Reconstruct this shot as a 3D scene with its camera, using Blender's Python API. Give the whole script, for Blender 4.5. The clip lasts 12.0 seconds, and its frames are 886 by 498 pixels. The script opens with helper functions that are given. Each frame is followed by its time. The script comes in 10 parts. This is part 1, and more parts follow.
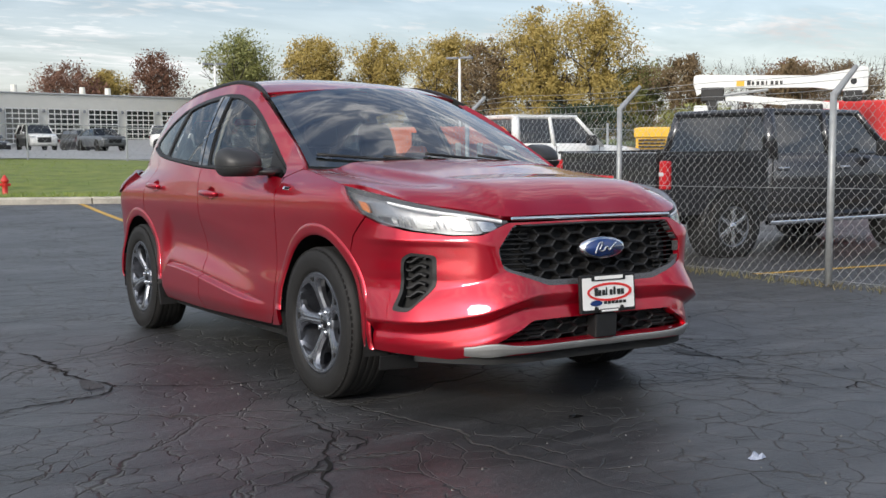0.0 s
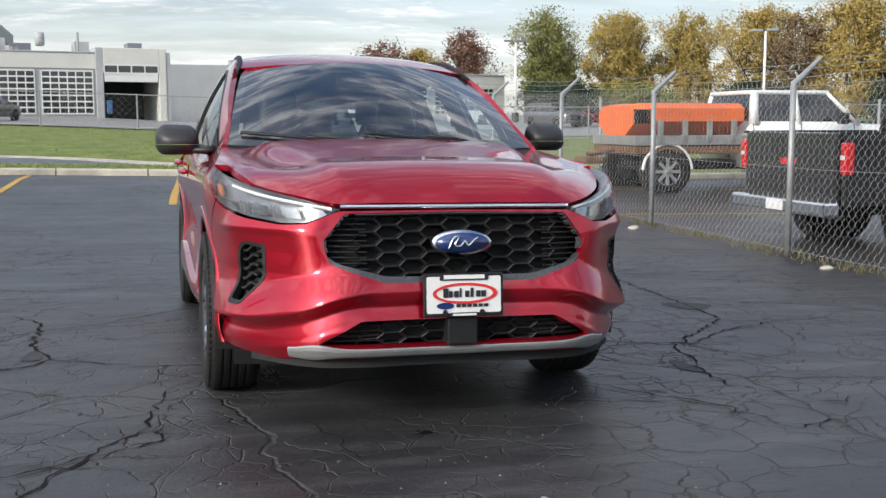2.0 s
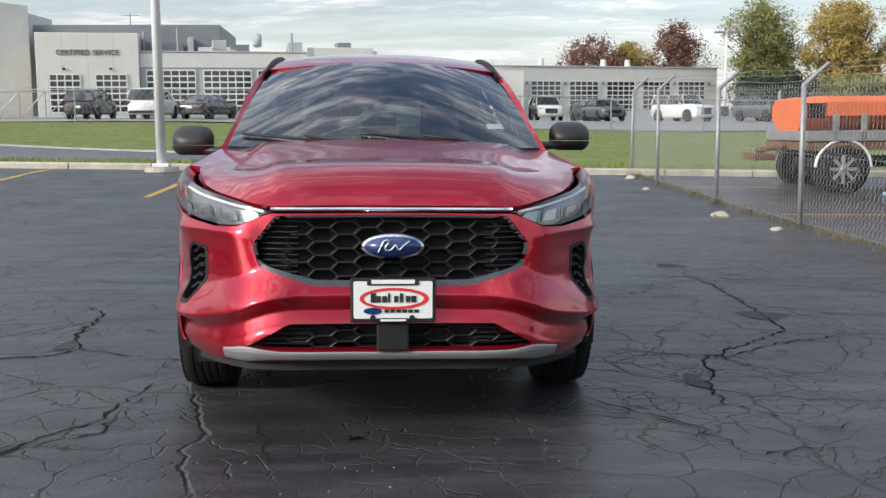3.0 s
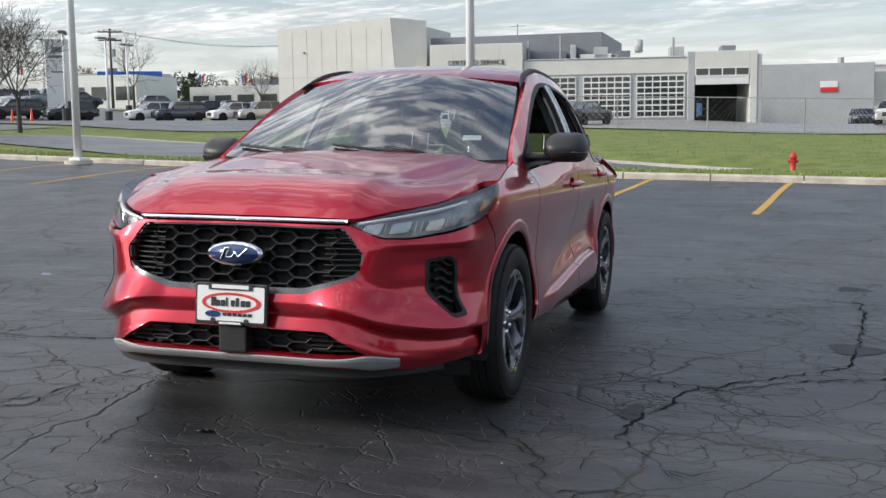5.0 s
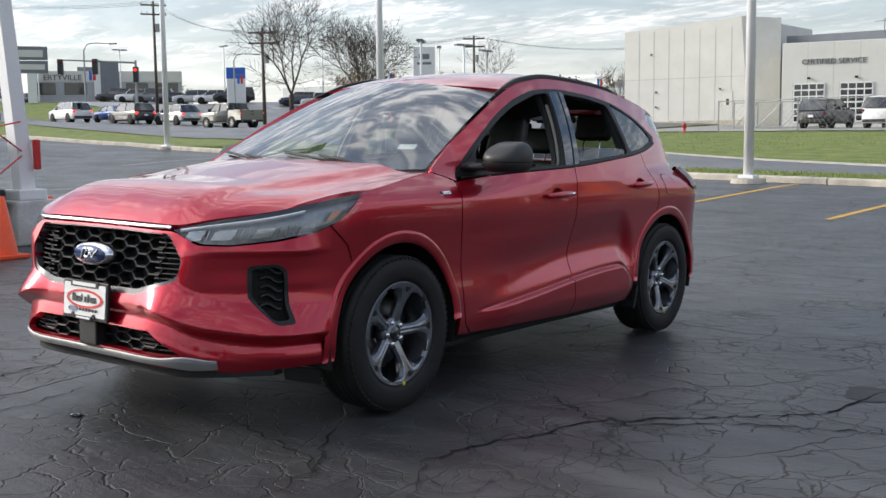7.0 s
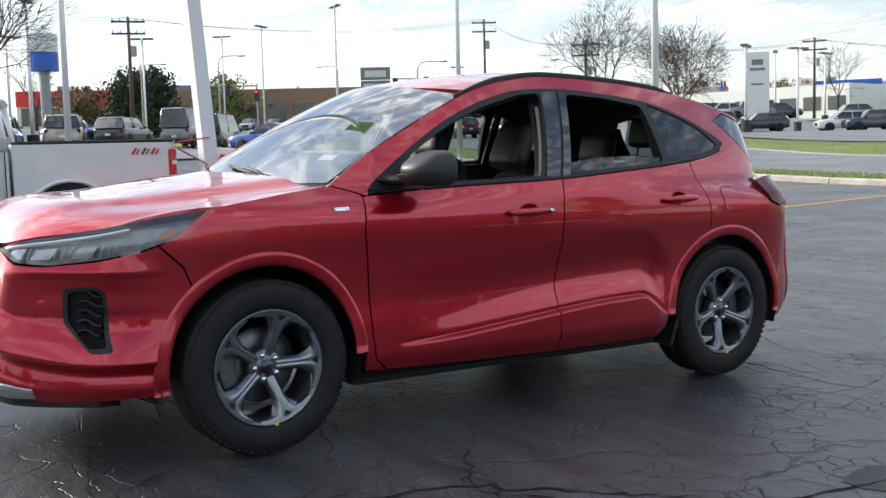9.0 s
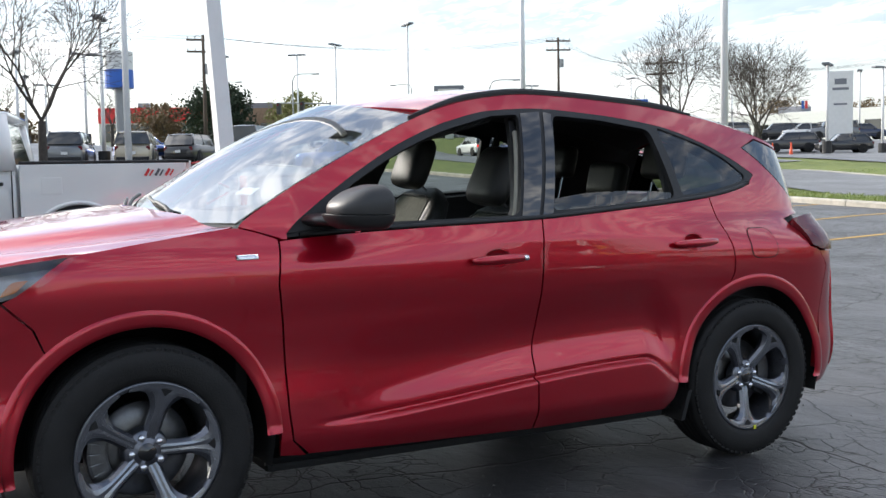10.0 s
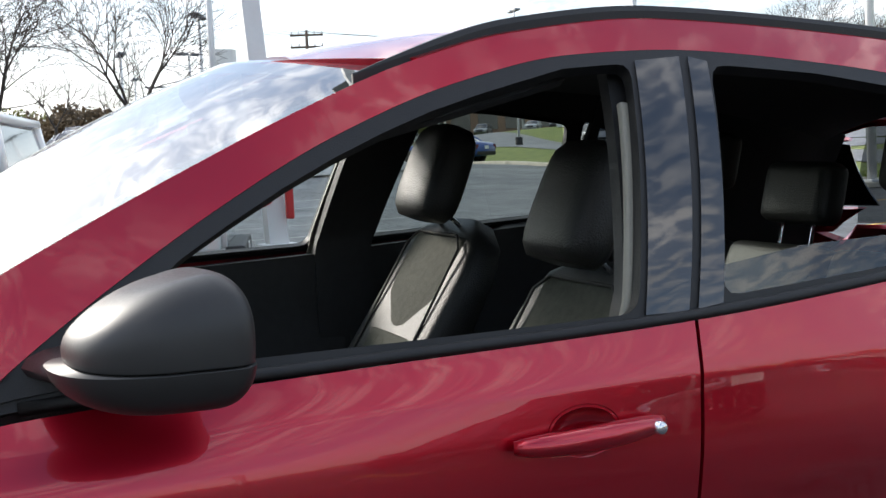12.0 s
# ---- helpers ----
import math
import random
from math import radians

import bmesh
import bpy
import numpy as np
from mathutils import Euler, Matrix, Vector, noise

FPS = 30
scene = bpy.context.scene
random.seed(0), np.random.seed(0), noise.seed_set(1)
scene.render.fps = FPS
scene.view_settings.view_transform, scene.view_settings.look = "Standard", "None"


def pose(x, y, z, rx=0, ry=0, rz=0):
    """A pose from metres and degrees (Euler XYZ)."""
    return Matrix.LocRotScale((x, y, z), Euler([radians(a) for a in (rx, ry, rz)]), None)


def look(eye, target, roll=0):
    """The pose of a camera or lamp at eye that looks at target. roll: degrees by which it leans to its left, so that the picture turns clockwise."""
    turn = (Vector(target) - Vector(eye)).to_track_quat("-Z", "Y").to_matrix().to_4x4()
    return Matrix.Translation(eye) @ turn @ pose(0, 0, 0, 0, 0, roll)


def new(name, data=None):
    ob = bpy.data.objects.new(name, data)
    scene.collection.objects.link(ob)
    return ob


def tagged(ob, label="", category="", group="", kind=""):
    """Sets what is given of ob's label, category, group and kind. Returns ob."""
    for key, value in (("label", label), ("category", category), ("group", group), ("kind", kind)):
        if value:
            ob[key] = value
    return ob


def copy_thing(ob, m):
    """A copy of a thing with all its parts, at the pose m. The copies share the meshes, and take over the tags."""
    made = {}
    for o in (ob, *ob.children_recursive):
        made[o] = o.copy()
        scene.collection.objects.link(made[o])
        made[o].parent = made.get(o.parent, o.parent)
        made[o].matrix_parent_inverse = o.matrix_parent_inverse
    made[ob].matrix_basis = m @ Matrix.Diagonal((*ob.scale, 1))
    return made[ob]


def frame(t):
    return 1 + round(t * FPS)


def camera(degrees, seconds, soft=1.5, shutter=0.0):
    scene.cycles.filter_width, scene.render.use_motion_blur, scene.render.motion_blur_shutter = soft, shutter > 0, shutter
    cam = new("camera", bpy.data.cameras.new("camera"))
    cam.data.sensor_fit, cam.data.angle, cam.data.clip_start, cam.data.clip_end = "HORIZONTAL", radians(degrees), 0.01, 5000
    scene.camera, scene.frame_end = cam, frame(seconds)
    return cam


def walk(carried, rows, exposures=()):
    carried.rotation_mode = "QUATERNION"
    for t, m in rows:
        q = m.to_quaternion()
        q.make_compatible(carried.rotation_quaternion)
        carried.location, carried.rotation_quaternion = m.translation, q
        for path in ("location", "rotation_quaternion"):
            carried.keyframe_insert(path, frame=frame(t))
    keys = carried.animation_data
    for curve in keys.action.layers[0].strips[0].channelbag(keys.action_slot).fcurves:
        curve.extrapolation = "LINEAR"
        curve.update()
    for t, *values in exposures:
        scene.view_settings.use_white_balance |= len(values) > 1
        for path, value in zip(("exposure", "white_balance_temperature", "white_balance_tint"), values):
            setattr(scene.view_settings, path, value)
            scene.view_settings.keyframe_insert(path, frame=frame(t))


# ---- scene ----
cam = camera(45.4, 12.0, soft=1.5)
PATH = [
    (0, (-3.065, -5.799, 1.183), (-1.984, -4.128, 0.985), -0.4),
    (0.5, (-2.583, -5.847, 1.208), (-1.604, -4.118, 0.98), -0.3),
    (1, (-2.122, -5.932, 1.15), (-1.241, -4.15, 0.93), -0.3),
    (1.5, (-1.651, -6.02, 1.163), (-0.931, -4.168, 0.936), -0.1),
    (2, (-1.148, -6.148, 1.184), (-0.605, -4.238, 0.945), -0.1),
    (2.5, (-0.64, -6.169, 1.186), (-0.297, -4.214, 0.944), -0.5),
    (3, (-0.093, -6.236, 1.202), (0.055, -4.257, 0.956), -0.5),
    (3.2, (0.114, -6.232, 1.189), (0.18, -4.249, 0.939), -0.7),
    (4.8, (1.81, -6.074, 1.219), (1.281, -4.16, 0.986), -0.8),
    (5, (2.031, -6.022, 1.209), (1.436, -4.126, 0.981), -0.8),
    (5.5, (2.526, -5.831, 1.197), (1.78, -3.991, 0.961), -0.9),
    (6, (2.994, -5.597, 1.204), (2.082, -3.832, 0.97), -0.9),
    (6.5, (3.5, -5.34, 1.206), (2.444, -3.657, 0.981), -0.7),
    (7, (3.915, -4.986, 1.214), (2.712, -3.403, 0.999), -0.7),
    (7.2, (4.08, -4.842, 1.212), (2.829, -3.298, 0.991), -0.6),
    (9, (4.763, -3.131, 1.163), (3.119, -2.007, 0.982), -1.5),
    (9.5, (4.605, -2.643, 1.191), (2.906, -1.601, 1.024), -1.3),
    (10, (4.283, -2.217, 1.211), (2.561, -1.211, 1.067), -1.0),
    (10.5, (3.828, -1.838, 1.241), (2.084, -0.869, 1.094), -1.0),
    (11, (3.288, -1.504, 1.262), (1.531, -0.56, 1.113), -1.4),
    (11.5, (2.792, -1.144, 1.287), (0.993, -0.28, 1.153), -2.2),
    (12, (2.246, -0.819, 1.28), (0.426, -0.006, 1.125), -2.7),
]
walk(cam, [(t, look(eye, target, roll)) for t, eye, target, roll in PATH],
     exposures=[(0, 0.50), (2.0, 0.68), (5, 0.60), (7.2, 0.70), (9.0, 1.02), (12, 1.15)])

# ---- sky and sun ----
def make_sky():
    world = bpy.data.worlds.new("sky")
    scene.world = world
    world.use_nodes = True
    nt = world.node_tree
    nt.nodes.clear()
    out = nt.nodes.new("ShaderNodeOutputWorld")
    bg = nt.nodes.new("ShaderNodeBackground")
    sky = nt.nodes.new("ShaderNodeTexSky")
    sky.sky_type, sky.sun_disc = "NISHITA", False
    sky.sun_elevation, sky.sun_rotation = radians(24), radians(SUN_TURN)
    sky.air_density, sky.dust_density, sky.ozone_density = 1.0, 0.6, 1.2
    co = nt.nodes.new("ShaderNodeTexCoord")
    sep = nt.nodes.new("ShaderNodeSeparateXYZ")
    nt.links.new(co.outputs["Generated"], sep.inputs[0])

    def calc(op, a, b=None, clamp=False):
        n = nt.nodes.new("ShaderNodeMath")
        n.operation, n.use_clamp = op, clamp
        for i, v in enumerate((a, b)):
            if v is None:
                continue
            if isinstance(v, (int, float)):
                n.inputs[i].default_value = v
            else:
                nt.links.new(v, n.inputs[i])
        return n.outputs[0]
    up = calc("ADD", calc("MAXIMUM", sep.outputs[2], 0.0), 0.10)
    px, py = calc("DIVIDE", sep.outputs[0], up), calc("DIVIDE", sep.outputs[1], up)
    comb = nt.nodes.new("ShaderNodeCombineXYZ")
    nt.links.new(px, comb.inputs[0])
    nt.links.new(py, comb.inputs[1])

    def clouds(scale, stretch, turn, detail, lo, hi, rough=0.6):
        m = nt.nodes.new("ShaderNodeMapping")
        m.inputs["Scale"].default_value = (scale, scale * stretch, 1)
        m.inputs["Rotation"].default_value = (0, 0, radians(turn))
        nt.links.new(comb.outputs[0], m.inputs[0])
        n = nt.nodes.new("ShaderNodeTexNoise")
        n.inputs["Scale"].default_value, n.inputs["Detail"].default_value, n.inputs["Roughness"].default_value = 1.0, detail, rough
        n.inputs["Distortion"].default_value = 0.5
        nt.links.new(m.outputs[0], n.inputs["Vector"])
        r = nt.nodes.new("ShaderNodeMapRange")
        r.interpolation_type = "SMOOTHSTEP"
        r.inputs[1].default_value, r.inputs[2].default_value = lo, hi
        nt.links.new(n.outputs[0], r.inputs[0])
        return r.outputs[0]
    big = clouds(0.70, 1.7, 35, 5, 0.36, 0.60)
    small = clouds(8.0, 1.8, 30, 4, 0.43, 0.62, 0.58)
    # the small flakes of cloud melt together into soft bars low over the land
    low = calc("POWER", calc("SUBTRACT", 1.0, calc("MAXIMUM", sep.outputs[2], 0.0)), 6.0)
    bars_ = clouds(1.4, 2.6, 62, 3, 0.34, 0.66, 0.5)
    flakes = calc("ADD", calc("MULTIPLY", small, 0.78), 0.22)
    soft_ = calc("ADD", calc("MULTIPLY", bars_, 0.65), 0.30)
    blend_ = calc("ADD", calc("MULTIPLY", flakes, calc("SUBTRACT", 1.0, low)), calc("MULTIPLY", soft_, low))
    cover = calc("MULTIPLY", calc("MAXIMUM", big, calc("MULTIPLY", low, 0.8)), blend_, True)
    shade = clouds(1.1, 1.6, 50, 4, 0.30, 0.70)
    # clouds are brighter towards the veiled sun, and the low sky is a pale haze
    dot = nt.nodes.new("ShaderNodeVectorMath")
    dot.operation = "DOT_PRODUCT"
    dot.inputs[1].default_value = SUN_DIR
    nt.links.new(co.outputs["Generated"], dot.inputs[0])
    near_sun = calc("MULTIPLY", calc("ADD", dot.outputs["Value"], 1.0), 0.5)
    glow = calc("ADD", calc("ADD", 0.76, calc("MULTIPLY", calc("POWER", near_sun, 2.5), 0.42)), calc("ADD", calc("MULTIPLY", calc("POWER", near_sun, 14.0), 0.9), calc("MULTIPLY", calc("MAXIMUM", sep.outputs[2], 0.0), 0.7)))
    level = calc("MULTIPLY", glow, calc("ADD", 0.72, calc("MULTIPLY", shade, 0.42)))
    cloud = nt.nodes.new("ShaderNodeMix")
    cloud.data_type = "RGBA"
    cloud.blend_type = "MULTIPLY"
    cloud.inputs[0].default_value = 1.0
    cloud.inputs[6].default_value = (0.855, 0.85, 0.855, 1)
    nt.links.new(level, cloud.inputs[7])
    blue = nt.nodes.new("ShaderNodeVectorMath")
    blue.operation = "SCALE"
    deep = nt.nodes.new("ShaderNodeVectorMath")
    deep.operation = "MULTIPLY"
    deep.inputs[1].default_value = (0.95, 0.98, 1.02)
    nt.links.new(sky.outputs[0], deep.inputs[0])
    nt.links.new(deep.outputs[0], blue.inputs[0])
    nt.links.new(calc("MULTIPLY", calc("ADD", calc("MULTIPLY", calc("MAXIMUM", sep.outputs[2], 0.0), 1.1), 0.80), SKY_STRENGTH), blue.inputs["Scale"])
    mix = nt.nodes.new("ShaderNodeMix")
    mix.data_type = "RGBA"
    haze = calc("POWER", calc("SUBTRACT", 1.0, calc("MAXIMUM", sep.outputs[2], 0.0)), 8.0)
    nt.links.new(calc("MAXIMUM", cover, calc("MULTIPLY", haze, 0.85)), mix.inputs[0])
    nt.links.new(blue.outputs[0], mix.inputs[6])
    nt.links.new(cloud.outputs[2], mix.inputs[7])
    # veil of light round the hidden sun
    veil = nt.nodes.new("ShaderNodeVectorMath")
    veil.operation = "SCALE"
    veil.inputs[0].default_value = (1.0, 0.97, 0.91)
    nt.links.new(calc("MULTIPLY", calc("POWER", near_sun, 22.0), 0.7), veil.inputs["Scale"])
    total = nt.nodes.new("ShaderNodeVectorMath")
    total.operation = "ADD"
    nt.links.new(mix.outputs[2], total.inputs[0])
    nt.links.new(veil.outputs[0], total.inputs[1])
    nt.links.new(total.outputs[0], bg.inputs[0])
    bg.inputs[1].default_value = 1.0
    nt.links.new(bg.outputs[0], out.inputs[0])


SKY_STRENGTH = 0.080
SUN_DIR = Vector((-0.80, -0.42, 0.42)).normalized()      # towards the sun
SUN_TURN = math.degrees(math.atan2(SUN_DIR.x, SUN_DIR.y))
make_sky()
sun_lamp = bpy.data.lights.new("sun", "SUN")
sun_lamp.energy, sun_lamp.angle, sun_lamp.color = 2.1, radians(12), (1.0, 0.93, 0.84)
sun = new("sun", sun_lamp)
sun.matrix_world = look((0, 0, 30), tuple(Vector((0, 0, 30)) - SUN_DIR))

# ---- materials ----
def material(name, color, rough=0.5, metal=0.0, var=0.0, scale=8.0, bump=0.0, bump_scale=60.0, coat=0.0, second=None,
             spec=0.5, random_tint=0.0, alpha=1.0, stretch=(1, 1, 1)):
    """Principled surface with colour variation at two scales, fine relief and an optional second colour in patches."""
    m = bpy.data.materials.new(name)
    m.use_nodes = True
    nt = m.node_tree
    b = nt.nodes["Principled BSDF"]
    b.inputs["Roughness"].default_value, b.inputs["Metallic"].default_value = rough, metal
    b.inputs["Coat Weight"].default_value, b.inputs["Coat Roughness"].default_value = coat, 0.03
    b.inputs["Specular IOR Level"].default_value = spec
    b.inputs["Base Color"].default_value = (*color, 1)
    m.diffuse_color = (*color, 1)
    if var or bump or second or random_tint:
        co = nt.nodes.new("ShaderNodeTexCoord")
        mp = nt.nodes.new("ShaderNodeMapping")
        mp.inputs["Scale"].default_value = stretch
        nt.links.new(co.outputs["Object"], mp.inputs[0])

        def tex(s, detail=5.0):
            n = nt.nodes.new("ShaderNodeTexNoise")
            n.inputs["Scale"].default_value, n.inputs["Detail"].default_value = s, detail
            nt.links.new(mp.outputs[0], n.inputs["Vector"])
            return n.outputs[0]
        col = None
        if var or second:
            lo = tex(scale)
            hi = tex(scale * 9, 3.0)
            add = nt.nodes.new("ShaderNodeMath")
            add.operation = "MULTIPLY_ADD"
            add.inputs[1].default_value = 0.4
            nt.links.new(hi, add.inputs[0])
            nt.links.new(lo, add.inputs[2])
            ramp = nt.nodes.new("ShaderNodeValToRGB")
            c2 = second or tuple(min(1, c * (1 + var)) for c in color)
            c1 = color if second else tuple(c * (1 - var) for c in color)
            ramp.color_ramp.elements[0].position, ramp.color_ramp.elements[1].position = 0.45, 0.95
            ramp.color_ramp.elements[0].color, ramp.color_ramp.elements[1].color = (*c1, 1), (*c2, 1)
            nt.links.new(add.outputs[0], ramp.inputs[0])
            col = ramp.outputs[0]
            rr = nt.nodes.new("ShaderNodeMapRange")
            rr.inputs[3].default_value, rr.inputs[4].default_value = max(0, rough - 0.08), min(1, rough + 0.08)
            nt.links.new(hi, rr.inputs[0])
            nt.links.new(rr.outputs[0], b.inputs["Roughness"])
        if random_tint:
            info = nt.nodes.new("ShaderNodeObjectInfo")
            hsv = nt.nodes.new("ShaderNodeHueSaturation")
            mr = nt.nodes.new("ShaderNodeMapRange")
            mr.inputs[3].default_value, mr.inputs[4].default_value = 1 - random_tint, 1 + random_tint
            nt.links.new(info.outputs["Random"], mr.inputs[0])
            nt.links.new(mr.outputs[0], hsv.inputs["Value"])
            if col:
                nt.links.new(col, hsv.inputs["Color"])
            else:
                hsv.inputs["Color"].default_value = (*color, 1)
            col = hsv.outputs[0]
        if col:
            nt.links.new(col, b.inputs["Base Color"])
        if bump:
            bp = nt.nodes.new("ShaderNodeBump")
            bp.inputs["Strength"].default_value, bp.inputs["Distance"].default_value = bump, 0.01
            nt.links.new(tex(bump_scale, 4.0), bp.inputs["Height"])
            nt.links.new(bp.outputs[0], b.inputs["Normal"])
    return m


def car_paint(name, color, flake=0.55):
    m = bpy.data.materials.new(name)
    m.use_nodes = True
    nt = m.node_tree
    b = nt.nodes["Principled BSDF"]
    b.inputs["Base Color"].default_value = (*color, 1)
    b.inputs["Metallic"].default_value, b.inputs["Roughness"].default_value = flake, 0.30
    b.inputs["Coat Weight"].default_value, b.inputs["Coat Roughness"].default_value, b.inputs["Coat IOR"].default_value = 1.0, 0.012, 1.56
    co = nt.nodes.new("ShaderNodeTexCoord")
    v = nt.nodes.new("ShaderNodeTexVoronoi")
    v.inputs["Scale"].default_value = 900
    nt.links.new(co.outputs["Object"], v.inputs["Vector"])
    bp = nt.nodes.new("ShaderNodeBump")
    bp.inputs["Strength"].default_value, bp.inputs["Distance"].default_value = 0.03, 0.001
    nt.links.new(v.outputs["Color"], bp.inputs["Height"])
    nt.links.new(bp.outputs[0], b.inputs["Normal"])
    # orange peel in the clear coat
    n = nt.nodes.new("ShaderNodeTexNoise")
    n.inputs["Scale"].default_value = 45
    nt.links.new(co.outputs["Object"], n.inputs["Vector"])
    b2 = nt.nodes.new("ShaderNodeBump")
    b2.inputs["Strength"].default_value, b2.inputs["Distance"].default_value = 0.02, 0.002
    nt.links.new(n.outputs[0], b2.inputs["Height"])
    nt.links.new(b2.outputs[0], b.inputs["Coat Normal"])
    m.diffuse_color = (*color, 1)
    return m


def glass(name, tint=(1, 1, 1), clear=0.9, rough=0.0, fall=4.2, base=0.08):
    """Pane: see-through, with a mirror-like gloss that grows at grazing angles."""
    m = bpy.data.materials.new(name)
    m.use_nodes = True
    nt = m.node_tree
    nt.nodes.clear()
    out = nt.nodes.new("ShaderNodeOutputMaterial")
    tr = nt.nodes.new("ShaderNodeBsdfTransparent")
    tr.inputs[0].default_value = (*[c * clear for c in tint], 1)
    gl = nt.nodes.new("ShaderNodeBsdfGlossy")
    gl.inputs["Roughness"].default_value = rough
    # gloss of both faces together: 8 % head-on, full at grazing angles
    lw = nt.nodes.new("ShaderNodeLayerWeight")
    lw.inputs[0].default_value = 0.5
    pw = nt.nodes.new("ShaderNodeMath")
    pw.operation = "POWER"
    pw.inputs[1].default_value = fall
    nt.links.new(lw.outputs["Facing"], pw.inputs[0])
    fr = nt.nodes.new("ShaderNodeMapRange")
    fr.inputs[3].default_value, fr.inputs[4].default_value = base, 1.0
    nt.links.new(pw.outputs[0], fr.inputs[0])
    mix = nt.nodes.new("ShaderNodeMixShader")
    nt.links.new(fr.outputs[0], mix.inputs[0])
    nt.links.new(tr.outputs[0], mix.inputs[1])
    nt.links.new(gl.outputs[0], mix.inputs[2])
    nt.links.new(mix.outputs[0], out.inputs[0])
    m.diffuse_color = (*tint, 0.3)
    return m


def glow(name, color, strength):
    m = bpy.data.materials.new(name)
    m.use_nodes = True
    b = m.node_tree.nodes["Principled BSDF"]
    b.inputs["Base Color"].default_value = (*color, 1)
    b.inputs["Emission Color"].default_value = (*color, 1)
    b.inputs["Emission Strength"].default_value = strength
    return m


def asphalt(name, base, light, crack=True, wet=0.0):
    """Sealed, cracked tarmac: fine stone grain, broad scuffed patches, thin winding cracks, brush streaks."""
    m = bpy.data.materials.new(name)
    m.use_nodes = True
    nt = m.node_tree
    b = nt.nodes["Principled BSDF"]
    co = nt.nodes.new("ShaderNodeTexCoord")

    def noise_tex(scale, detail=4.0, stretch=(1, 1, 1), rough=0.55, vec=None):
        mp = nt.nodes.new("ShaderNodeMapping")
        mp.inputs["Scale"].default_value = stretch
        nt.links.new(vec or co.outputs["Object"], mp.inputs[0])
        n = nt.nodes.new("ShaderNodeTexNoise")
        n.inputs["Scale"].default_value, n.inputs["Detail"].default_value, n.inputs["Roughness"].default_value = scale, detail, rough
        nt.links.new(mp.outputs[0], n.inputs["Vector"])
        return n

    def ranged(src, lo, hi, a=0.0, z=1.0):
        r = nt.nodes.new("ShaderNodeMapRange")
        r.interpolation_type = "SMOOTHSTEP"
        for i, v in enumerate((lo, hi, a, z)):
            r.inputs[i + 1].default_value = v
        nt.links.new(src, r.inputs[0])
        return r.outputs[0]

    def calc(op, p, q):
        n = nt.nodes.new("ShaderNodeMath")
        n.operation = op
        for i, v in enumerate((p, q)):
            if isinstance(v, (int, float)):
                n.inputs[i].default_value = v
            else:
                nt.links.new(v, n.inputs[i])
        return n.outputs[0]
    grain = noise_tex(170, 3)
    blot = noise_tex(0.55, 6, (1, 1, 1), 0.6)
    streak = noise_tex(1.1, 6, (0.30, 3.4, 1), 0.66)
    fleck = noise_tex(3.6, 7, (0.7, 1.5, 1), 0.72)
    mixc = nt.nodes.new("ShaderNodeMix")
    mixc.data_type = "RGBA"
    mixc.inputs[6].default_value, mixc.inputs[7].default_value = (*base, 1), (*light, 1)
    tone = calc("ADD", calc("MULTIPLY", ranged(blot.outputs[0], 0.35, 0.72), 0.55), calc("MULTIPLY", ranged(streak.outputs[0], 0.42, 0.68), 0.75))
    tone = calc("ADD", tone, calc("MULTIPLY", calc("SUBTRACT", fleck.outputs[0], 0.5), 1.9))
    tone = calc("ADD", tone, calc("MULTIPLY", calc("SUBTRACT", grain.outputs[0], 0.5), 0.35))
    nt.links.new(tone, mixc.inputs[0])
    color = mixc.outputs[2]
    height = calc("ADD", calc("MULTIPLY", grain.outputs[0], 0.5), calc("ADD", calc("MULTIPLY", noise_tex(28, 3).outputs[0], 0.5), calc("MULTIPLY", fleck.outputs[0], 4.0)))
    if crack:
        warp = noise_tex(1.3, 5)
        add = nt.nodes.new("ShaderNodeMix")
        add.data_type = "VECTOR"
        add.inputs[0].default_value = 0.30
        nt.links.new(co.outputs["Object"], add.inputs[4])
        nt.links.new(warp.outputs["Color"], add.inputs[5])
        lines = None
        for scale, width, lo, hi in ((0.50, 0.0070, 0.36, 0.46), (1.5, 0.0065, 0.42, 0.52), (4.2, 0.0095, 0.43, 0.52), (9.0, 0.0115, 0.46, 0.55)):
            v = nt.nodes.new("ShaderNodeTexVoronoi")
            v.feature = "DISTANCE_TO_EDGE"
            v.inputs["Scale"].default_value = scale
            nt.links.new(add.outputs[1], v.inputs["Vector"])
            l = ranged(v.outputs["Distance"], 0.0, width * scale ** 0.5, 1.0, 0.0)
            l = calc("MULTIPLY", l, ranged(noise_tex(0.45 * scale ** 0.5, 3).outputs[0], lo, hi))
            lines = l if lines is None else calc("MAXIMUM", lines, l)
        # the cracks are filled with matt grit, the seal round them has a sheen
        grit = nt.nodes.new("ShaderNodeMix")
        grit.data_type = "RGBA"
        grit.inputs[7].default_value = (0.062, 0.060, 0.056, 1)
        nt.links.new(calc("MULTIPLY", lines, 0.85), grit.inputs[0])
        nt.links.new(color, grit.inputs[6])
        color = grit.outputs[2]
        height = calc("SUBTRACT", height, calc("MULTIPLY", lines, 2.2))
        nt.links.new(calc("MULTIPLY", calc("SUBTRACT", 1.0, lines), 0.5), b.inputs["Specular IOR Level"])
    nt.links.new(color, b.inputs["Base Color"])
    nt.links.new(ranged(blot.outputs[0], 0.3, 0.75, 0.36 - wet, 0.50 - wet), b.inputs["Roughness"])
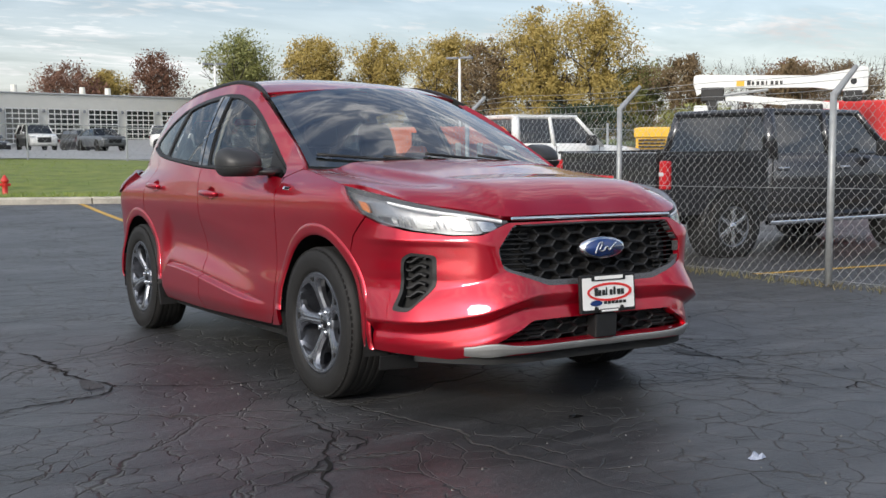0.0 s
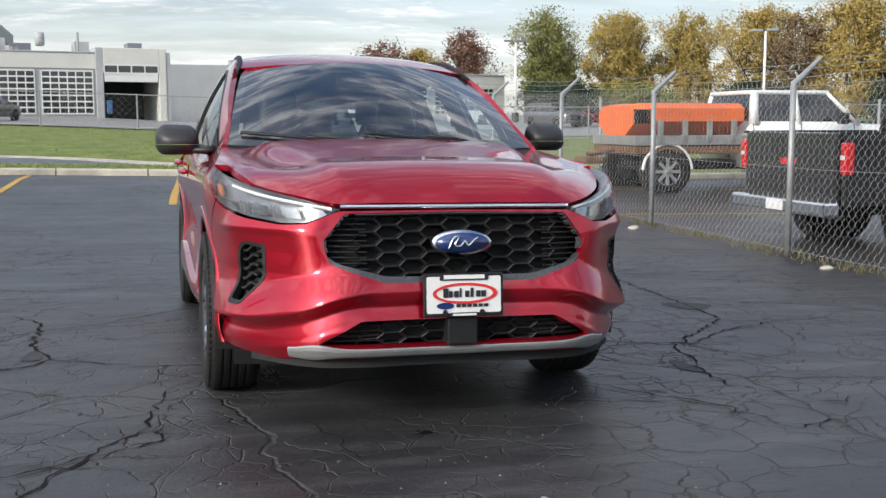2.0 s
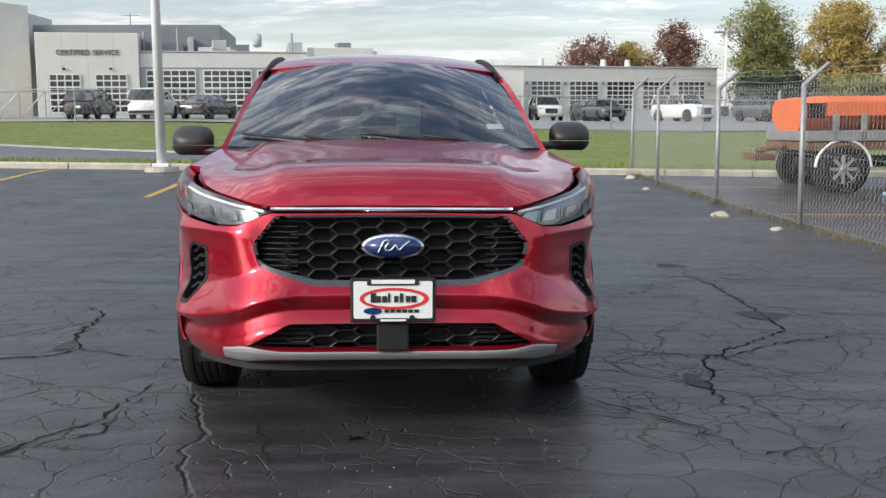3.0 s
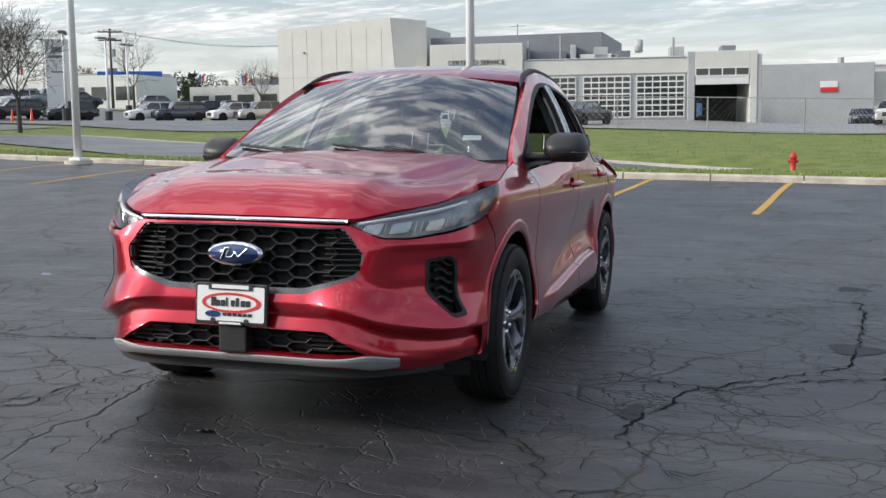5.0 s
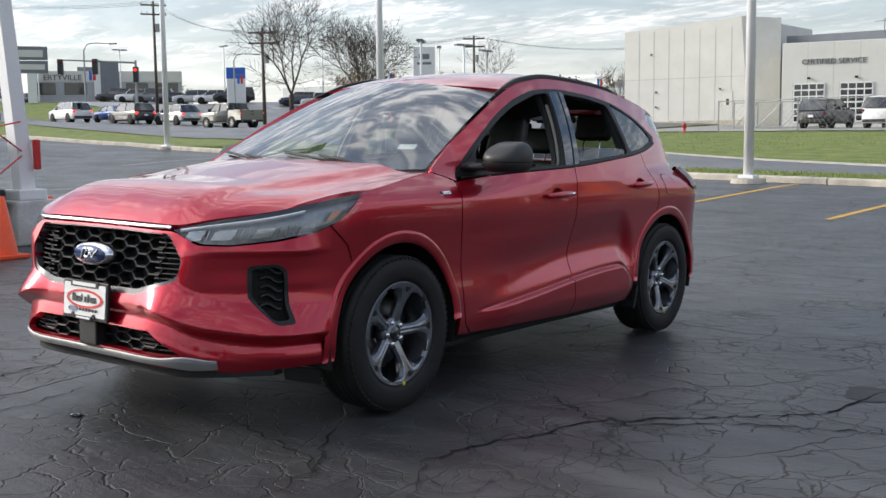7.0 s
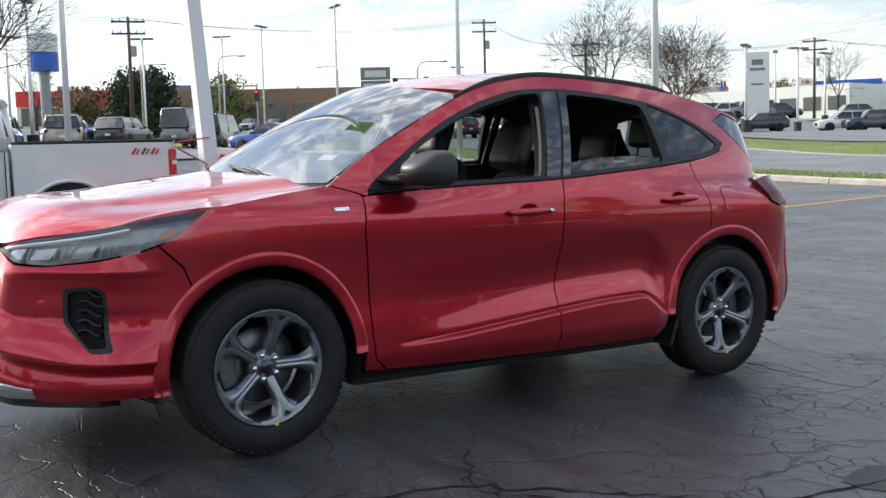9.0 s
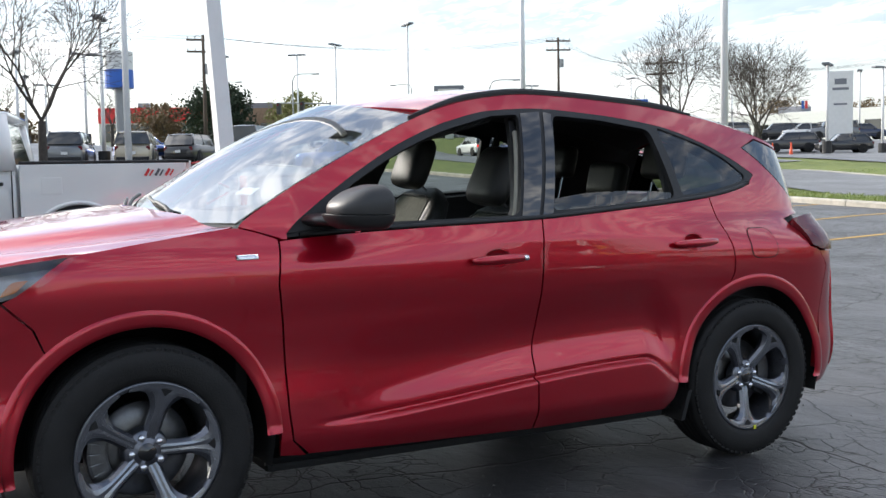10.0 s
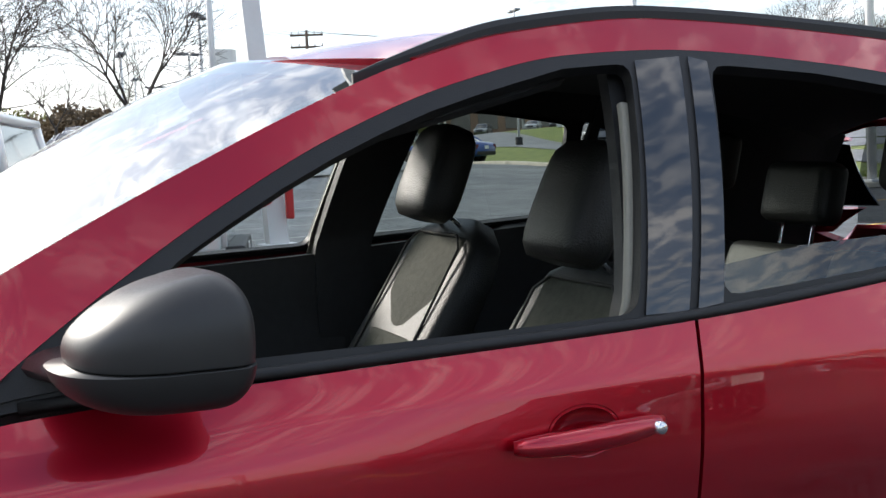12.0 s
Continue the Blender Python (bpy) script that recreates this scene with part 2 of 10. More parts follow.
    bp = nt.nodes.new("ShaderNodeBump")
    bp.inputs["Strength"].default_value, bp.inputs["Distance"].default_value = 0.60, 0.006
    nt.links.new(height, bp.inputs["Height"])
    nt.links.new(bp.outputs[0], b.inputs["Normal"])
    m.diffuse_color = (*base, 1)
    return m


RED = car_paint("red_paint", (0.46, 0.002, 0.018), 0.70)
BLACK_GLOSS = material("gloss_black", (0.008, 0.008, 0.009), 0.03, coat=1.0)
BLACK_PLASTIC = material("black_plastic", (0.009, 0.009, 0.0095), 0.55, var=0.15, scale=30, bump=0.15, bump_scale=500)
MIRROR_BLACK = material("satin_black_shell", (0.024, 0.0235, 0.023), 0.46, var=0.1, scale=25)
GRILLE_SATIN = material("satin_grille_frame", (0.10, 0.10, 0.105), 0.28, 0.5, var=0.1, scale=25)
DARK_VOID = material("dark_liner", (0.010, 0.010, 0.010), 0.8, var=0.2, scale=20)
RUBBER = material("tyre_rubber", (0.015, 0.0145, 0.014), 0.66, var=0.25, scale=14, bump=0.2, bump_scale=160, spec=0.3)
RIM_GREY = material("painted_grey_alloy", (0.15, 0.158, 0.18), 0.30, 0.85, var=0.08, scale=20, coat=0.5)
RIM_FACE = material("machined_spoke_face", (0.27, 0.28, 0.305), 0.24, 0.9, var=0.06, scale=20, coat=0.6)
RIM_BRIGHT = material("bright_alloy", (0.55, 0.56, 0.58), 0.25, 0.95, var=0.08, scale=18)
STEEL = material("brake_steel", (0.17, 0.17, 0.17), 0.38, 0.9, var=0.2, scale=30)
CHROME = material("chrome", (0.80, 0.81, 0.83), 0.08, 1.0)
SILVER = material("satin_silver", (0.36, 0.36, 0.355), 0.48, 0.6, var=0.06, scale=25)
GLASS = glass("car_glass", (0.80, 0.86, 0.84), 0.92)
SCREEN_GLASS = glass("windscreen_glass", (0.72, 0.80, 0.78), 0.88, 0.0, 2.6, 0.13)
MID_TINT = glass("green_tinted_glass", (0.80, 0.88, 0.84), 0.60)
TINTED = glass("tinted_glass", (0.30, 0.33, 0.34), 0.7)
LENS = glass("lamp_lens", (1, 1, 1), 0.95)
TAIL_RED = material("tail_lens_red", (0.11, 0.005, 0.009), 0.22, coat=0.25, spec=0.3)
TRUCK_RED = material("truck_lamp_red", (0.50, 0.015, 0.020), 0.15, coat=1.0)
AMBER = material("amber_reflector", (0.42, 0.12, 0.015), 0.3, coat=1.0)
WHITE_PAINT = material("white_paint", (0.72, 0.72, 0.70), 0.35, var=0.05, scale=3)
SEAT_BLACK = material("black_seat_vinyl", (0.017, 0.0175, 0.016), 0.45, var=0.2, scale=30, bump=0.25, bump_scale=240)
SEAT_CLOTH = material("grey_seat_cloth", (0.060, 0.063, 0.048), 0.85, var=0.25, scale=60, bump=0.5, bump_scale=420)
TRIM_DARK = material("interior_trim", (0.022, 0.022, 0.023), 0.55, var=0.15, scale=40, bump=0.2, bump_scale=400)
TRIM_PALE = material("pale_seal_trim", (0.22, 0.21, 0.17), 0.5, var=0.1, scale=20)
LINER = material("headliner_cloth", (0.10, 0.10, 0.10), 0.9, var=0.1, scale=50)
BADGE_BLUE = material("badge_blue", (0.012, 0.035, 0.14), 0.12, coat=1.0)
PLATE_WHITE = material("plate_white", (0.75, 0.75, 0.73), 0.35)
INK_RED = material("red_ink", (0.62, 0.03, 0.03), 0.4)
INK_BLACK = material("black_ink", (0.02, 0.02, 0.02), 0.4)
ASPHALT = asphalt("sealed_asphalt", (0.026, 0.0262, 0.028), (0.067, 0.067, 0.070))
ROAD_ASPHALT = asphalt("road_asphalt", (0.085, 0.085, 0.086), (0.12, 0.12, 0.12), crack=False)
PALE_ASPHALT = asphalt("worn_asphalt", (0.22, 0.215, 0.205), (0.30, 0.29, 0.275), crack=False)
YELLOW_LINE = material("yellow_road_paint", (0.62, 0.36, 0.04), 0.6, var=0.25, scale=5, second=(0.42, 0.25, 0.05), bump=0.4, bump_scale=120)
WHITE_LINE = material("worn_white_road_paint", (0.55, 0.54, 0.50), 0.65, second=(0.25, 0.25, 0.24), scale=6)
CONCRETE = material("kerb_concrete", (0.46, 0.42, 0.35), 0.85, var=0.3, scale=2.5, bump=0.5, bump_scale=50)
GRASS_SOIL = material("turf", (0.070, 0.118, 0.018), 0.9, second=(0.205, 0.225, 0.048), scale=1.6, bump=0.6, bump_scale=40)
GRASS_BLADE = material("grass_blades", (0.13, 0.21, 0.032), 0.7, random_tint=0.0, second=(0.24, 0.26, 0.06), scale=1.2)
GALV = material("galvanised_steel", (0.31, 0.32, 0.32), 0.5, 0.35, var=0.15, scale=12)
WIRE = material("dull_zinc_wire", (0.40, 0.405, 0.40), 0.6, 0.2, var=0.2, scale=6)
POLE_WHITE = material("white_pole_paint", (0.80, 0.80, 0.79), 0.5, var=0.1, scale=3, second=(0.74, 0.74, 0.73))

# ---- car shape functions (car frame: y from nose to tail, z up, metres) ----
def curve(*pts):
    """Smooth curve through (x, y) pairs, flat beyond both ends."""
    px = np.array([p[0] for p in pts], float)
    py = np.array([p[1] for p in pts], float)
    slope = np.zeros(len(px))
    dd = np.diff(py) / np.diff(px)
    for i in range(1, len(px) - 1):
        a, b = dd[i - 1], dd[i]
        slope[i] = 0 if a * b <= 0 else 2 * a * b / (a + b)
    slope[0], slope[-1] = dd[0], dd[-1]

    def f(q):
        q = np.clip(np.asarray(q, float), px[0], px[-1])
        i = np.clip(np.searchsorted(px, q) - 1, 0, len(px) - 2)
        h = px[i + 1] - px[i]
        t = (q - px[i]) / h
        return ((2 * t ** 3 - 3 * t ** 2 + 1) * py[i] + (t ** 3 - 2 * t ** 2 + t) * h * slope[i]
                + (3 * t ** 2 - 2 * t ** 3) * py[i + 1] + (t ** 3 - t ** 2) * h * slope[i + 1])
    return f


def ease(a, b, q):
    t = np.clip((np.asarray(q, float) - a) / (b - a), 0, 1)
    return t * t * (3 - 2 * t)


YF, BF = -1.45, 0.85          # where the nose begins to wrap, and how long it is
YR, BR = 1.45, 0.69           # the same for the tail
side_profile = curve((0.20, 0.845), (0.27, 0.882), (0.36, 0.905), (0.46, 0.903), (0.60, 0.890), (0.75, 0.900), (0.88, 0.914), (0.97, 0.908), (1.10, 0.872))
nose_inset = curve((0.18, 0.16), (0.26, 0.07), (0.34, 0.015), (0.50, 0.0), (0.62, 0.03), (0.72, 0.05), (0.86, 0.085), (0.95, 0.16), (1.05, 0.30))
tail_inset = curve((0.20, 0.14), (0.30, 0.04), (0.45, 0.0), (0.70, 0.02), (0.95, 0.07), (1.10, 0.10), (1.30, 0.12), (1.55, 0.14))


def green(y, z):
    """Half-width of the glasshouse."""
    y, z = np.asarray(y, float), np.asarray(z, float)
    h = z - 1.09
    yy = np.clip(y, -0.80, 2.4)
    return 0.872 - 0.30 * h - 0.45 * np.maximum(h, -0.1) * np.abs(h) - 0.085 * ((yy - 0.3) / 1.06) ** 2


def ledge_z(y):
    return 0.375 + 0.105 * ease(-0.85, 0.72, y) - 0.11 * ease(0.72, 0.92, y)


def flank(y, z):
    """Half-width of the body below the windows, before nose and tail wrap."""
    y, z = np.asarray(y, float), np.asarray(z, float)
    x = side_profile(z)
    # sculpted lower door: a proud ledge with a hollow above it
    on = ease(-0.80, -0.45, y) * (1 - ease(0.80, 0.93, y))
    lz = ledge_z(y)
    swell = ease(-0.75, 0.25, y)
    x = x - on * 0.030 * (0.35 + 0.65 * swell) * ease(lz + 0.018, lz + 0.10 + 0.05 * swell, z) * (1 - ease(lz + 0.13 + 0.05 * swell, lz + 0.36, z))
    x = x - on * 0.012 * np.exp(-((z - lz - 0.013) / 0.007) ** 2) + on * 0.024 * ease(lz + 0.010, lz - 0.004, z) * ease(0.20, 0.34, z)
    t = ease(0.93, 1.10, z)
    return (1 - t) * x + t * (green(y, np.maximum(z, 1.0)) + 0.010)


def body_x(y, z):
    """Half-width of the body at y and z."""
    y = np.asarray(y, float)
    a = flank(np.clip(y, YF, YR), z)
    bf = BF - nose_inset(z)
    br = BR - tail_inset(z)
    df = np.clip((YF - y) / bf, 0, 1)
    dr = np.clip((y - YR) / br, 0, 1)
    return a * (1 - df ** 2.67) ** (1 / 3) * (1 - dr ** 5) ** (1 / 2.8)

# ---- mesh tools ----
def mesh_object(name, verts, faces, mat, parent=None, label="", smooth=True, at=None):
    me = bpy.data.meshes.new(name)
    me.from_pydata([tuple(float(c) for c in v) for v in verts], [], [tuple(int(i) for i in f) for f in faces])
    me.validate()
    for m in (mat if isinstance(mat, (list, tuple)) else (mat,)):
        me.materials.append(m)
    if smooth:
        me.polygons.foreach_set("use_smooth", [True] * len(me.polygons))
    me.update()
    ob = new(name, me)
    if parent is not None:
        ob.parent = parent
    if at is not None:
        ob.matrix_local = at
    if label:
        ob["label"] = label
    return ob


def part(name, bm, mat, parent, label="", smooth=False, at=None):
    """Links a bmesh as one mesh object under a thing or a part."""
    me = bpy.data.meshes.new(name)
    bm.to_mesh(me)
    bm.free()
    for m in (mat if isinstance(mat, (list, tuple)) else (mat,)):
        me.materials.append(m)
    if smooth:
        me.polygons.foreach_set("use_smooth", [True] * len(me.polygons))
    ob = new(name, me)
    if parent is not None:
        ob.parent = parent
    if at is not None:
        ob.matrix_local = at
    if label:
        ob["label"] = label
    return ob


def empty(name, m=None, label="", category="", group=""):
    ob = new(name)
    ob.empty_display_size = 0.1
    if m is not None:
        ob.matrix_world = m
    return tagged(ob, label, category, group)


def box(bm, x0, x1, y0, y1, z0, z1, bevel=0.0, m=None, seg=2):
    """A bevelled block added to bm."""
    g = bmesh.ops.create_cube(bm, size=1.0)
    vs = g["verts"]
    bmesh.ops.scale(bm, vec=(x1 - x0, y1 - y0, z1 - z0), verts=vs)
    bmesh.ops.translate(bm, vec=((x0 + x1) / 2, (y0 + y1) / 2, (z0 + z1) / 2), verts=vs)
    if bevel > 0:
        es = list({e for v in vs for e in v.link_edges})
        r = bmesh.ops.bevel(bm, geom=es, offset=bevel, segments=seg, affect="EDGES", profile=0.6)
        vs = list({v for f in r["faces"] for v in f.verts} | {v for v in vs if v.is_valid})
    if m is not None:
        bmesh.ops.transform(bm, matrix=m, verts=vs)
    return vs


def rod(bm, a, b, r0, r1=None, seg=8, caps=True):
    """A tapered rod from a to b."""
    a, b = Vector(a), Vector(b)
    r1 = r0 if r1 is None else r1
    q = (b - a).to_track_quat("Z", "Y").to_matrix()
    rings = []
    for p, r in ((a, r0), (b, r1)):
        rings.append([bm.verts.new(p + q @ Vector((r * math.cos(2 * math.pi * i / seg), r * math.sin(2 * math.pi * i / seg), 0))) for i in range(seg)])
    for i in range(seg):
        bm.faces.new((rings[0][i], rings[0][(i + 1) % seg], rings[1][(i + 1) % seg], rings[1][i]))
    if caps:
        bm.faces.new(rings[0][::-1])
        bm.faces.new(rings[1])


def tube(points, radius, seg=8, closed=False):
    """Vertices and faces of a round tube along points; radius may be a number or one per point."""
    pts = [Vector(p) for p in points]
    n = len(pts)
    rad = [radius] * n if isinstance(radius, (int, float)) else list(radius)
    verts, faces = [], []
    for i, p in enumerate(pts):
        a = pts[i - 1] if (i or closed) else p
        b = pts[(i + 1) % n] if (i < n - 1 or closed) else p
        q = (b - a).to_track_quat("Z", "Y").to_matrix()
        for k in range(seg):
            w = 2 * math.pi * k / seg
            verts.append(p + q @ Vector((rad[i] * math.cos(w), rad[i] * math.sin(w), 0)))
    for i in range(n if closed else n - 1):
        j = (i + 1) % n
        for k in range(seg):
            l = (k + 1) % seg
            faces.append((i * seg + k, i * seg + l, j * seg + l, j * seg + k))
    if not closed:
        faces.append(tuple(range(seg))[::-1])
        faces.append(tuple((n - 1) * seg + k for k in range(seg)))
    return verts, faces


def lathe(profile, seg, axis="x"):
    """Surface of revolution of (radius, along) pairs round the x axis."""
    verts, faces = [], []
    n = len(profile)
    for k in range(seg):
        w = 2 * math.pi * k / seg
        for r, a in profile:
            verts.append((a, r * math.cos(w), r * math.sin(w)))
    for k in range(seg):
        l = (k + 1) % seg
        for i in range(n - 1):
            faces.append((k * n + i, k * n + i + 1, l * n + i + 1, l * n + i))
    return verts, faces


def rounded(poly, r=0.02, n=4, keep=()):
    """The polygon with its corners rounded, but for those in keep."""
    out = []
    m = len(poly)
    for i in range(m):
        p, a, b = (np.array(poly[j % m], float) for j in (i, i - 1, i + 1))
        if i in keep:
            out.append(tuple(p))
            continue
        la, lb = np.linalg.norm(a - p), np.linalg.norm(b - p)
        ra, rb = min(r, la * 0.45), min(r, lb * 0.45)
        pa, pb = p + (a - p) / max(la, 1e-9) * ra, p + (b - p) / max(lb, 1e-9) * rb
        for t in np.linspace(0, 1, n):
            out.append(tuple((1 - t) ** 2 * pa + 2 * t * (1 - t) * p + t * t * pb))
    return out


def spline(points, n=6, closed=False):
    """Points along a smooth curve through the points given."""
    p = [np.array(q, float) for q in points]
    m = len(p)
    out = []
    for i in range(m if closed else m - 1):
        a, b, c, d = (p[j % m] if closed else p[min(max(j, 0), m - 1)] for j in (i - 1, i, i + 1, i + 2))
        for t in np.linspace(0, 1, n, endpoint=False):
            out.append(tuple(0.5 * (2 * b + (c - a) * t + (2 * a - 5 * b + 4 * c - d) * t * t + (3 * b - a - 3 * c + d) * t ** 3)))
    if not closed:
        out.append(tuple(p[-1]))
    return out


def inside(pu, pv, polys):
    res = np.zeros(pu.shape, bool)
    for poly in polys:
        q = np.array(poly, float)
        for (u0, v0), (u1, v1) in zip(q, np.roll(q, -1, 0)):
            if v0 == v1:
                continue
            hit = ((v0 > pv) != (v1 > pv)) & (pu < (u1 - u0) * (pv - v0) / (v1 - v0) + u0)
            res ^= hit
    return res


def closest(pu, pv, polys):
    best = np.full(pu.shape, 1e9)
    bu, bv = pu.copy(), pv.copy()
    for poly in polys:
        q = np.array(poly, float)
        for (u0, v0), (u1, v1) in zip(q, np.roll(q, -1, 0)):
            du, dv = u1 - u0, v1 - v0
            ll = du * du + dv * dv
            if ll < 1e-14:
                continue
            t = np.clip(((pu - u0) * du + (pv - v0) * dv) / ll, 0, 1)
            cu, cv = u0 + t * du, v0 + t * dv
            d = (pu - cu) ** 2 + (pv - cv) ** 2
            near = d < best
            best[near], bu[near], bv[near] = d[near], cu[near], cv[near]
    return np.sqrt(best), bu, bv


def panel(surf, outer, holes=(), cell=0.03, depth=0.012, cell_v=None, offset=0.0, mirror=False, back=False):
    """Sheet on a surface surf(u, v) -> xyz, cut to an outline with holes, its rims turned inwards by depth.
    back: close it with a second skin. Returns vertices and faces."""
    polys = [outer, *holes]
    o = np.array(outer, float)
    u0, v0 = o.min(0) - 1e-4
    u1, v1 = o.max(0) + 1e-4
    cv = cell_v or cell
    nu, nv = max(2, int(math.ceil((u1 - u0) / cell))), max(2, int(math.ceil((v1 - v0) / cv)))
    gu, gv = np.meshgrid(np.linspace(u0, u1, nu + 1), np.linspace(v0, v1, nv + 1), indexing="ij")
    d, cu, cv_ = closest(gu.ravel(), gv.ravel(), polys)
    d, cu, cv_ = d.reshape(gu.shape), cu.reshape(gu.shape), cv_.reshape(gu.shape)
    lim = 0.45 * min((u1 - u0) / nu, (v1 - v0) / nv)
    snap = d < lim
    gu2, gv2 = np.where(snap, cu, gu), np.where(snap, cv_, gv)
    mu = (gu2[:-1, :-1] + gu2[1:, :-1] + gu2[1:, 1:] + gu2[:-1, 1:]) / 4
    mv = (gv2[:-1, :-1] + gv2[1:, :-1] + gv2[1:, 1:] + gv2[:-1, 1:]) / 4
    keep = inside(mu.ravel(), mv.ravel(), polys).reshape(mu.shape)
    used, full = np.zeros(gu.shape, bool), np.ones(gu.shape, bool)
    pad = np.zeros((nu + 2, nv + 2), bool)
    pad[1:-1, 1:-1] = keep
    for i in (0, 1):
        for j in (0, 1):
            used |= pad[i:i + nu + 1, j:j + nv + 1]
            full &= pad[i:i + nu + 1, j:j + nv + 1]
    rim = used & ~full
    gu2, gv2 = np.where(rim, cu, gu2), np.where(rim, cv_, gv2)
    # pull the nearest rim node onto each sharp corner
    for poly in polys:
        q = np.array(poly, float)
        for i in range(len(q)):
            a, b = q[i] - q[i - 1], q[(i + 1) % len(q)] - q[i]
            la, lb = np.linalg.norm(a), np.linalg.norm(b)
            if la < 1e-6 or lb < 1e-6 or (a @ b) / (la * lb) > 0.9:
                continue
            dd = np.where(rim, (gu2 - q[i][0]) ** 2 + (gv2 - q[i][1]) ** 2, 1e9)
            k = np.unravel_index(np.argmin(dd), dd.shape)
            gu2[k], gv2[k] = q[i]
    e = 1e-3
    pos = np.stack(surf(gu2, gv2), -1)
    tu = np.stack(surf(gu2 + e, gv2), -1) - np.stack(surf(gu2 - e, gv2), -1)
    tv = np.stack(surf(gu2, gv2 + e), -1) - np.stack(surf(gu2, gv2 - e), -1)
    nrm = np.cross(tu, tv)
    nrm /= np.maximum(np.linalg.norm(nrm, axis=-1, keepdims=True), 1e-9)
    pos = pos + nrm * offset
    index = -np.ones(gu.shape, int)
    index[used] = np.arange(used.sum())
    verts = [tuple(p) for p in pos[used]]
    faces = []
    ii, jj = np.nonzero(keep)
    edge_count = {}
    for i, j in zip(ii, jj):
        f = (index[i, j], index[i + 1, j], index[i + 1, j + 1], index[i, j + 1])
        faces.append(f)
        for a, b in zip(f, f[1:] + f[:1]):
            key = (min(a, b), max(a, b))
            edge_count[key] = None if key in edge_count else (a, b)
    normals = nrm[used]
    if depth:
        m1, m2 = {}, {}
        for ab in edge_count.values():
            if ab is None:
                continue
            for k in ab:
                if k not in m1:
                    p, n = np.array(verts[k]), normals[k]
                    m1[k], m2[k] = len(verts), len(verts) + 1
                    verts.append(tuple(p))
                    verts.append(tuple(p - n * depth))
            a, b = ab
            faces.append((m1[b], m1[a], m2[a], m2[b]))
    if back:
        base = len(verts)
        verts += [tuple(np.array(verts[k]) - normals[k] * depth) for k in range(len(normals))]
        faces += [tuple(base + k for k in (index[i, j], index[i, j + 1], index[i + 1, j + 1], index[i + 1, j])) for i, j in zip(ii, jj)]
    if mirror:
        verts = [(-v[0], v[1], v[2]) for v in verts]
        faces = [tuple(f[::-1]) for f in faces]
    return verts, faces


def flip(vf):
    return vf[0], [tuple(f[::-1]) for f in vf[1]]


def strip(surf, line, width, height, offset=0.0):
    """A raised band on a surface along a line of (u, v); width across it, height above the surface."""
    q = np.array(line, float)
    t = np.gradient(q, axis=0)
    t /= np.maximum(np.linalg.norm(t, axis=1, keepdims=True), 1e-9)
    n2 = np.stack((-t[:, 1], t[:, 0]), 1)
    w = np.broadcast_to(np.asarray(width, float), (len(q),))
    verts, faces = [], []
    cross = ((-0.5, 0.0), (-0.42, 0.75), (-0.2, 1.0), (0.2, 1.0), (0.42, 0.75), (0.5, 0.0))
    for k, (cw, ch) in enumerate(cross):
        p = q + n2 * (w * cw)[:, None]
        pos = np.stack(surf(p[:, 0], p[:, 1]), -1)
        e = 1e-3
        tu = np.stack(surf(p[:, 0] + e, p[:, 1]), -1) - np.stack(surf(p[:, 0] - e, p[:, 1]), -1)
        tv = np.stack(surf(p[:, 0], p[:, 1] + e), -1) - np.stack(surf(p[:, 0], p[:, 1] - e), -1)
        nn = np.cross(tu, tv)
        nn /= np.maximum(np.linalg.norm(nn, axis=1, keepdims=True), 1e-9)
        verts.append(pos + nn * (offset + height * ch))
    m = len(q)
    allv = [tuple(v) for row in verts for v in row]
    for k in range(len(cross) - 1):
        for i in range(m - 1):
            faces.append((k * m + i, k * m + i + 1, (k + 1) * m + i + 1, (k + 1) * m + i)[::-1])
    for i in (0, m - 1):
        f = tuple(k * m + i for k in range(len(cross)))
        faces.append(f if i == 0 else f[::-1])
    return allv, faces


def mirrored(vf):
    return [(-v[0], v[1], v[2]) for v in vf[0]], [tuple(f[::-1]) for f in vf[1]]


def merge(*vfs):
    verts, faces = [], []
    for v, f in vfs:
        k = len(verts)
        verts += list(v)
        faces += [tuple(i + k for i in q) for q in f]
    return verts, faces


# plan of the nose as a table over its length round the corner
_th = np.linspace(0, math.pi / 2, 2001)
_xn, _dn = np.sin(_th) ** (2 / 3), np.cos(_th) ** (2 / 2.67)
_sl = np.concatenate(([0], np.cumsum(np.hypot(np.diff(_xn * 0.905), np.diff(_dn * BF)))))
NOSE = float(_sl[-1])
_ph = np.arctan2(_xn, _dn)
# and of the tail
_tx, _td = np.cos(_th) ** (2 / 3), np.sin(_th) ** (2 / 3.2)
_tl = np.concatenate(([0], np.cumsum(np.hypot(np.diff(_tx * 0.89), np.diff(_td * BR)))))
TAIL0 = NOSE + (YR - YF)
TAIL = float(_tl[-1])


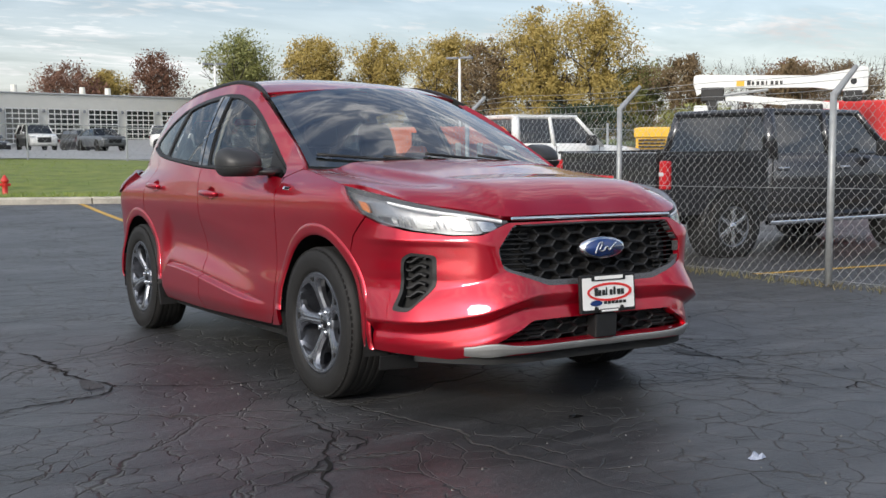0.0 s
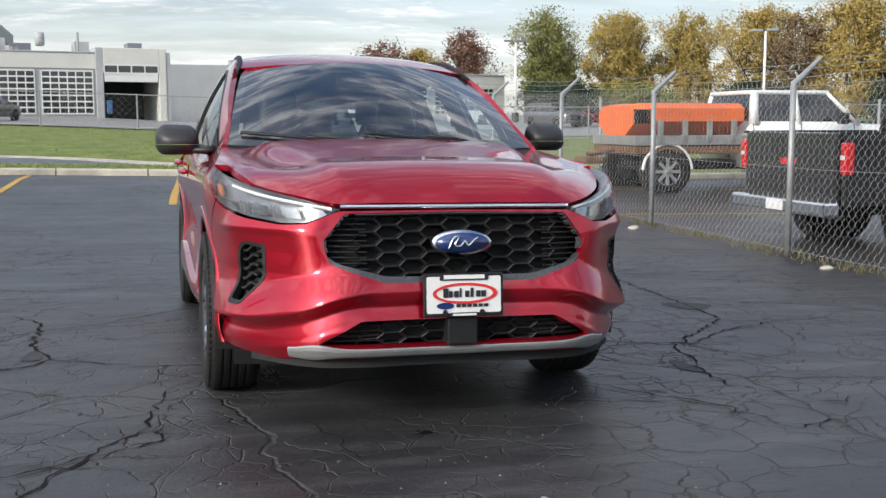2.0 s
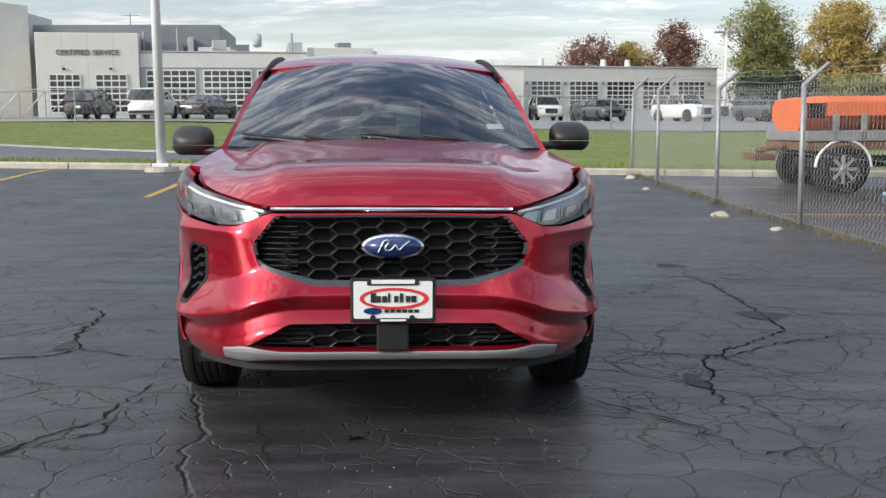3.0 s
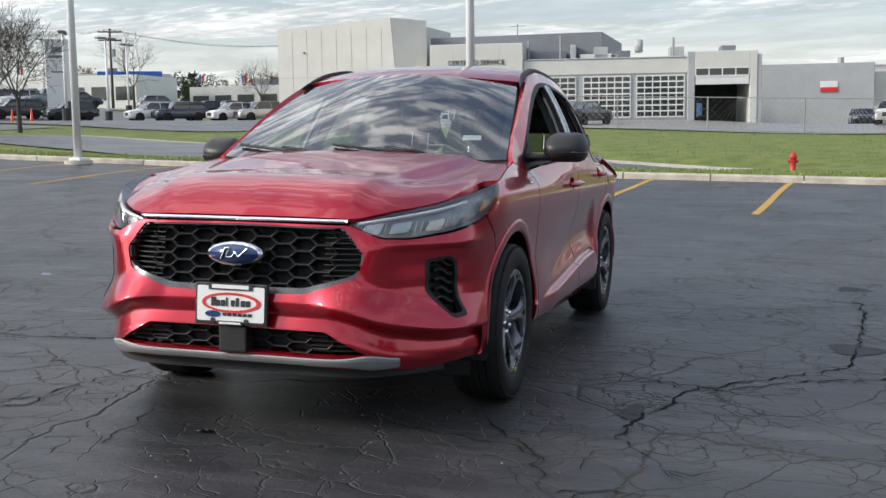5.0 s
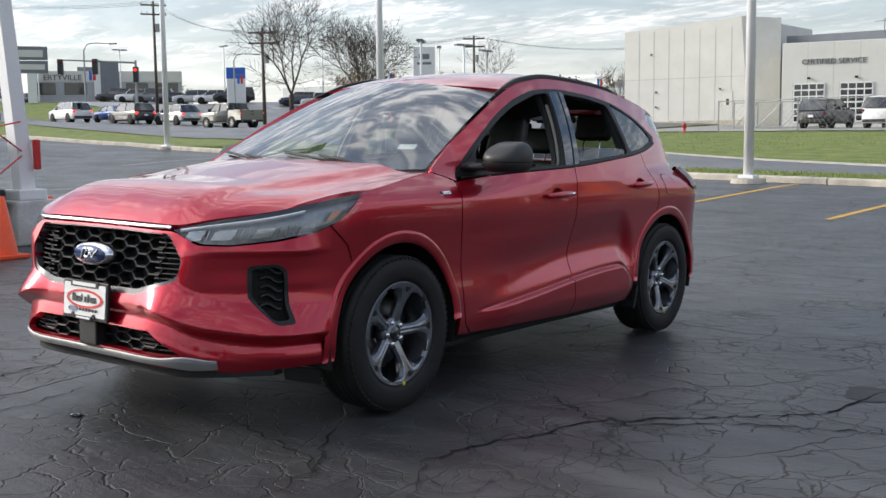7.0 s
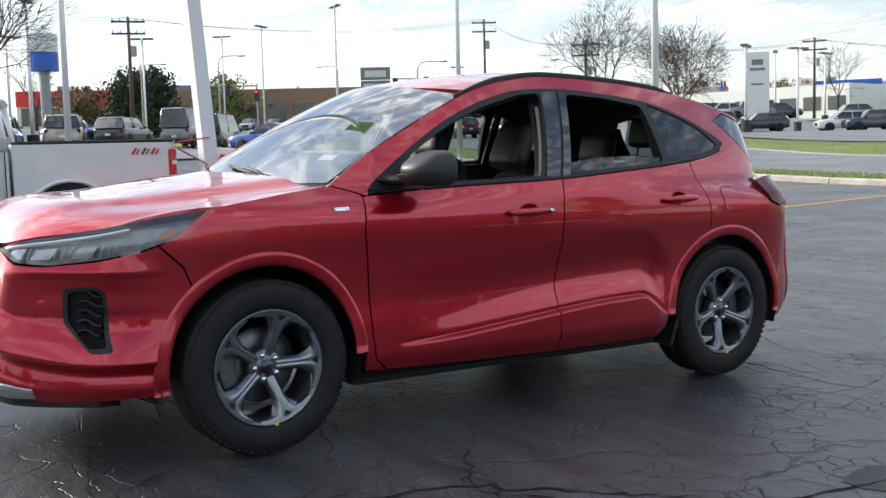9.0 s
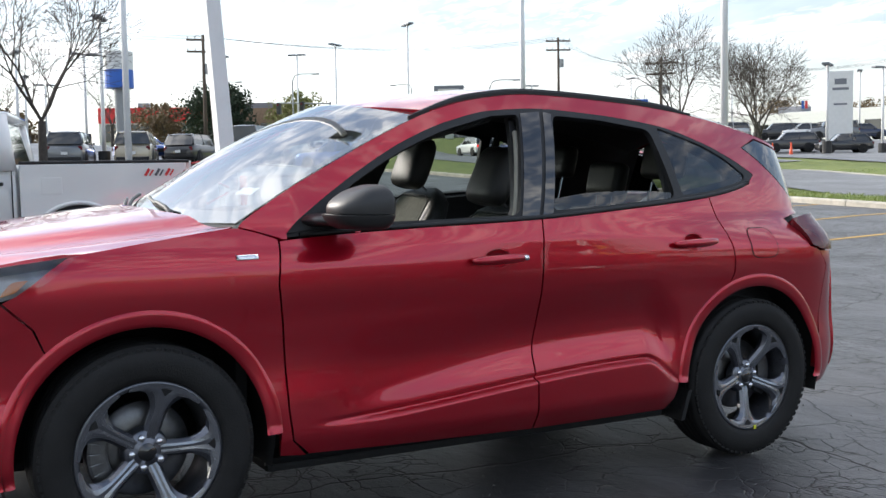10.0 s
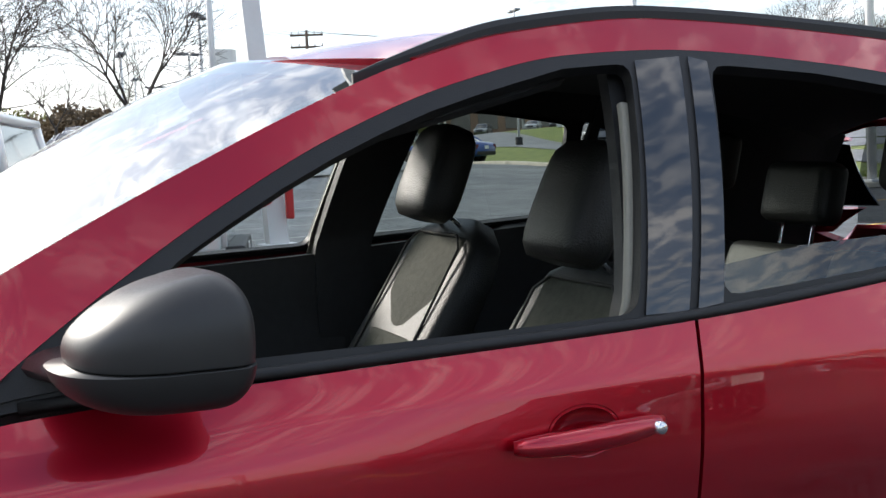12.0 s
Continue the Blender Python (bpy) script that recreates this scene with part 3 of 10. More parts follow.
def body(s, z):
    """Left body side and half nose and tail: s runs from the middle of the nose along the side to the middle of the tail.
    Negative s is the right half of the nose."""
    s, z = np.broadcast_arrays(np.asarray(s, float), np.asarray(z, float))
    sgn, q = np.where(s < 0, -1.0, 1.0), np.abs(s)
    front, rear = q < NOSE, q > TAIL0
    y = np.where(front, YF - np.interp(q, _sl, _dn) * (BF - nose_inset(z)), YF + (q - NOSE))
    y = np.where(rear, YR + np.interp(q - TAIL0, _tl, _td) * (BR - tail_inset(z)), y)
    a = flank(np.clip(y, YF, YR), z)
    x = a * np.where(front, np.interp(q, _sl, _xn), 1.0) * np.where(rear, np.interp(q - TAIL0, _tl, _tx), 1.0)
    return x * sgn, y, z


def s_front(x, y, z):
    """s of a place on the nose."""
    return float(np.interp(math.atan2(abs(x) / float(flank(YF, z)), (YF - y) / (BF - float(nose_inset(z)))), _ph, _sl)) * (1 if x >= 0 else -1)


def s_x(x, z):
    """s at which the nose has the half-width x."""
    return float(np.interp(abs(x) / float(flank(YF, z)), _xn, _sl)) * (1 if x >= 0 else -1)


def s_y(y):
    """s of a place on the straight side."""
    return NOSE + (y - YF)


def fascia(s, z):
    """The bumper skin: the nose with its lip, undercut and bulged corners."""
    x, y, z = body(s, z)
    ax = np.abs(x)
    zc = curve((0, 0.490), (0.36, 0.487), (0.45, 0.476), (0.63, 0.408), (0.80, 0.372), (1.0, 0.37))(ax)
    fade = 1 - ease(0.86, 0.905, ax) * ease(-2.0, -1.75, y)
    cheek = ease(0.30, 0.48, ax) * (1 - 0.6 * ease(0.80, 0.90, ax))
    d = z - zc
    # a sharp fold: the cheek runs in above it, the lip stands proud below
    out = np.interp(d, [-0.2, -0.05, -0.010, 0.0, 0.008], [0.0, -0.006, -0.020, -0.024, -0.019])
    out = np.where(d > 0.008, -0.019 + (0.019 + 0.048 * cheek) * np.clip((d - 0.008) / 0.044, 0, 1), out)
    out = np.where(d > 0.052, 0.048 * cheek * np.clip(1 - (d - 0.052) / 0.125, 0, 1), out)
    out = np.where(d < -0.05, out + 0.010 * (1 - ease(0.66, 0.84, ax)) * ease(-0.05, -0.08, d), out)
    out = out - 0.012 * ease(0.56, 0.66, ax) * (1 - ease(0.80, 0.9, ax)) * ease(0.62, 0.70, z) * (1 - ease(0.74, 0.77, z))
    # a shelf under the lamps overhangs the cheek round the vent
    shelf = np.interp(z, [0.555, 0.60, 0.752, 0.770, 0.83, 0.86], [0.0, 0.0, 0.036, 0.035, 0.008, 0.0])
    out = out + shelf * ease(0.47, 0.62, ax) * (1 - ease(0.80, 0.885, ax))
    out = out * fade
    # push along the plan normal
    nx, ny = ax / 0.9 * 0.9, -(1 - ease(0.55, 0.93, ax))
    ln = np.hypot(nx, ny) + 1e-9
    return x + np.sign(x) * out * nx / ln * ease(0.3, 0.9, ax), y + out * ny / ln, z


HOOD_EDGE = curve((-2.3, 0.86), (-1.9, 0.955), (-1.6, 0.998), (-1.3, 1.040), (-1.0, 1.078), (-0.78, 1.110))
COWL_Y = curve((0, -1.19), (0.3, -1.175), (0.55, -1.13), (0.70, -1.075), (0.78, -1.03))


HOOD_LIP = curve((0, 0.868), (0.30, 0.867), (0.45, 0.864), (0.60, 0.893), (0.735, 0.927), (0.76, 0.950), (0.80, 0.986), (0.815, 1.0))


def hood_crown(ax, y):
    edge = HOOD_EDGE(np.clip(y, -1.75, -0.78))
    edge = np.where(y < -1.75, HOOD_EDGE(-1.75) - 0.075 * (-1.75 - y), edge)
    z = edge + 0.050 * (1 - np.clip(ax / 0.80, 0, 1.1) ** 2.2)
    cx = 0.44 + 0.15 * ease(-2.1, -1.0, y)
    return z + 0.016 * (1 - ease(cx - 0.02, cx + 0.07, ax)) - 0.012 * np.exp(-((ax - cx - 0.11) / 0.07) ** 2) * ease(-2.1, -1.6, y)


def hood(x, y):
    """The bonnet skin: crowned, with a raised middle between two creases and a rolled leading edge."""
    x, y = np.broadcast_arrays(np.asarray(x, float), np.asarray(y, float))
    ax = np.abs(x)
    z = hood_crown(ax, y)
    lead = NOSE_LINE(ax)
    at_lead = hood_crown(ax, lead)
    roll = np.clip((lead + 0.30 - y) / 0.30, 0, 1.1)
    return x, y, z - (at_lead - HOOD_LIP(ax)) * roll ** 2.3


NOSE_LINE = curve((0, -2.225), (0.25, -2.212), (0.45, -2.178), (0.60, -2.095), (0.70, -1.985), (0.76, -1.86), (0.80, -1.70), (0.815, -1.58))

ROOF_EDGE = curve((-1.03, 1.074), (-0.95, 1.125), (-0.8, 1.212), (-0.6, 1.318), (-0.4, 1.415), (-0.2, 1.497), (0.0, 1.552), (0.3, 1.586), (0.8, 1.568), (1.2, 1.530), (1.6, 1.458), (1.95, 1.372))
ROOF_MID = curve((-0.45, 1.50), (-0.30, 1.550), (0.0, 1.605), (0.4, 1.640), (0.9, 1.635), (1.4, 1.585), (1.8, 1.505), (2.05, 1.435))


def roof(x, y):
    x, y = np.broadcast_arrays(np.asarray(x, float), np.asarray(y, float))
    xe = side_upper(y, ROOF_EDGE(y))[0] + 0.004
    t = np.clip(np.abs(x) / xe, 0, 1.05)
    return x, y, ROOF_EDGE(y) + (ROOF_MID(y) - ROOF_EDGE(y)) * (1 - t ** 2.4)


def screen(u, v):
    """Windscreen: u from -1 to 1 across, v from 0 at the cowl to 1 at the header."""
    u, v = np.broadcast_arrays(np.asarray(u, float), np.asarray(v, float))
    c = 1 - u * u
    yb, zb = -1.02 - 0.14 * c, 1.085 - 0.015 * c
    yt, zt = -0.205 - 0.16 * c, 1.492 + 0.052 * c
    bow = v * (1 - v)
    x = u * (0.765 + (0.622 - 0.765) * v + 0.02 * bow)
    return x, yb + (yt - yb) * v - 0.05 * bow * (0.4 + c), zb + (zt - zb) * v + 0.12 * bow * (0.6 + 0.4 * c)


def side_upper(y, z):
    """Pillars and quarter: the glasshouse side, wrapped in at the tail."""
    y, z = np.broadcast_arrays(np.asarray(y, float), np.asarray(z, float))
    dr = np.clip((y - YR) / (BR - tail_inset(z)), 0, 1)
    return flank(y, z) * (1 - dr ** 5) ** (1 / 2.8), y, z


def side(y, z):
    y, z = np.broadcast_arrays(np.asarray(y, float), np.asarray(z, float))
    return body_x(y, z), y, z


def pane(y, z):
    y, z = np.broadcast_arrays(np.asarray(y, float), np.asarray(z, float))
    return green(y, z), y, z


# ---- the red compact SUV ----
CAR = empty("car", Matrix.Translation((0, 0, -0.0425)) @ Euler((radians(-1.16), radians(0.95), 0)).to_matrix().to_4x4(),
            "glossy metallic red compact SUV with black mirrors and grey alloy wheels", "car")
HUB_Y, HUB_Z, TYRE_R, HUB_X = 1.355, 0.350, 0.356, 0.795
ARCH_C, ARCH_R = (1.362, 0.362), 0.405


def arch(sign, r, a0, a1, n=24):
    """Points round a wheel arch in (y, z), angles in degrees from the rear horizontal."""
    return [(sign * ARCH_C[0] + r * math.cos(radians(a)), ARCH_C[1] + r * math.sin(radians(a))) for a in np.linspace(a0, a1, n)]


def both(name, make, mat, parent=CAR, label="", **kw):
    """A part and its mirror image."""
    vf = make()
    return (mesh_object(name, *vf, mat, parent, label, **kw), mesh_object(name, *mirrored(vf), mat, parent, label, **kw))


BELT = curve((-0.875, 1.028), (-0.72, 1.042), (-0.32, 1.064), (0.185, 1.086), (0.6, 1.117), (1.15, 1.163), (1.46, 1.218), (1.53, 1.262))
DLO_TOP = curve((-0.875, 1.034), (-0.70, 1.168), (-0.53, 1.280), (-0.35, 1.378), (-0.13, 1.463), (0.09, 1.513), (0.32, 1.527), (0.63, 1.511), (0.96, 1.474), (1.22, 1.404), (1.40, 1.330), (1.53, 1.262))

# front door, rear door, wing and body side
gap = 0.0035
front_edge = [(-0.893, 1.024), (-0.912, 0.95), (-0.918, 0.88), (-0.900, 0.75), (-0.888, 0.60), (-0.878, 0.44), (-0.862, 0.335), (-0.80, 0.280)]
mid_edge = [(0.190, 1.084), (0.182, 0.98), (0.176, 0.86), (0.176, 0.66), (0.156, 0.54), (0.154, 0.42), (0.157, 0.255)]
rear_edge = [(1.150, 1.160), (1.185, 1.02), (1.212, 0.90), (1.214, 0.83), (1.185, 0.765)]
belt_pts = lambda a, b, n=10: [(y, float(BELT(y)) - 0.004) for y in np.linspace(a, b, n)]
shift = lambda pts, d: [(y + d, z) for y, z in pts]
rear_arch = arch(1, ARCH_R + 0.052, 100, 192, 14)
door_f = belt_pts(0.187, -0.886)[0:] + shift(front_edge, gap) + shift(mid_edge, -gap)[::-1]
door_r = belt_pts(1.148, 0.193) + shift(mid_edge, gap) + [(0.84, 0.258), (0.885, 0.300)] + [p for p in rear_arch[::-1] if p[0] < 1.175 and p[1] > 0.33] + shift(rear_edge, -gap)[::-1]
doors = []
ell = lambda rx, rz, cx, cz, n=40: [(cx + rx * math.cos(2 * math.pi * k / n), cz + rz * math.sin(2 * math.pi * k / n)) for k in range(n)]
for nm, outline, cup in (("front_door", door_f, (-0.034, 0.9405)), ("rear_door", door_r, (0.975, 0.974))):
    doors.append(both(nm, lambda o=outline, c=cup: panel(side, o, [ell(0.056, 0.034, *c, 28)], cell=0.016, cell_v=0.006, depth=0.03), RED))
front_doors, rear_doors = doors

seam = [(-1.790, 0.862), (-1.702, 0.778)]
wing = ([(-0.893 - gap, 1.030), (-0.95, 1.049), (-1.02, 1.068)] + [(y, float(HOOD_EDGE(y)) - 0.003) for y in np.linspace(-1.04, -1.58, 12)] + [(-1.598, 0.992), (-1.655, 0.955), (-1.70, 0.918), (-1.745, 0.885)]
        + shift(seam, 0.003) + arch(-1, ARCH_R + 0.05, 132, -4, 26) + [(-0.905, 0.285), (-0.81, 0.276), (-0.81, 0.277)] + shift(front_edge, -gap)[::-1][1:])
both("wing", lambda: panel(side, wing, cell=0.02, cell_v=0.014, depth=0.02), RED)

# body side frame: A-pillar, cantrail, C-pillar and rear quarter
dlo = [(y, float(BELT(y))) for y in np.linspace(-0.875, 1.53, 40)] + [(y, float(DLO_TOP(y))) for y in np.linspace(1.52, -0.868, 60)]
frame_out = ([(-1.02, 1.074), (-0.95, 1.055), (-0.888, 1.036)] + [(y, float(BELT(y)) - 0.002) for y in np.linspace(-0.87, 1.150, 30)] + shift(rear_edge, gap) + [(1.19, 0.762)]
             + [p for p in arch(1, ARCH_R + 0.052, 112, 6, 20)] + [(1.775, 0.36), (1.80, 0.62), (1.83, 0.84), (1.76, 0.917), (1.695, 0.936), (1.663, 1.057), (1.78, 1.074), (1.93, 1.078), (1.97, 1.148), (1.825, 1.148), (1.762, 1.200), (1.646, 1.291), (1.584, 1.336), (1.503, 1.388), (1.64, 1.434), (1.90, 1.376)]
             + [(y, float(ROOF_EDGE(y))) for y in np.linspace(1.90, -1.01, 54)])
dlo_hole = [(y, float(BELT(y)) + 0.001) for y in np.linspace(-0.86, 1.525, 40)] + [(y, float(DLO_TOP(y))) for y in np.linspace(1.515, -0.855, 60)]
both("body_side", lambda: panel(side_upper, frame_out, [dlo_hole], cell=0.02, cell_v=0.014, depth=0.03), RED)

# bonnet
hood_out = [(x, float(NOSE_LINE(abs(x))) + 0.004) for x in np.linspace(-0.80, 0.80, 61)]
hood_out += [(0.808, -1.60)] + [(float(body_x(y, HOOD_EDGE(y))) - 0.004, y) for y in np.linspace(-1.55, -1.05, 12)]
hood_out += [(x, float(COWL_Y(abs(x)))) for x in np.linspace(0.775, -0.775, 41)]
hood_out += [(-float(body_x(y, HOOD_EDGE(y))) + 0.004, y) for y in np.linspace(-1.05, -1.55, 12)] + [(-0.808, -1.60)]
mesh_object("bonnet", *panel(hood, hood_out, cell=0.022, depth=0.025), RED, CAR)

# roof
roof_edge_x = lambda y: float(side_upper(y, ROOF_EDGE(y))[0]) + 0.001
roof_out = [(x, -0.375 + 0.168 * (x / 0.632) ** 2) for x in np.linspace(-0.632, 0.632, 31)]
roof_out += [(roof_edge_x(y), y) for y in np.linspace(-0.18, 1.86, 30)] + [(x, 2.02 - 0.15 * (x / 0.42) ** 2) for x in np.linspace(0.40, -0.40, 15)]
roof_out += [(-roof_edge_x(y), y) for y in np.linspace(1.86, -0.18, 30)]
mesh_object("roof", *panel(roof, roof_out, cell=0.035, depth=0.012), RED, CAR)

# roof rails
def rail():
    pts = []
    for y in np.linspace(-0.29, 1.24, 46):
        lift = 0.008 * ease(-0.22, 0.05, y) * (1 - ease(1.05, 1.24, y)) + 0.004
        x = roof_edge_x(y) - 0.026
        pts.append((x, y, float(roof(x, y)[2]) + lift, (0.25 + 0.75 * float(ease(-0.29, -0.12, y))) * (1 - 0.7 * float(ease(1.08, 1.24, y)))))
    verts, faces = [], []
    cross = ((-0.015, -0.05), (-0.015, 0.003), (-0.008, 0.009), (0.009, 0.008), (0.016, -0.002), (0.016, -0.055))
    for p in pts:
        verts += [(p[0] + a * p[3], p[1], p[2] + b * p[3]) for a, b in cross]
    n = len(cross)
    for i in range(len(pts) - 1):
        for k in range(n):
            l = (k + 1) % n
            faces.append((i * n + k, i * n + l, (i + 1) * n + l, (i + 1) * n + k)[::-1])
    faces += [tuple(range(n)), tuple((len(pts) - 1) * n + k for k in range(n))[::-1]]
    return verts, faces


both("roof_rail", rail, BLACK_PLASTIC, smooth=False)

# windscreen, its black border, cowl and wipers
mesh_object("windscreen", *panel(screen, [(-1, 0.0), (1, 0.0), (1, 1), (-1, 1)], cell=0.07, cell_v=0.06, depth=0.0), SCREEN_GLASS, CAR).visible_shadow = False
border = [(-0.999, 0.002), (0.999, 0.002), (0.999, 0.999), (-0.999, 0.999)]
mesh_object("screen_border", *panel(screen, border, [rounded([(-0.945, 0.085), (0.945, 0.085), (0.95, 0.93), (0.16, 0.945), (0.10, 0.86), (-0.10, 0.86), (-0.16, 0.945), (-0.95, 0.93)], 0.05)], cell=0.03, cell_v=0.025, depth=0.0, offset=-0.004), BLACK_PLASTIC, CAR)


def cowl_surf(x, t):
    x, t = np.broadcast_arrays(np.asarray(x, float), np.asarray(t, float))
    yb = COWL_Y(np.abs(x)) - 0.05
    sx = screen(x / 0.765, np.zeros_like(x))
    return x, yb + (sx[1] + 0.02 - yb) * t, hood(x, yb)[2] - 0.035 + (sx[2] + 0.004 - hood(x, yb)[2] + 0.035) * t


mesh_object("cowl", *panel(cowl_surf, [(-0.77, 0), (0.77, 0), (0.77, 1), (-0.77, 1)], cell=0.05, cell_v=0.2, depth=0.0), BLACK_PLASTIC, CAR)


def wiper(pivot_u, tip_u, tip_v):
    a = np.array([float(c) for c in screen(pivot_u, -0.02)]) + (0, -0.02, 0.02)
    c = np.array([float(c) for c in screen(tip_u, tip_v)])
    mid = (a + c) / 2 + (0, -0.02, 0.035)
    arm = tube([a, (a + mid) / 2 + (0, 0, 0.012), mid], [0.011, 0.009, 0.007], 6)
    blade = []
    for t in np.linspace(0.12, 1.0, 12):
        u = pivot_u + (tip_u - pivot_u) * t
        blade.append(np.array([float(q) for q in screen(u, 0.015 + tip_v * t)]) + (0, -0.006, 0.014))
    return merge(arm, tube(blade, 0.008, 5))


mesh_object("wiper", *wiper(0.62, -0.16, 0.10), BLACK_PLASTIC, CAR)
mesh_object("wiper", *wiper(-0.10, -0.93, 0.085), BLACK_PLASTIC, CAR)

# window frames and glass
win_f = rounded([(-0.715, 1.072), (0.088, 1.098), (0.205, 1.496), (0.07, 1.484)] + [(y, float(DLO_TOP(y)) - 0.033) for y in np.linspace(-0.02, -0.60, 8)], 0.03, keep=(3, 4, 5, 6, 7, 8, 9, 10))
win_r = rounded([(0.250, 1.112), (0.935, 1.158), (0.895, 1.450), (0.62, 1.484), (0.375, 1.497)], 0.035)
win_q = rounded([(0.982, 1.166), (1.20, 1.188), (1.43, 1.232), (1.455, 1.255), (1.33, 1.335), (1.195, 1.392), (0.945, 1.463)], 0.02)
for sgn, pair in ((1, front_doors[0]), (-1, front_doors[1])):
    flipx = (lambda vf: vf) if sgn > 0 else mirrored
    car_frame = [p for p in dlo]
    mesh_object("window_frame", *flipx(panel(pane, car_frame, [win_f, win_r, win_q], cell=0.012, depth=0.025, offset=0.008)), BLACK_PLASTIC, CAR)
    # gloss black B-pillar covers
    pil_a = [(0.098, 1.094), (0.178, 1.094), (0.311, 1.508), (0.214, 1.498)]
    pil_b = [(0.196, 1.096), (0.246, 1.102), (0.368, 1.500), (0.330, 1.508)]
    for pl in (pil_a, pil_b):
        mesh_object("pillar_cover", *flipx(panel(pane, pl, cell=0.02, depth=0.004, offset=0.012)), BLACK_GLOSS, CAR)
    mesh_object("quarter_glass", *flipx(panel(pane, win_q, cell=0.05, depth=0.0, offset=0.003)), TINTED, CAR)
    if sgn < 0:
        mesh_object("window_glass", *flipx(panel(pane, win_f, cell=0.06, depth=0.0, offset=0.0)), GLASS, CAR).visible_shadow = False
        mesh_object("window_glass", *flipx(panel(pane, win_r, cell=0.06, depth=0.0, offset=0.0)), MID_TINT, CAR)
    else:
        low = [(0.25, 1.10), (0.94, 1.15), (0.925, 1.182), (0.70, 1.193), (0.45, 1.185), (0.258, 1.160)]
        mesh_object("window_glass", *panel(pane, low, cell=0.04, depth=0.004, offset=0.0), TINTED, CAR, "lowered tinted rear window pane")
    belt_line = [(y, float(BELT(y)) + 0.002) for y in np.linspace(-0.80, 1.46, 40)]
    mesh_object("belt_moulding", *flipx(strip(pane, belt_line, 0.018, 0.014, 0.006)), BLACK_PLASTIC, CAR)

# wheel arch mouldings
def arch_lip(sign, a0, a1):
    line = arch(sign, ARCH_R + 0.026, a0, a1, 40)
    return strip(side, line[::-1], 0.056, 0.007, 0.001)


both("arch_moulding", lambda: arch_lip(-1, 190, 1), RED)
both("arch_moulding", lambda: arch_lip(1, 179, -6), RED)

# sill under the doors
def sill_surf(y, t):
    y, t = np.broadcast_arrays(np.asarray(y, float), np.asarray(t, float))
    z = 0.232 + 0.034 * t
    return 0.800 + 0.030 * np.clip(t, 0, 1) ** 0.6, y, z


both("sill", lambda: panel(sill_surf, [(-0.93, 0), (0.95, 0), (0.95, 0.9), (-0.93, 0.9)], cell=0.1, cell_v=0.2, depth=0.05), BLACK_PLASTIC)

# inner wheel housings and floor
def housing(sign):
    verts, faces = [], []
    n = 20
    for i, a in enumerate(np.linspace(-15, 195, n)):
        for x in (0.885, 0.52):
            verts.append((x, sign * ARCH_C[0] + (ARCH_R + 0.035) * math.cos(radians(a)), ARCH_C[1] + (ARCH_R + 0.035) * math.sin(radians(a))))
    for i in range(n - 1):
        faces.append((2 * i, 2 * i + 1, 2 * i + 3, 2 * i + 2))
    faces.append(tuple(2 * i + 1 for i in range(n)))
    return verts, faces


both("wheel_housing", lambda: housing(-1), DARK_VOID)
both("wheel_housing", lambda: housing(1), DARK_VOID)
bm = bmesh.new()
box(bm, -0.80, 0.80, -0.92, 0.92, 0.20, 0.26, 0.02)
box(bm, -0.52, 0.52, -2.00, -0.90, 0.245, 0.32, 0.03)
box(bm, -0.52, 0.52, 0.90, 2.15, 0.22, 0.34, 0.03)
part("floor_pan", bm, DARK_VOID, CAR)
bm = bmesh.new()
box(bm, -0.76, 0.76, -1.02, -0.98, 0.25, 1.02)
part("bulkhead", bm, DARK_VOID, CAR)

# ---- nose ----
fs = lambda x, z: (s_x(x, z), z)
grille_half = [(0.0, 0.838), (0.44, 0.833), (0.522, 0.728), (0.500, 0.645), (0.30, 0.576), (0.0, 0.570)]
low_half = [(0.0, 0.436), (0.385, 0.436), (0.556, 0.338), (0.0, 0.338)]


def mirror_outline(half):
    return half[::-1][:-1] + [(-x, z) for x, z in half][:-1] if half[0][0] == 0 else half


def full(half):
    right = [p for p in half]
    left = [(-x, z) for x, z in half[::-1] if x != 0]
    return right + left


grille_xz, low_xz = full(grille_half), full(low_half)
vent = [(0.706, -2.075, 0.706), (0.772, -1.995, 0.716), (0.797, -1.962, 0.690), (0.822, -1.948, 0.470), (0.786, -2.014, 0.466), (0.712, -2.084, 0.580)]
vent_s = rounded([(s_front(*p), p[2]) for p in vent], 0.018)
top_edge = [(0.0, 0.845), (0.452, 0.842), (0.475, 0.836), (0.575, 0.792), (0.66, 0.787)]
lamp_low = [(s_front(0.775, -1.995, 0.805), 0.805), (s_front(0.85, -1.86, 0.835), 0.835), (s_y(-1.793) - 0.0, 0.860)]
s_seam = s_front(0.876, -1.793, 0.86)
half = [fs(x, z) for x, z in top_edge] + [(s_front(0.775, -1.995, 0.805), 0.805), (s_front(0.85, -1.86, 0.835), 0.835), (s_front(0.876, -1.795, 0.860), 0.860)]
half += [(s_front(0.886, -1.706, 0.777), 0.777)]
for y, z in arch(-1, ARCH_R + 0.05, 132.6, 187, 16):
    half.append((s_front(float(body_x(y, z)), y, z), z))
half += [(s_front(0.87, -1.80, 0.285), 0.285), fs(0.66, 0.268), fs(0.60, 0.285), (0.0, 0.30)]
bumper_out = full(half)
holes = [[fs(x, z) for x, z in rounded(grille_xz, 0.02)], [fs(x, z) for x, z in rounded(low_xz, 0.02)], vent_s, [(-s, z) for s, z in vent_s][::-1]]
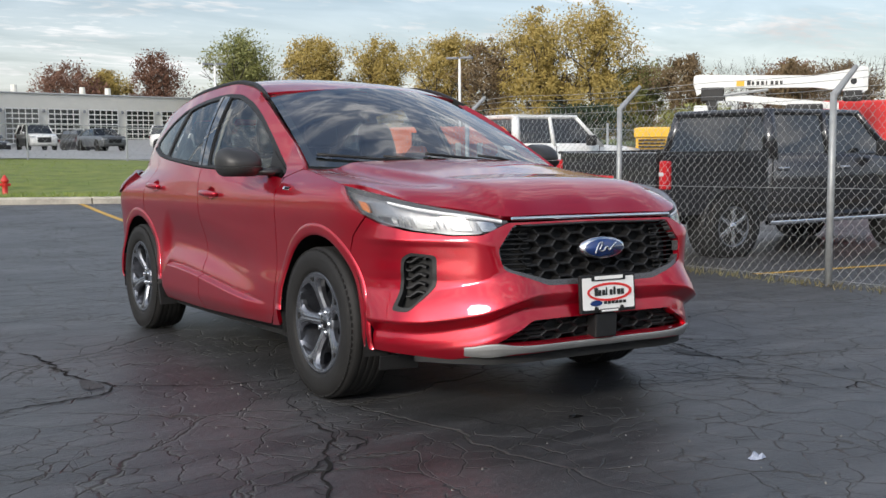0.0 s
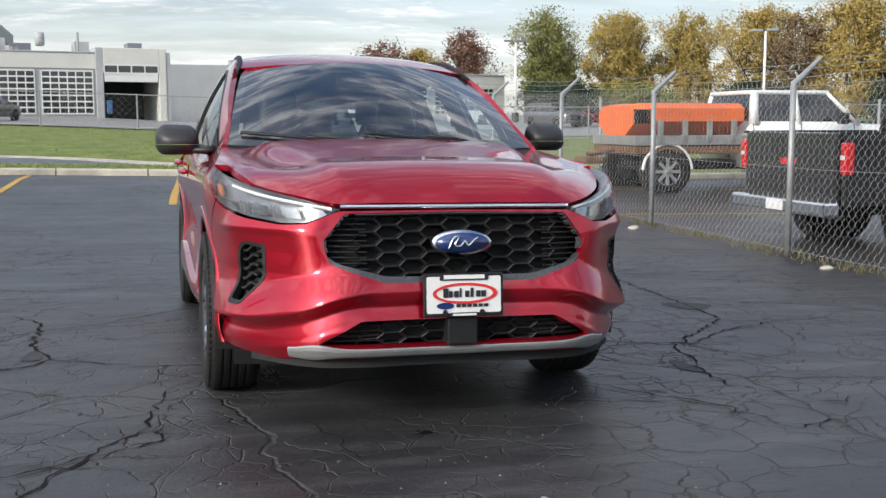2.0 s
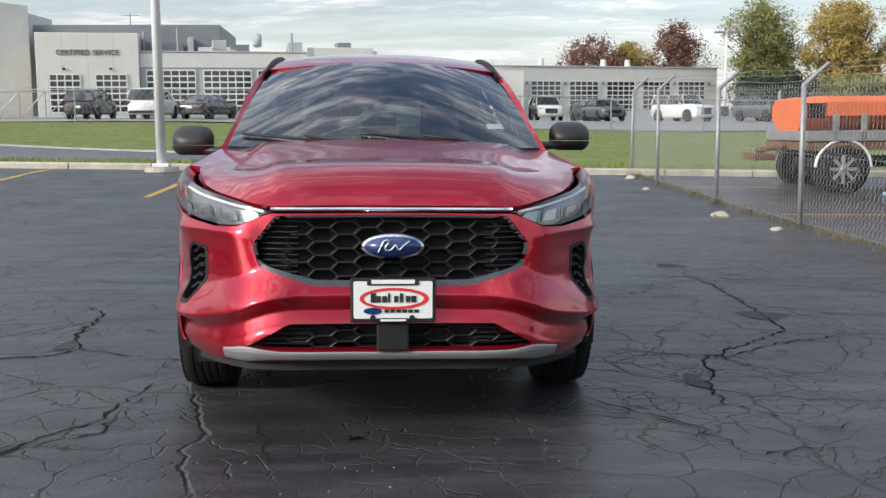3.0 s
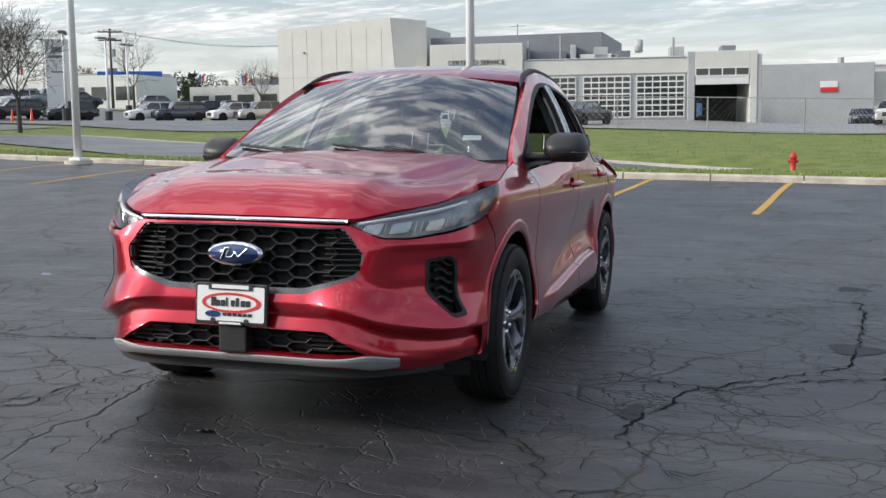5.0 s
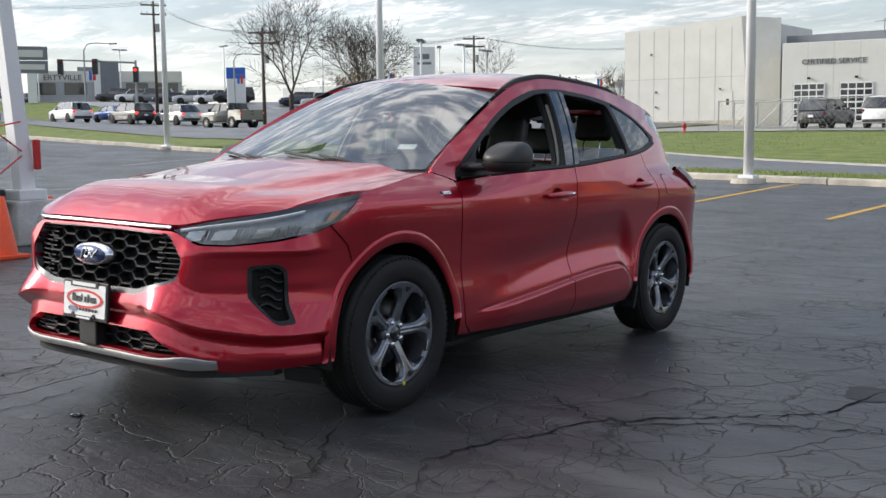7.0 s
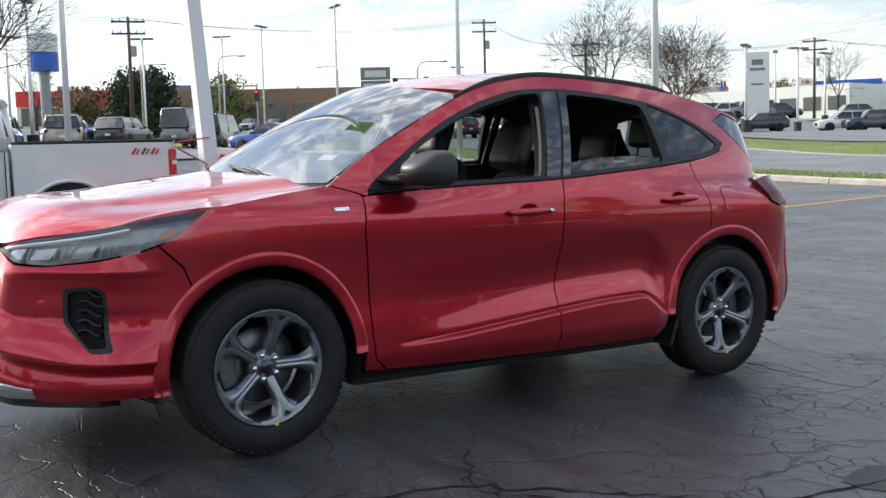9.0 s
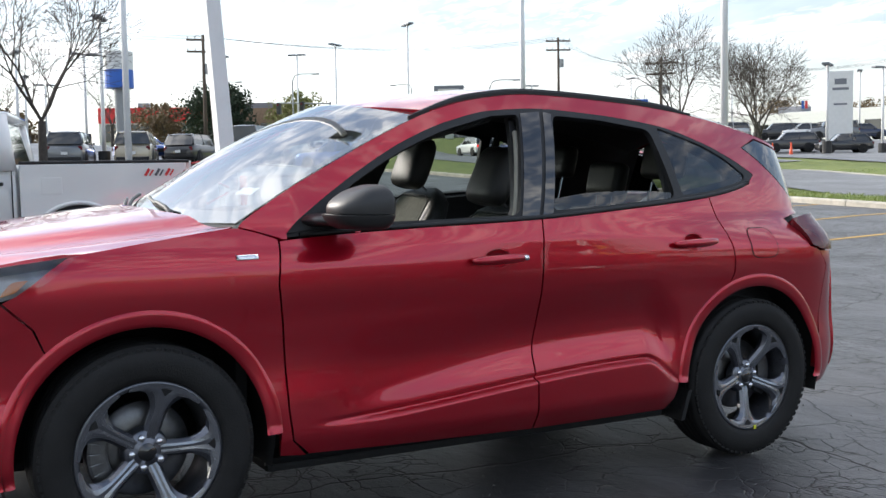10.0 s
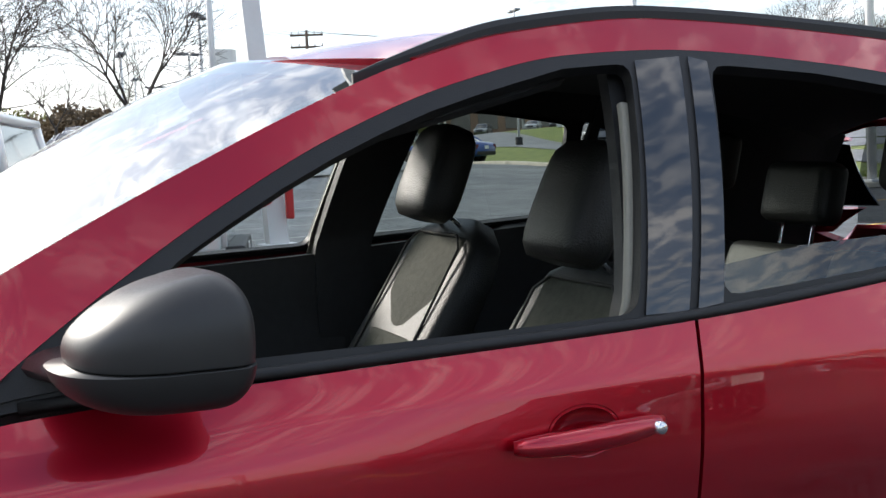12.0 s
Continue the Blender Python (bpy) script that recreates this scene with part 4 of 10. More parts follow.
mesh_object("front_bumper", *panel(fascia, bumper_out, holes, cell=0.010, cell_v=0.0065, depth=0.03), RED, CAR)

# grille: surround, deep black backing, honeycomb
big = [fs(x, z) for x, z in rounded(grille_xz, 0.02)]
inner = [fs(x * 0.985, 0.705 + (z - 0.705) * 0.965 + (0.020 if z < 0.60 else 0.010 if z < 0.66 else 0)) for x, z in rounded(grille_xz, 0.02)]
mesh_object("grille_surround", *panel(fascia, big, [inner], cell=0.012, cell_v=0.008, depth=0.03, offset=-0.006), GRILLE_SATIN, CAR)
mesh_object("grille_back", *panel(body, [fs(x, z) for x, z in grille_xz], cell=0.05, depth=0.0, offset=-0.075), DARK_VOID, CAR)
mesh_object("grille_back", *panel(body, [fs(x, z) for x, z in low_xz], cell=0.05, depth=0.0, offset=-0.06), DARK_VOID, CAR)


def honeycomb(outline, z0, pitch, half_cols, bar, deep):
    """Columns of flat-topped hexagon frames inside an outline of (x, z), every second column half a row higher."""
    sets = []
    f, w, h = 0.030, 0.058, pitch / 2
    hexa = [(-w, 0), (-f, h), (f, h), (w, 0), (f, -h), (-f, -h)]
    poly = [(x, z) for x, z in outline]
    for k in range(-half_cols, half_cols + 1):
        xc = 0.088 * k
        for r in range(-6, 7):
            zc = z0 + r * pitch + (h if k % 2 else 0.0)
            pu, pv = np.array([xc + a for a, b in hexa] + [xc]), np.array([zc + b for a, b in hexa] + [zc])
            if inside(pu, pv, [poly]).sum() < 5:
                continue
            kx, kz = 1 - bar / 0.045, 1 - 2 * bar / pitch
            verts = []
            for sx, sz, back in ((1.0, 1.0, 0.034), (1.0, 1.0, 0.030), (kx, kz, 0.034), (kx - 0.05, kz - 0.10, 0.034 + deep)):
                for a, b in hexa:
                    qx, qz = xc + a * sx, zc + b * sz
                    s = np.interp(abs(qx) / 0.905, _xn, _sl) * (1 if qx >= 0 else -1)
                    p = body(s, qz)
                    verts.append((float(p[0]), float(p[1]) + back, float(p[2])))
            faces = [(ring * 6 + i, ring * 6 + (i + 1) % 6, (ring + 1) * 6 + (i + 1) % 6, (ring + 1) * 6 + i) for ring in range(3) for i in range(6)]
            sets.append((verts, faces))
    return merge(*sets)


mesh_object("grille_mesh", *honeycomb(grille_xz, 0.735, 0.0515, 4, 0.0042, 0.040), BLACK_PLASTIC, CAR, smooth=False)
mesh_object("lower_grille_mesh", *honeycomb(low_xz, 0.383, 0.044, 4, 0.0040, 0.030), BLACK_PLASTIC, CAR, smooth=False)


def slats(zs, x0f, x1f, h, parent, name):
    for z in zs:
        for sg in (1, -1):
            a, b = x0f(z), x1f(z)
            line = [(sg * s_x(x, z), z) for x in np.linspace(a, b, 8)]
            if sg > 0:
                line = line
            vf = strip(body, line if sg > 0 else line[::-1], h, 0.012, -0.045)
            mesh_object(name, *vf, BLACK_PLASTIC, parent, smooth=False)


half_w = lambda z: float(np.interp(z, [0.570, 0.576, 0.645, 0.728, 0.833], [0.28, 0.30, 0.500, 0.522, 0.44])) - 0.008
slats(np.arange(0.61, 0.83, 0.021), lambda z: 0.36, half_w, 0.008, CAR, "grille_slat")
slats(np.arange(0.350, 0.43, 0.020), lambda z: 0.30, lambda z: 0.385 + (0.436 - z) / 0.098 * 0.165 - 0.01, 0.008, CAR, "grille_slat")
chrome_line = [fs(x, 0.856) for x in np.linspace(-0.452, 0.452, 50)]
mesh_object("chrome_strip", *strip(body, chrome_line, 0.014, 0.010, 0.004), CHROME, CAR)
sens = bmesh.new()
box(sens, -0.06, 0.06, -2.312, -2.25, 0.335, 0.44, 0.008)
part("sensor_cover", sens, BLACK_PLASTIC, CAR)

# bright skid strip, and a lip coloured dark as the shadow under the bumper
strip_line = [(s_x(x, 0.30), 0.318 - 0.004 * (1 - (abs(x) / 0.62) ** 2) - 0.010 * ease(0.5, 0.64, abs(x))) for x in np.linspace(-0.635, 0.635, 60)]
widths = [0.031 + 0.028 * math.exp(-((abs(x) - 0.55) / 0.07) ** 2) for x in np.linspace(-0.635, 0.635, 60)]
mesh_object("skid_strip", *strip(fascia, strip_line, widths, 0.008, 0.002), SILVER, CAR, smooth=False)


def lip(s, t):
    s, t = np.broadcast_arrays(np.asarray(s, float), np.asarray(t, float))
    x, y, z = body(s, np.full(s.shape, 0.30))
    return x * (1 - 0.05 * t), y + 0.03 + 0.14 * t, 0.300 - 0.018 * t


mesh_object("lower_lip", *panel(lip, [(-0.84, 0), (0.84, 0), (0.80, 1), (-0.80, 1)], cell=0.05, cell_v=0.25, depth=0.05), DARK_VOID, CAR)
# air deflectors before the front wheels
for sg in (1, -1):
    d = bmesh.new()
    box(d, -0.09, 0.09, -0.006, 0.006, -0.035, 0.035, 0.004, Matrix.Translation((sg * 0.72, -1.80, 0.215)) @ Euler((radians(14), 0, sg * radians(10))).to_matrix().to_4x4())
    part("air_deflector", d, BLACK_PLASTIC, CAR)

# corner vents
for sg in (1, -1):
    fl = (lambda vf: vf) if sg > 0 else mirrored
    bez_in = [(s_front(0.756, -2.02, 0.61) + (s - s_front(0.756, -2.02, 0.61)) * 0.80, 0.612 + (z - 0.612) * 0.88) for s, z in vent_s]
    bezel = mesh_object("vent_bezel", *fl(panel(fascia, vent_s, [bez_in], cell=0.007, depth=0.03, offset=0.002)), BLACK_PLASTIC, CAR)
    mesh_object("vent_back", *fl(panel(body, vent_s, cell=0.03, depth=0, offset=-0.035)), DARK_VOID, bezel)
    for k in range(5):
        z0 = 0.690 - 0.036 * k
        s0, s1 = s_front(0.738, -2.045, z0), s_front(0.800, -1.97, z0)
        line = [(s0 + (s1 - s0) * t, z0 + 0.010 * math.sin(t * 2 * math.pi) - 0.008 * t) for t in np.linspace(0.0, 0.93 - 0.02 * k, 12)]
        mesh_object("vent_slat", *fl(strip(body, line, 0.016, 0.030, -0.032)), BLACK_PLASTIC, bezel, smooth=False)

# headlamps
LAMP_BOWL = material("satin_reflector", (0.42, 0.43, 0.44), 0.22, 0.9, var=0.15, scale=40)
lamp_out = [fs(0.455, 0.848), fs(0.478, 0.838), fs(0.578, 0.797), fs(0.66, 0.792), (s_front(0.772, -1.995, 0.811), 0.811), (s_front(0.85, -1.86, 0.842), 0.842),
            (s_front(0.874, -1.79, 0.868), 0.868), (s_y(-1.742), 0.893), (s_y(-1.695), 0.925), (s_y(-1.65), 0.962), (s_y(-1.600), 0.998), (s_y(-1.63), 0.9985),
            (s_front(0.852, -1.76, 0.975), 0.975), (s_front(0.80, -1.87, 0.952), 0.952), (s_front(0.735, -1.99, 0.922), 0.922), fs(0.60, 0.888)]
for sg in (1, -1):
    fl = (lambda vf: vf) if sg > 0 else mirrored
    lens = mesh_object("headlamp", *fl(panel(body, lamp_out, cell=0.014, cell_v=0.010, depth=0.006)), LENS, CAR)
    lens.visible_shadow = False
    mesh_object("lamp_housing", *fl(panel(body, lamp_out, cell=0.014, cell_v=0.012, depth=-0.045, offset=-0.050)), material("lamp_housing", (0.27, 0.275, 0.285), 0.32, 0.7, var=0.2, scale=30) if sg > 0 else bpy.data.materials["lamp_housing"], lens)
    drl = [(s_x(0.485, 0.852), 0.851), (s_x(0.60, 0.872), 0.872), (s_front(0.735, -1.99, 0.902), 0.902), (s_front(0.80, -1.87, 0.928), 0.928)]
    mesh_object("light_bar", *fl(strip(body, spline(drl, 6), 0.013, 0.014, -0.020)), material("lamp_white", (0.85, 0.86, 0.88), 0.2) if sg > 0 else bpy.data.materials["lamp_white"], lens)
    for k in range(4):
        xa = 0.53 + 0.075 * k
        ya = -2.16 + 0.05 * k + 0.018 * k * k
        za = 0.822 + 0.004 * k
        cell_c = s_front(xa, ya, za)
        quad = rounded([(cell_c - 0.036, za - 0.014), (cell_c + 0.036, za - 0.012), (cell_c + 0.052, za + 0.034), (cell_c - 0.020, za + 0.026)], 0.006)
        mesh_object("reflector", *fl(panel(body, quad, cell=0.010, depth=0.03, offset=-0.022 - 0.004 * (k % 2))), LAMP_BOWL, lens)
    for k in range(16):
        xr = 0.515 + 0.019 * k
        yr = float(np.interp(xr, [0.50, 0.60, 0.70, 0.80], [-2.165, -2.11, -2.04, -1.93]))
        sr = s_front(xr, yr, 0.83)
        rib = [(sr + 0.004 * q, 0.812 + 0.022 * (xr - 0.5) + (0.040 + 0.05 * (xr - 0.5)) * q) for q in np.linspace(0, 1, 5)]
        mesh_object("lens_rib", *fl(strip(body, rib, 0.005, 0.004, -0.034)), LAMP_BOWL, lens, smooth=False)
    amb = rounded([(s_front(*p), p[2]) for p in ((0.872, -1.800, 0.878), (0.886, -1.752, 0.894), (0.888, -1.712, 0.935), (0.876, -1.765, 0.926))], 0.008)
    mesh_object("side_marker", *fl(panel(body, amb, cell=0.010, depth=0.01, offset=-0.026)), AMBER, lens)

# badge: a blue oval in a bright rim, with a plain bright stroke
def oval(rx, rz, cx, cy, cz, deep, n=48, curv=0.10):
    verts = [(cx, cy, cz)]
    for k in range(n):
        a = 2 * math.pi * k / n
        verts.append((cx + rx * math.cos(a), cy + curv * (rx * math.cos(a)) ** 2, cz + rz * math.sin(a)))
    for k in range(n):
        v = verts[1 + k]
        verts.append((v[0], v[1] + deep, v[2]))
    faces = [(0, 1 + (k + 1) % n, 1 + k)[::-1] for k in range(n)]
    faces += [(1 + k, 1 + (k + 1) % n, 1 + n + (k + 1) % n, 1 + n + k)[::-1] for k in range(n)]
    return verts, [f[::-1] for f in faces]


BADGE = mesh_object("badge", *oval(0.116, 0.046, 0, -2.292, 0.724, 0.05), CHROME, CAR, "bright-rimmed blue oval badge")
mesh_object("badge_field", *oval(0.106, 0.038, 0, -2.2955, 0.724, 0.01), BADGE_BLUE, BADGE)
stroke = [(-0.055, 0.700), (-0.035, 0.742), (-0.015, 0.745), (-0.030, 0.715), (-0.008, 0.712), (0.010, 0.730), (0.022, 0.712), (0.040, 0.728), (0.062, 0.745)]
mesh_object("badge_stroke", *tube([(x, -2.2985 + 0.1 * x * x, z) for x, z in spline(stroke, 6)], 0.0042, 5), CHROME, BADGE)

# dealer plate with a black frame and printed shapes
PLATE = empty("number_plate")
PLATE.parent = CAR
PLATE["label"] = "white dealer plate in a black frame"
PLATE.matrix_local = Matrix.Translation((0, -2.376, 0.528)) @ Euler((radians(-4), 0, 0)).to_matrix().to_4x4()


def flat(outline, y, mat, name, deep=0.002, parent=None):
    b = bmesh.new()
    f = b.faces.new([b.verts.new((x, y, z)) for x, z in outline])
    r = bmesh.ops.extrude_face_region(b, geom=[f])
    bmesh.ops.translate(b, vec=(0, deep, 0), verts=[v for v in r["geom"] if isinstance(v, bmesh.types.BMVert)])
    bmesh.ops.recalc_face_normals(b, faces=b.faces)
    return part(name, b, mat, parent)


rect = lambda x0, x1, z0, z1: [(x0, z0), (x1, z0), (x1, z1), (x0, z1)]
pf = bmesh.new()
box(pf, -0.158, 0.158, 0.0, 0.016, -0.083, 0.083, 0.006)
part("plate_frame", pf, BLACK_PLASTIC, PLATE)
flat(rounded(rect(-0.146, 0.146, -0.068, 0.070), 0.008), -0.003, PLATE_WHITE, "plate_face", 0.004, PLATE)
bars = [(-0.085, 0.085, 0.058, 0.080, INK_BLACK)]
flat(rounded(rect(-0.096, 0.096, 0.055, 0.0815), 0.004), -0.006, INK_BLACK, "plate_band", 0.004, PLATE)
flat(rect(-0.080, 0.080, 0.061, 0.076), -0.0075, PLATE_WHITE, "printed_bar", 0.002, PLATE)
ell = lambda rx, rz, cx, cz, n=40: [(cx + rx * math.cos(2 * math.pi * k / n), cz + rz * math.sin(2 * math.pi * k / n)) for k in range(n)]
ring = bmesh.new()
oo, ii_ = [ring.verts.new((x, -0.0055, z)) for x, z in ell(0.128, 0.040, 0.004, 0.006)], [ring.verts.new((x, -0.0055, z)) for x, z in ell(0.112, 0.030, 0.002, 0.006)]
for k in range(40):
    ring.faces.new((oo[k], oo[(k + 1) % 40], ii_[(k + 1) % 40], ii_[k]))
part("printed_ring", ring, INK_RED, PLATE)
for k, w in enumerate((0.020, 0.016, 0.018, 0.007, 0.016, 0.012, 0.018, 0.018)):
    x0 = -0.083 + 0.0215 * k
    flat(rect(x0, x0 + w, -0.008, 0.026 if k in (0, 3, 5) else 0.016), -0.0062, INK_BLACK, "printed_bar", 0.001, PLATE)
flat(ell(0.034, 0.0125, -0.075, -0.040), -0.0062, BADGE_BLUE, "printed_oval", 0.001, PLATE)
for k in range(6):
    flat(rect(-0.032 + 0.022 * k, -0.015 + 0.022 * k, -0.046, -0.034), -0.0062, INK_BLACK, "printed_bar", 0.001, PLATE)
for sx in (-0.075, 0.070):
    flat(ell(0.010, 0.009, sx, -0.064), -0.0075, BLACK_PLASTIC, "plate_screw", 0.004, PLATE)
flat(rounded(rect(-0.055, 0.055, -0.0815, -0.066), 0.003), -0.0065, INK_BLACK, "plate_band", 0.004, PLATE)
flat(rect(-0.047, 0.047, -0.078, -0.070), -0.008, PLATE_WHITE, "printed_bar", 0.002, PLATE)

# badges on the wings
for sg in (1, -1):
    fl = (lambda vf: vf) if sg > 0 else mirrored
    mesh_object("wing_badge", *fl(strip(side, [(y, 0.976 + 0.02 * (y + 1.06)) for y in np.linspace(-1.062, -0.985, 6)], 0.017, 0.004)), CHROME, CAR)

# ---- door handles ----
def dish(yc, zc, rings=8, n=36):
    """Hollow behind the handle, with a fine raised lip."""
    verts, faces = [], []
    for j in range(rings + 1):
        q = 1 - j / rings
        for k in range(n):
            a = 2 * math.pi * k / n
            y, z = yc + 0.062 * q * math.cos(a), zc + 0.039 * q * math.sin(a)
            hollow = -0.030 * (1 - min(1.0, q / 0.93) ** 2) ** 0.7 if q < 0.93 else 0.0
            verts.append((float(body_x(y, z)) + 0.0016 * (j < 2) + hollow, y, z))
    for j in range(rings):
        for k in range(n):
            l = (k + 1) % n
            faces.append((j * n + k, j * n + l, (j + 1) * n + l, (j + 1) * n + k))
    return verts, faces


for sg, pair in ((1, 0), (-1, 1)):
    fl = (lambda vf: vf) if sg > 0 else mirrored
    for door, ya, yb, za, zb in ((front_doors[pair], -0.160, 0.092, 0.934, 0.943), (rear_doors[pair], 0.852, 1.098, 0.968, 0.976)):
        ym, zm = (ya + yb) / 2, (za + zb) / 2
        mesh_object("handle_cup", *fl(dish(ym, zm + 0.002)), RED, door)
        pts, rad = [], []
        for t in np.linspace(0, 1, 16):
            y, z = ya + (yb - ya) * t, za + (zb - za) * t
            lift = 0.014 + 0.022 * math.sin(math.pi * min(1, max(0, t))) ** 0.6
            pts.append((float(body_x(y, z)) + lift, y, z))
            rad.append(0.0095 + 0.0095 * math.sin(math.pi * t) ** 0.5)
        handle = mesh_object("door_handle", *fl(tube(pts, rad, 10)), RED, door)
        if sg > 0 and ya < 0:
            kx = float(body_x(0.072, 0.942)) + 0.043
            v, f = lathe([(0.0, 0.008), (0.006, 0.008), (0.010, 0.005), (0.011, -0.01)], 16)
            mesh_object("key_lock", [(kx + a, 0.070 + b, 0.941 + c) for a, b, c in v], f, CHROME, door)

# ---- mirrors ----
MX, MY, MZ = 0.988, -0.650, 1.144


def mirror_shell(z0, z1, grow=0.0, foot=0.0):
    """Rounded shell of the door mirror between two heights: a domed cap, blunt at the glass, drawn out in front."""
    verts, faces = [], []
    nu, nv = 44, 16
    for j in range(nv + 1):
        t = 0.5 - 0.5 * math.cos(math.pi * j / nv)
        z = z0 + (z1 - z0) * t
        h = (z - MZ) / (0.078 if z > MZ else 0.078)
        k = max(0.0, 1 - min(1, abs(h)) ** 2.6) ** (1 / 2.2)
        for i in range(nu):
            a = 2 * math.pi * i / nu
            ca, sa = math.cos(a), math.sin(a)
            ex = abs(ca) ** 0.82 * (1 if ca > 0 else -1)
            ey = abs(sa) ** (0.80 if sa < 0 else 0.34) * (1 if sa > 0 else -1)
            x = MX + (0.106 + grow) * ex * (0.40 + 0.60 * k)
            y = MY + ((0.104 + foot if sa < 0 else 0.088) * ((0.22 + 0.78 * k) if sa < 0 else (0.50 + 0.50 * k)) + grow) * ey + 0.16 * (x - MX)
            fwd = min(1.0, max(0.0, (MY + 0.045 - y) / 0.15))
            zt = z0 + (z - z0) * (1 - 0.50 * fwd ** 1.4) if z1 > MZ else z
            verts.append((x, y, zt))
    for j in range(nv):
        for i in range(nu):
            l = (i + 1) % nu
            faces.append((j * nu + i, j * nu + l, (j + 1) * nu + l, (j + 1) * nu + i))
    faces.append(tuple(range(nu))[::-1])
    faces.append(tuple(nv * nu + i for i in range(nu)))
    return verts, faces


def mirror_arm():
    v, f = tube([(0.805, -0.715, 1.092), (0.86, -0.712, 1.094), (0.95, -0.690, 1.098)], [0.058, 0.046, 0.040], 14)
    return [(x, -0.70 + (y + 0.70) * 1.3, 1.094 + (z - 1.094) * 0.45) for x, y, z in v], f


def mirror_glass():
    pts = rounded([(0.925, 1.128), (1.060, 1.128), (1.050, 1.186), (0.935, 1.190)], 0.02)
    return [(x, MY + 0.0800 + 0.16 * (x - MX), z) for x, z in pts], [tuple(range(len(pts)))[::-1]]


for sg in (1, -1):
    dz = 0.0 if sg > 0 else -0.036
    fl = (lambda vf: vf) if sg > 0 else mirrored
    low = lambda vf, d=dz: ([(x, y, z + d) for x, y, z in vf[0]], vf[1])
    mir = mesh_object("door_mirror", *fl(low(mirror_shell(1.1225, 1.2215))), MIRROR_BLACK, CAR, "matt black door mirror")
    mesh_object("mirror_base", *fl(low(mirror_shell(1.0705, 1.1195, 0.002, 0.020))), MIRROR_BLACK, mir)
    mesh_object("mirror_arm", *fl(low(mirror_arm())), MIRROR_BLACK, mir)
    mesh_object("mirror_sail", *fl(panel(pane, [(-0.855, 1.042), (-0.660, 1.068), (-0.645, 1.172), (-0.70, 1.134)], cell=0.02, depth=0.01, offset=0.014)), BLACK_PLASTIC, CAR)
    mesh_object("mirror_glass", *fl(low(mirror_glass())), CHROME, mir)

# ---- tail ----
for sg in (1, -1):
    fl = (lambda vf: vf) if sg > 0 else mirrored
    tail = [(1.672, 1.052), (1.78, 1.069), (1.92, 1.074), (1.99, 1.03), (1.975, 0.945), (1.90, 0.912), (1.83, 0.915), (1.765, 0.922), (1.702, 0.942)]
    tl = mesh_object("tail_lamp", *fl(panel(side, tail, cell=0.014, depth=0.03, offset=0.010)), TAIL_RED, CAR, "dark red wraparound tail lamp")
    fuel_outline = rounded([(1.315, 1.020), (1.475, 1.020), (1.478, 0.895), (1.318, 0.895)], 0.045, 6)
    if sg > 0:
        mesh_object("flap_gap", *panel(side, rounded([(1.311, 1.024), (1.479, 1.024), (1.482, 0.891), (1.314, 0.891)], 0.047, 6), cell=0.016, depth=0.0, offset=0.0012), DARK_VOID, CAR)
        mesh_object("fuel_flap", *panel(side, fuel_outline, cell=0.016, depth=0.004, offset=0.0025), RED, CAR)
    rb = [(1.80, 0.36), (1.805, 0.62), (1.836, 0.842), (1.768, 0.912), (1.90, 0.905), (1.98, 0.935), (2.02, 0.93), (2.04, 0.60), (2.02, 0.30), (1.82, 0.28)]
    mesh_object("rear_bumper", *fl(panel(side, rb, cell=0.02, depth=0.02, offset=-0.001)), RED, CAR)
    rg = [(1.515, 1.389), (1.643, 1.427), (1.90, 1.365), (1.985, 1.156), (1.832, 1.155), (1.770, 1.206), (1.654, 1.296), (1.592, 1.341)]
    mesh_object("hatch_glass_wrap", *fl(panel(side_upper, rg, cell=0.015, depth=0.01, offset=-0.002)), BLACK_GLOSS, CAR)


def hatch(u, z):
    u, z = np.broadcast_arrays(np.asarray(u, float), np.asarray(z, float))
    w = side_upper(np.full(u.shape, 1.98), np.clip(z, 0.3, 1.38))[0]
    y = 2.14 - 0.20 * ease(0.85, 1.45, z) - 0.14 * u * u
    return -u * w, y, z


mesh_object("tailgate", *panel(hatch, [(-1, 0.30), (1, 0.30), (1, 1.09), (-1, 1.09)], cell=0.06, cell_v=0.05, depth=0.02), RED, CAR)
mesh_object("rear_window", *panel(hatch, [(-1, 1.095), (1, 1.095), (1, 1.42), (-1, 1.42)], cell=0.08, cell_v=0.05, depth=0.0), TINTED, CAR)

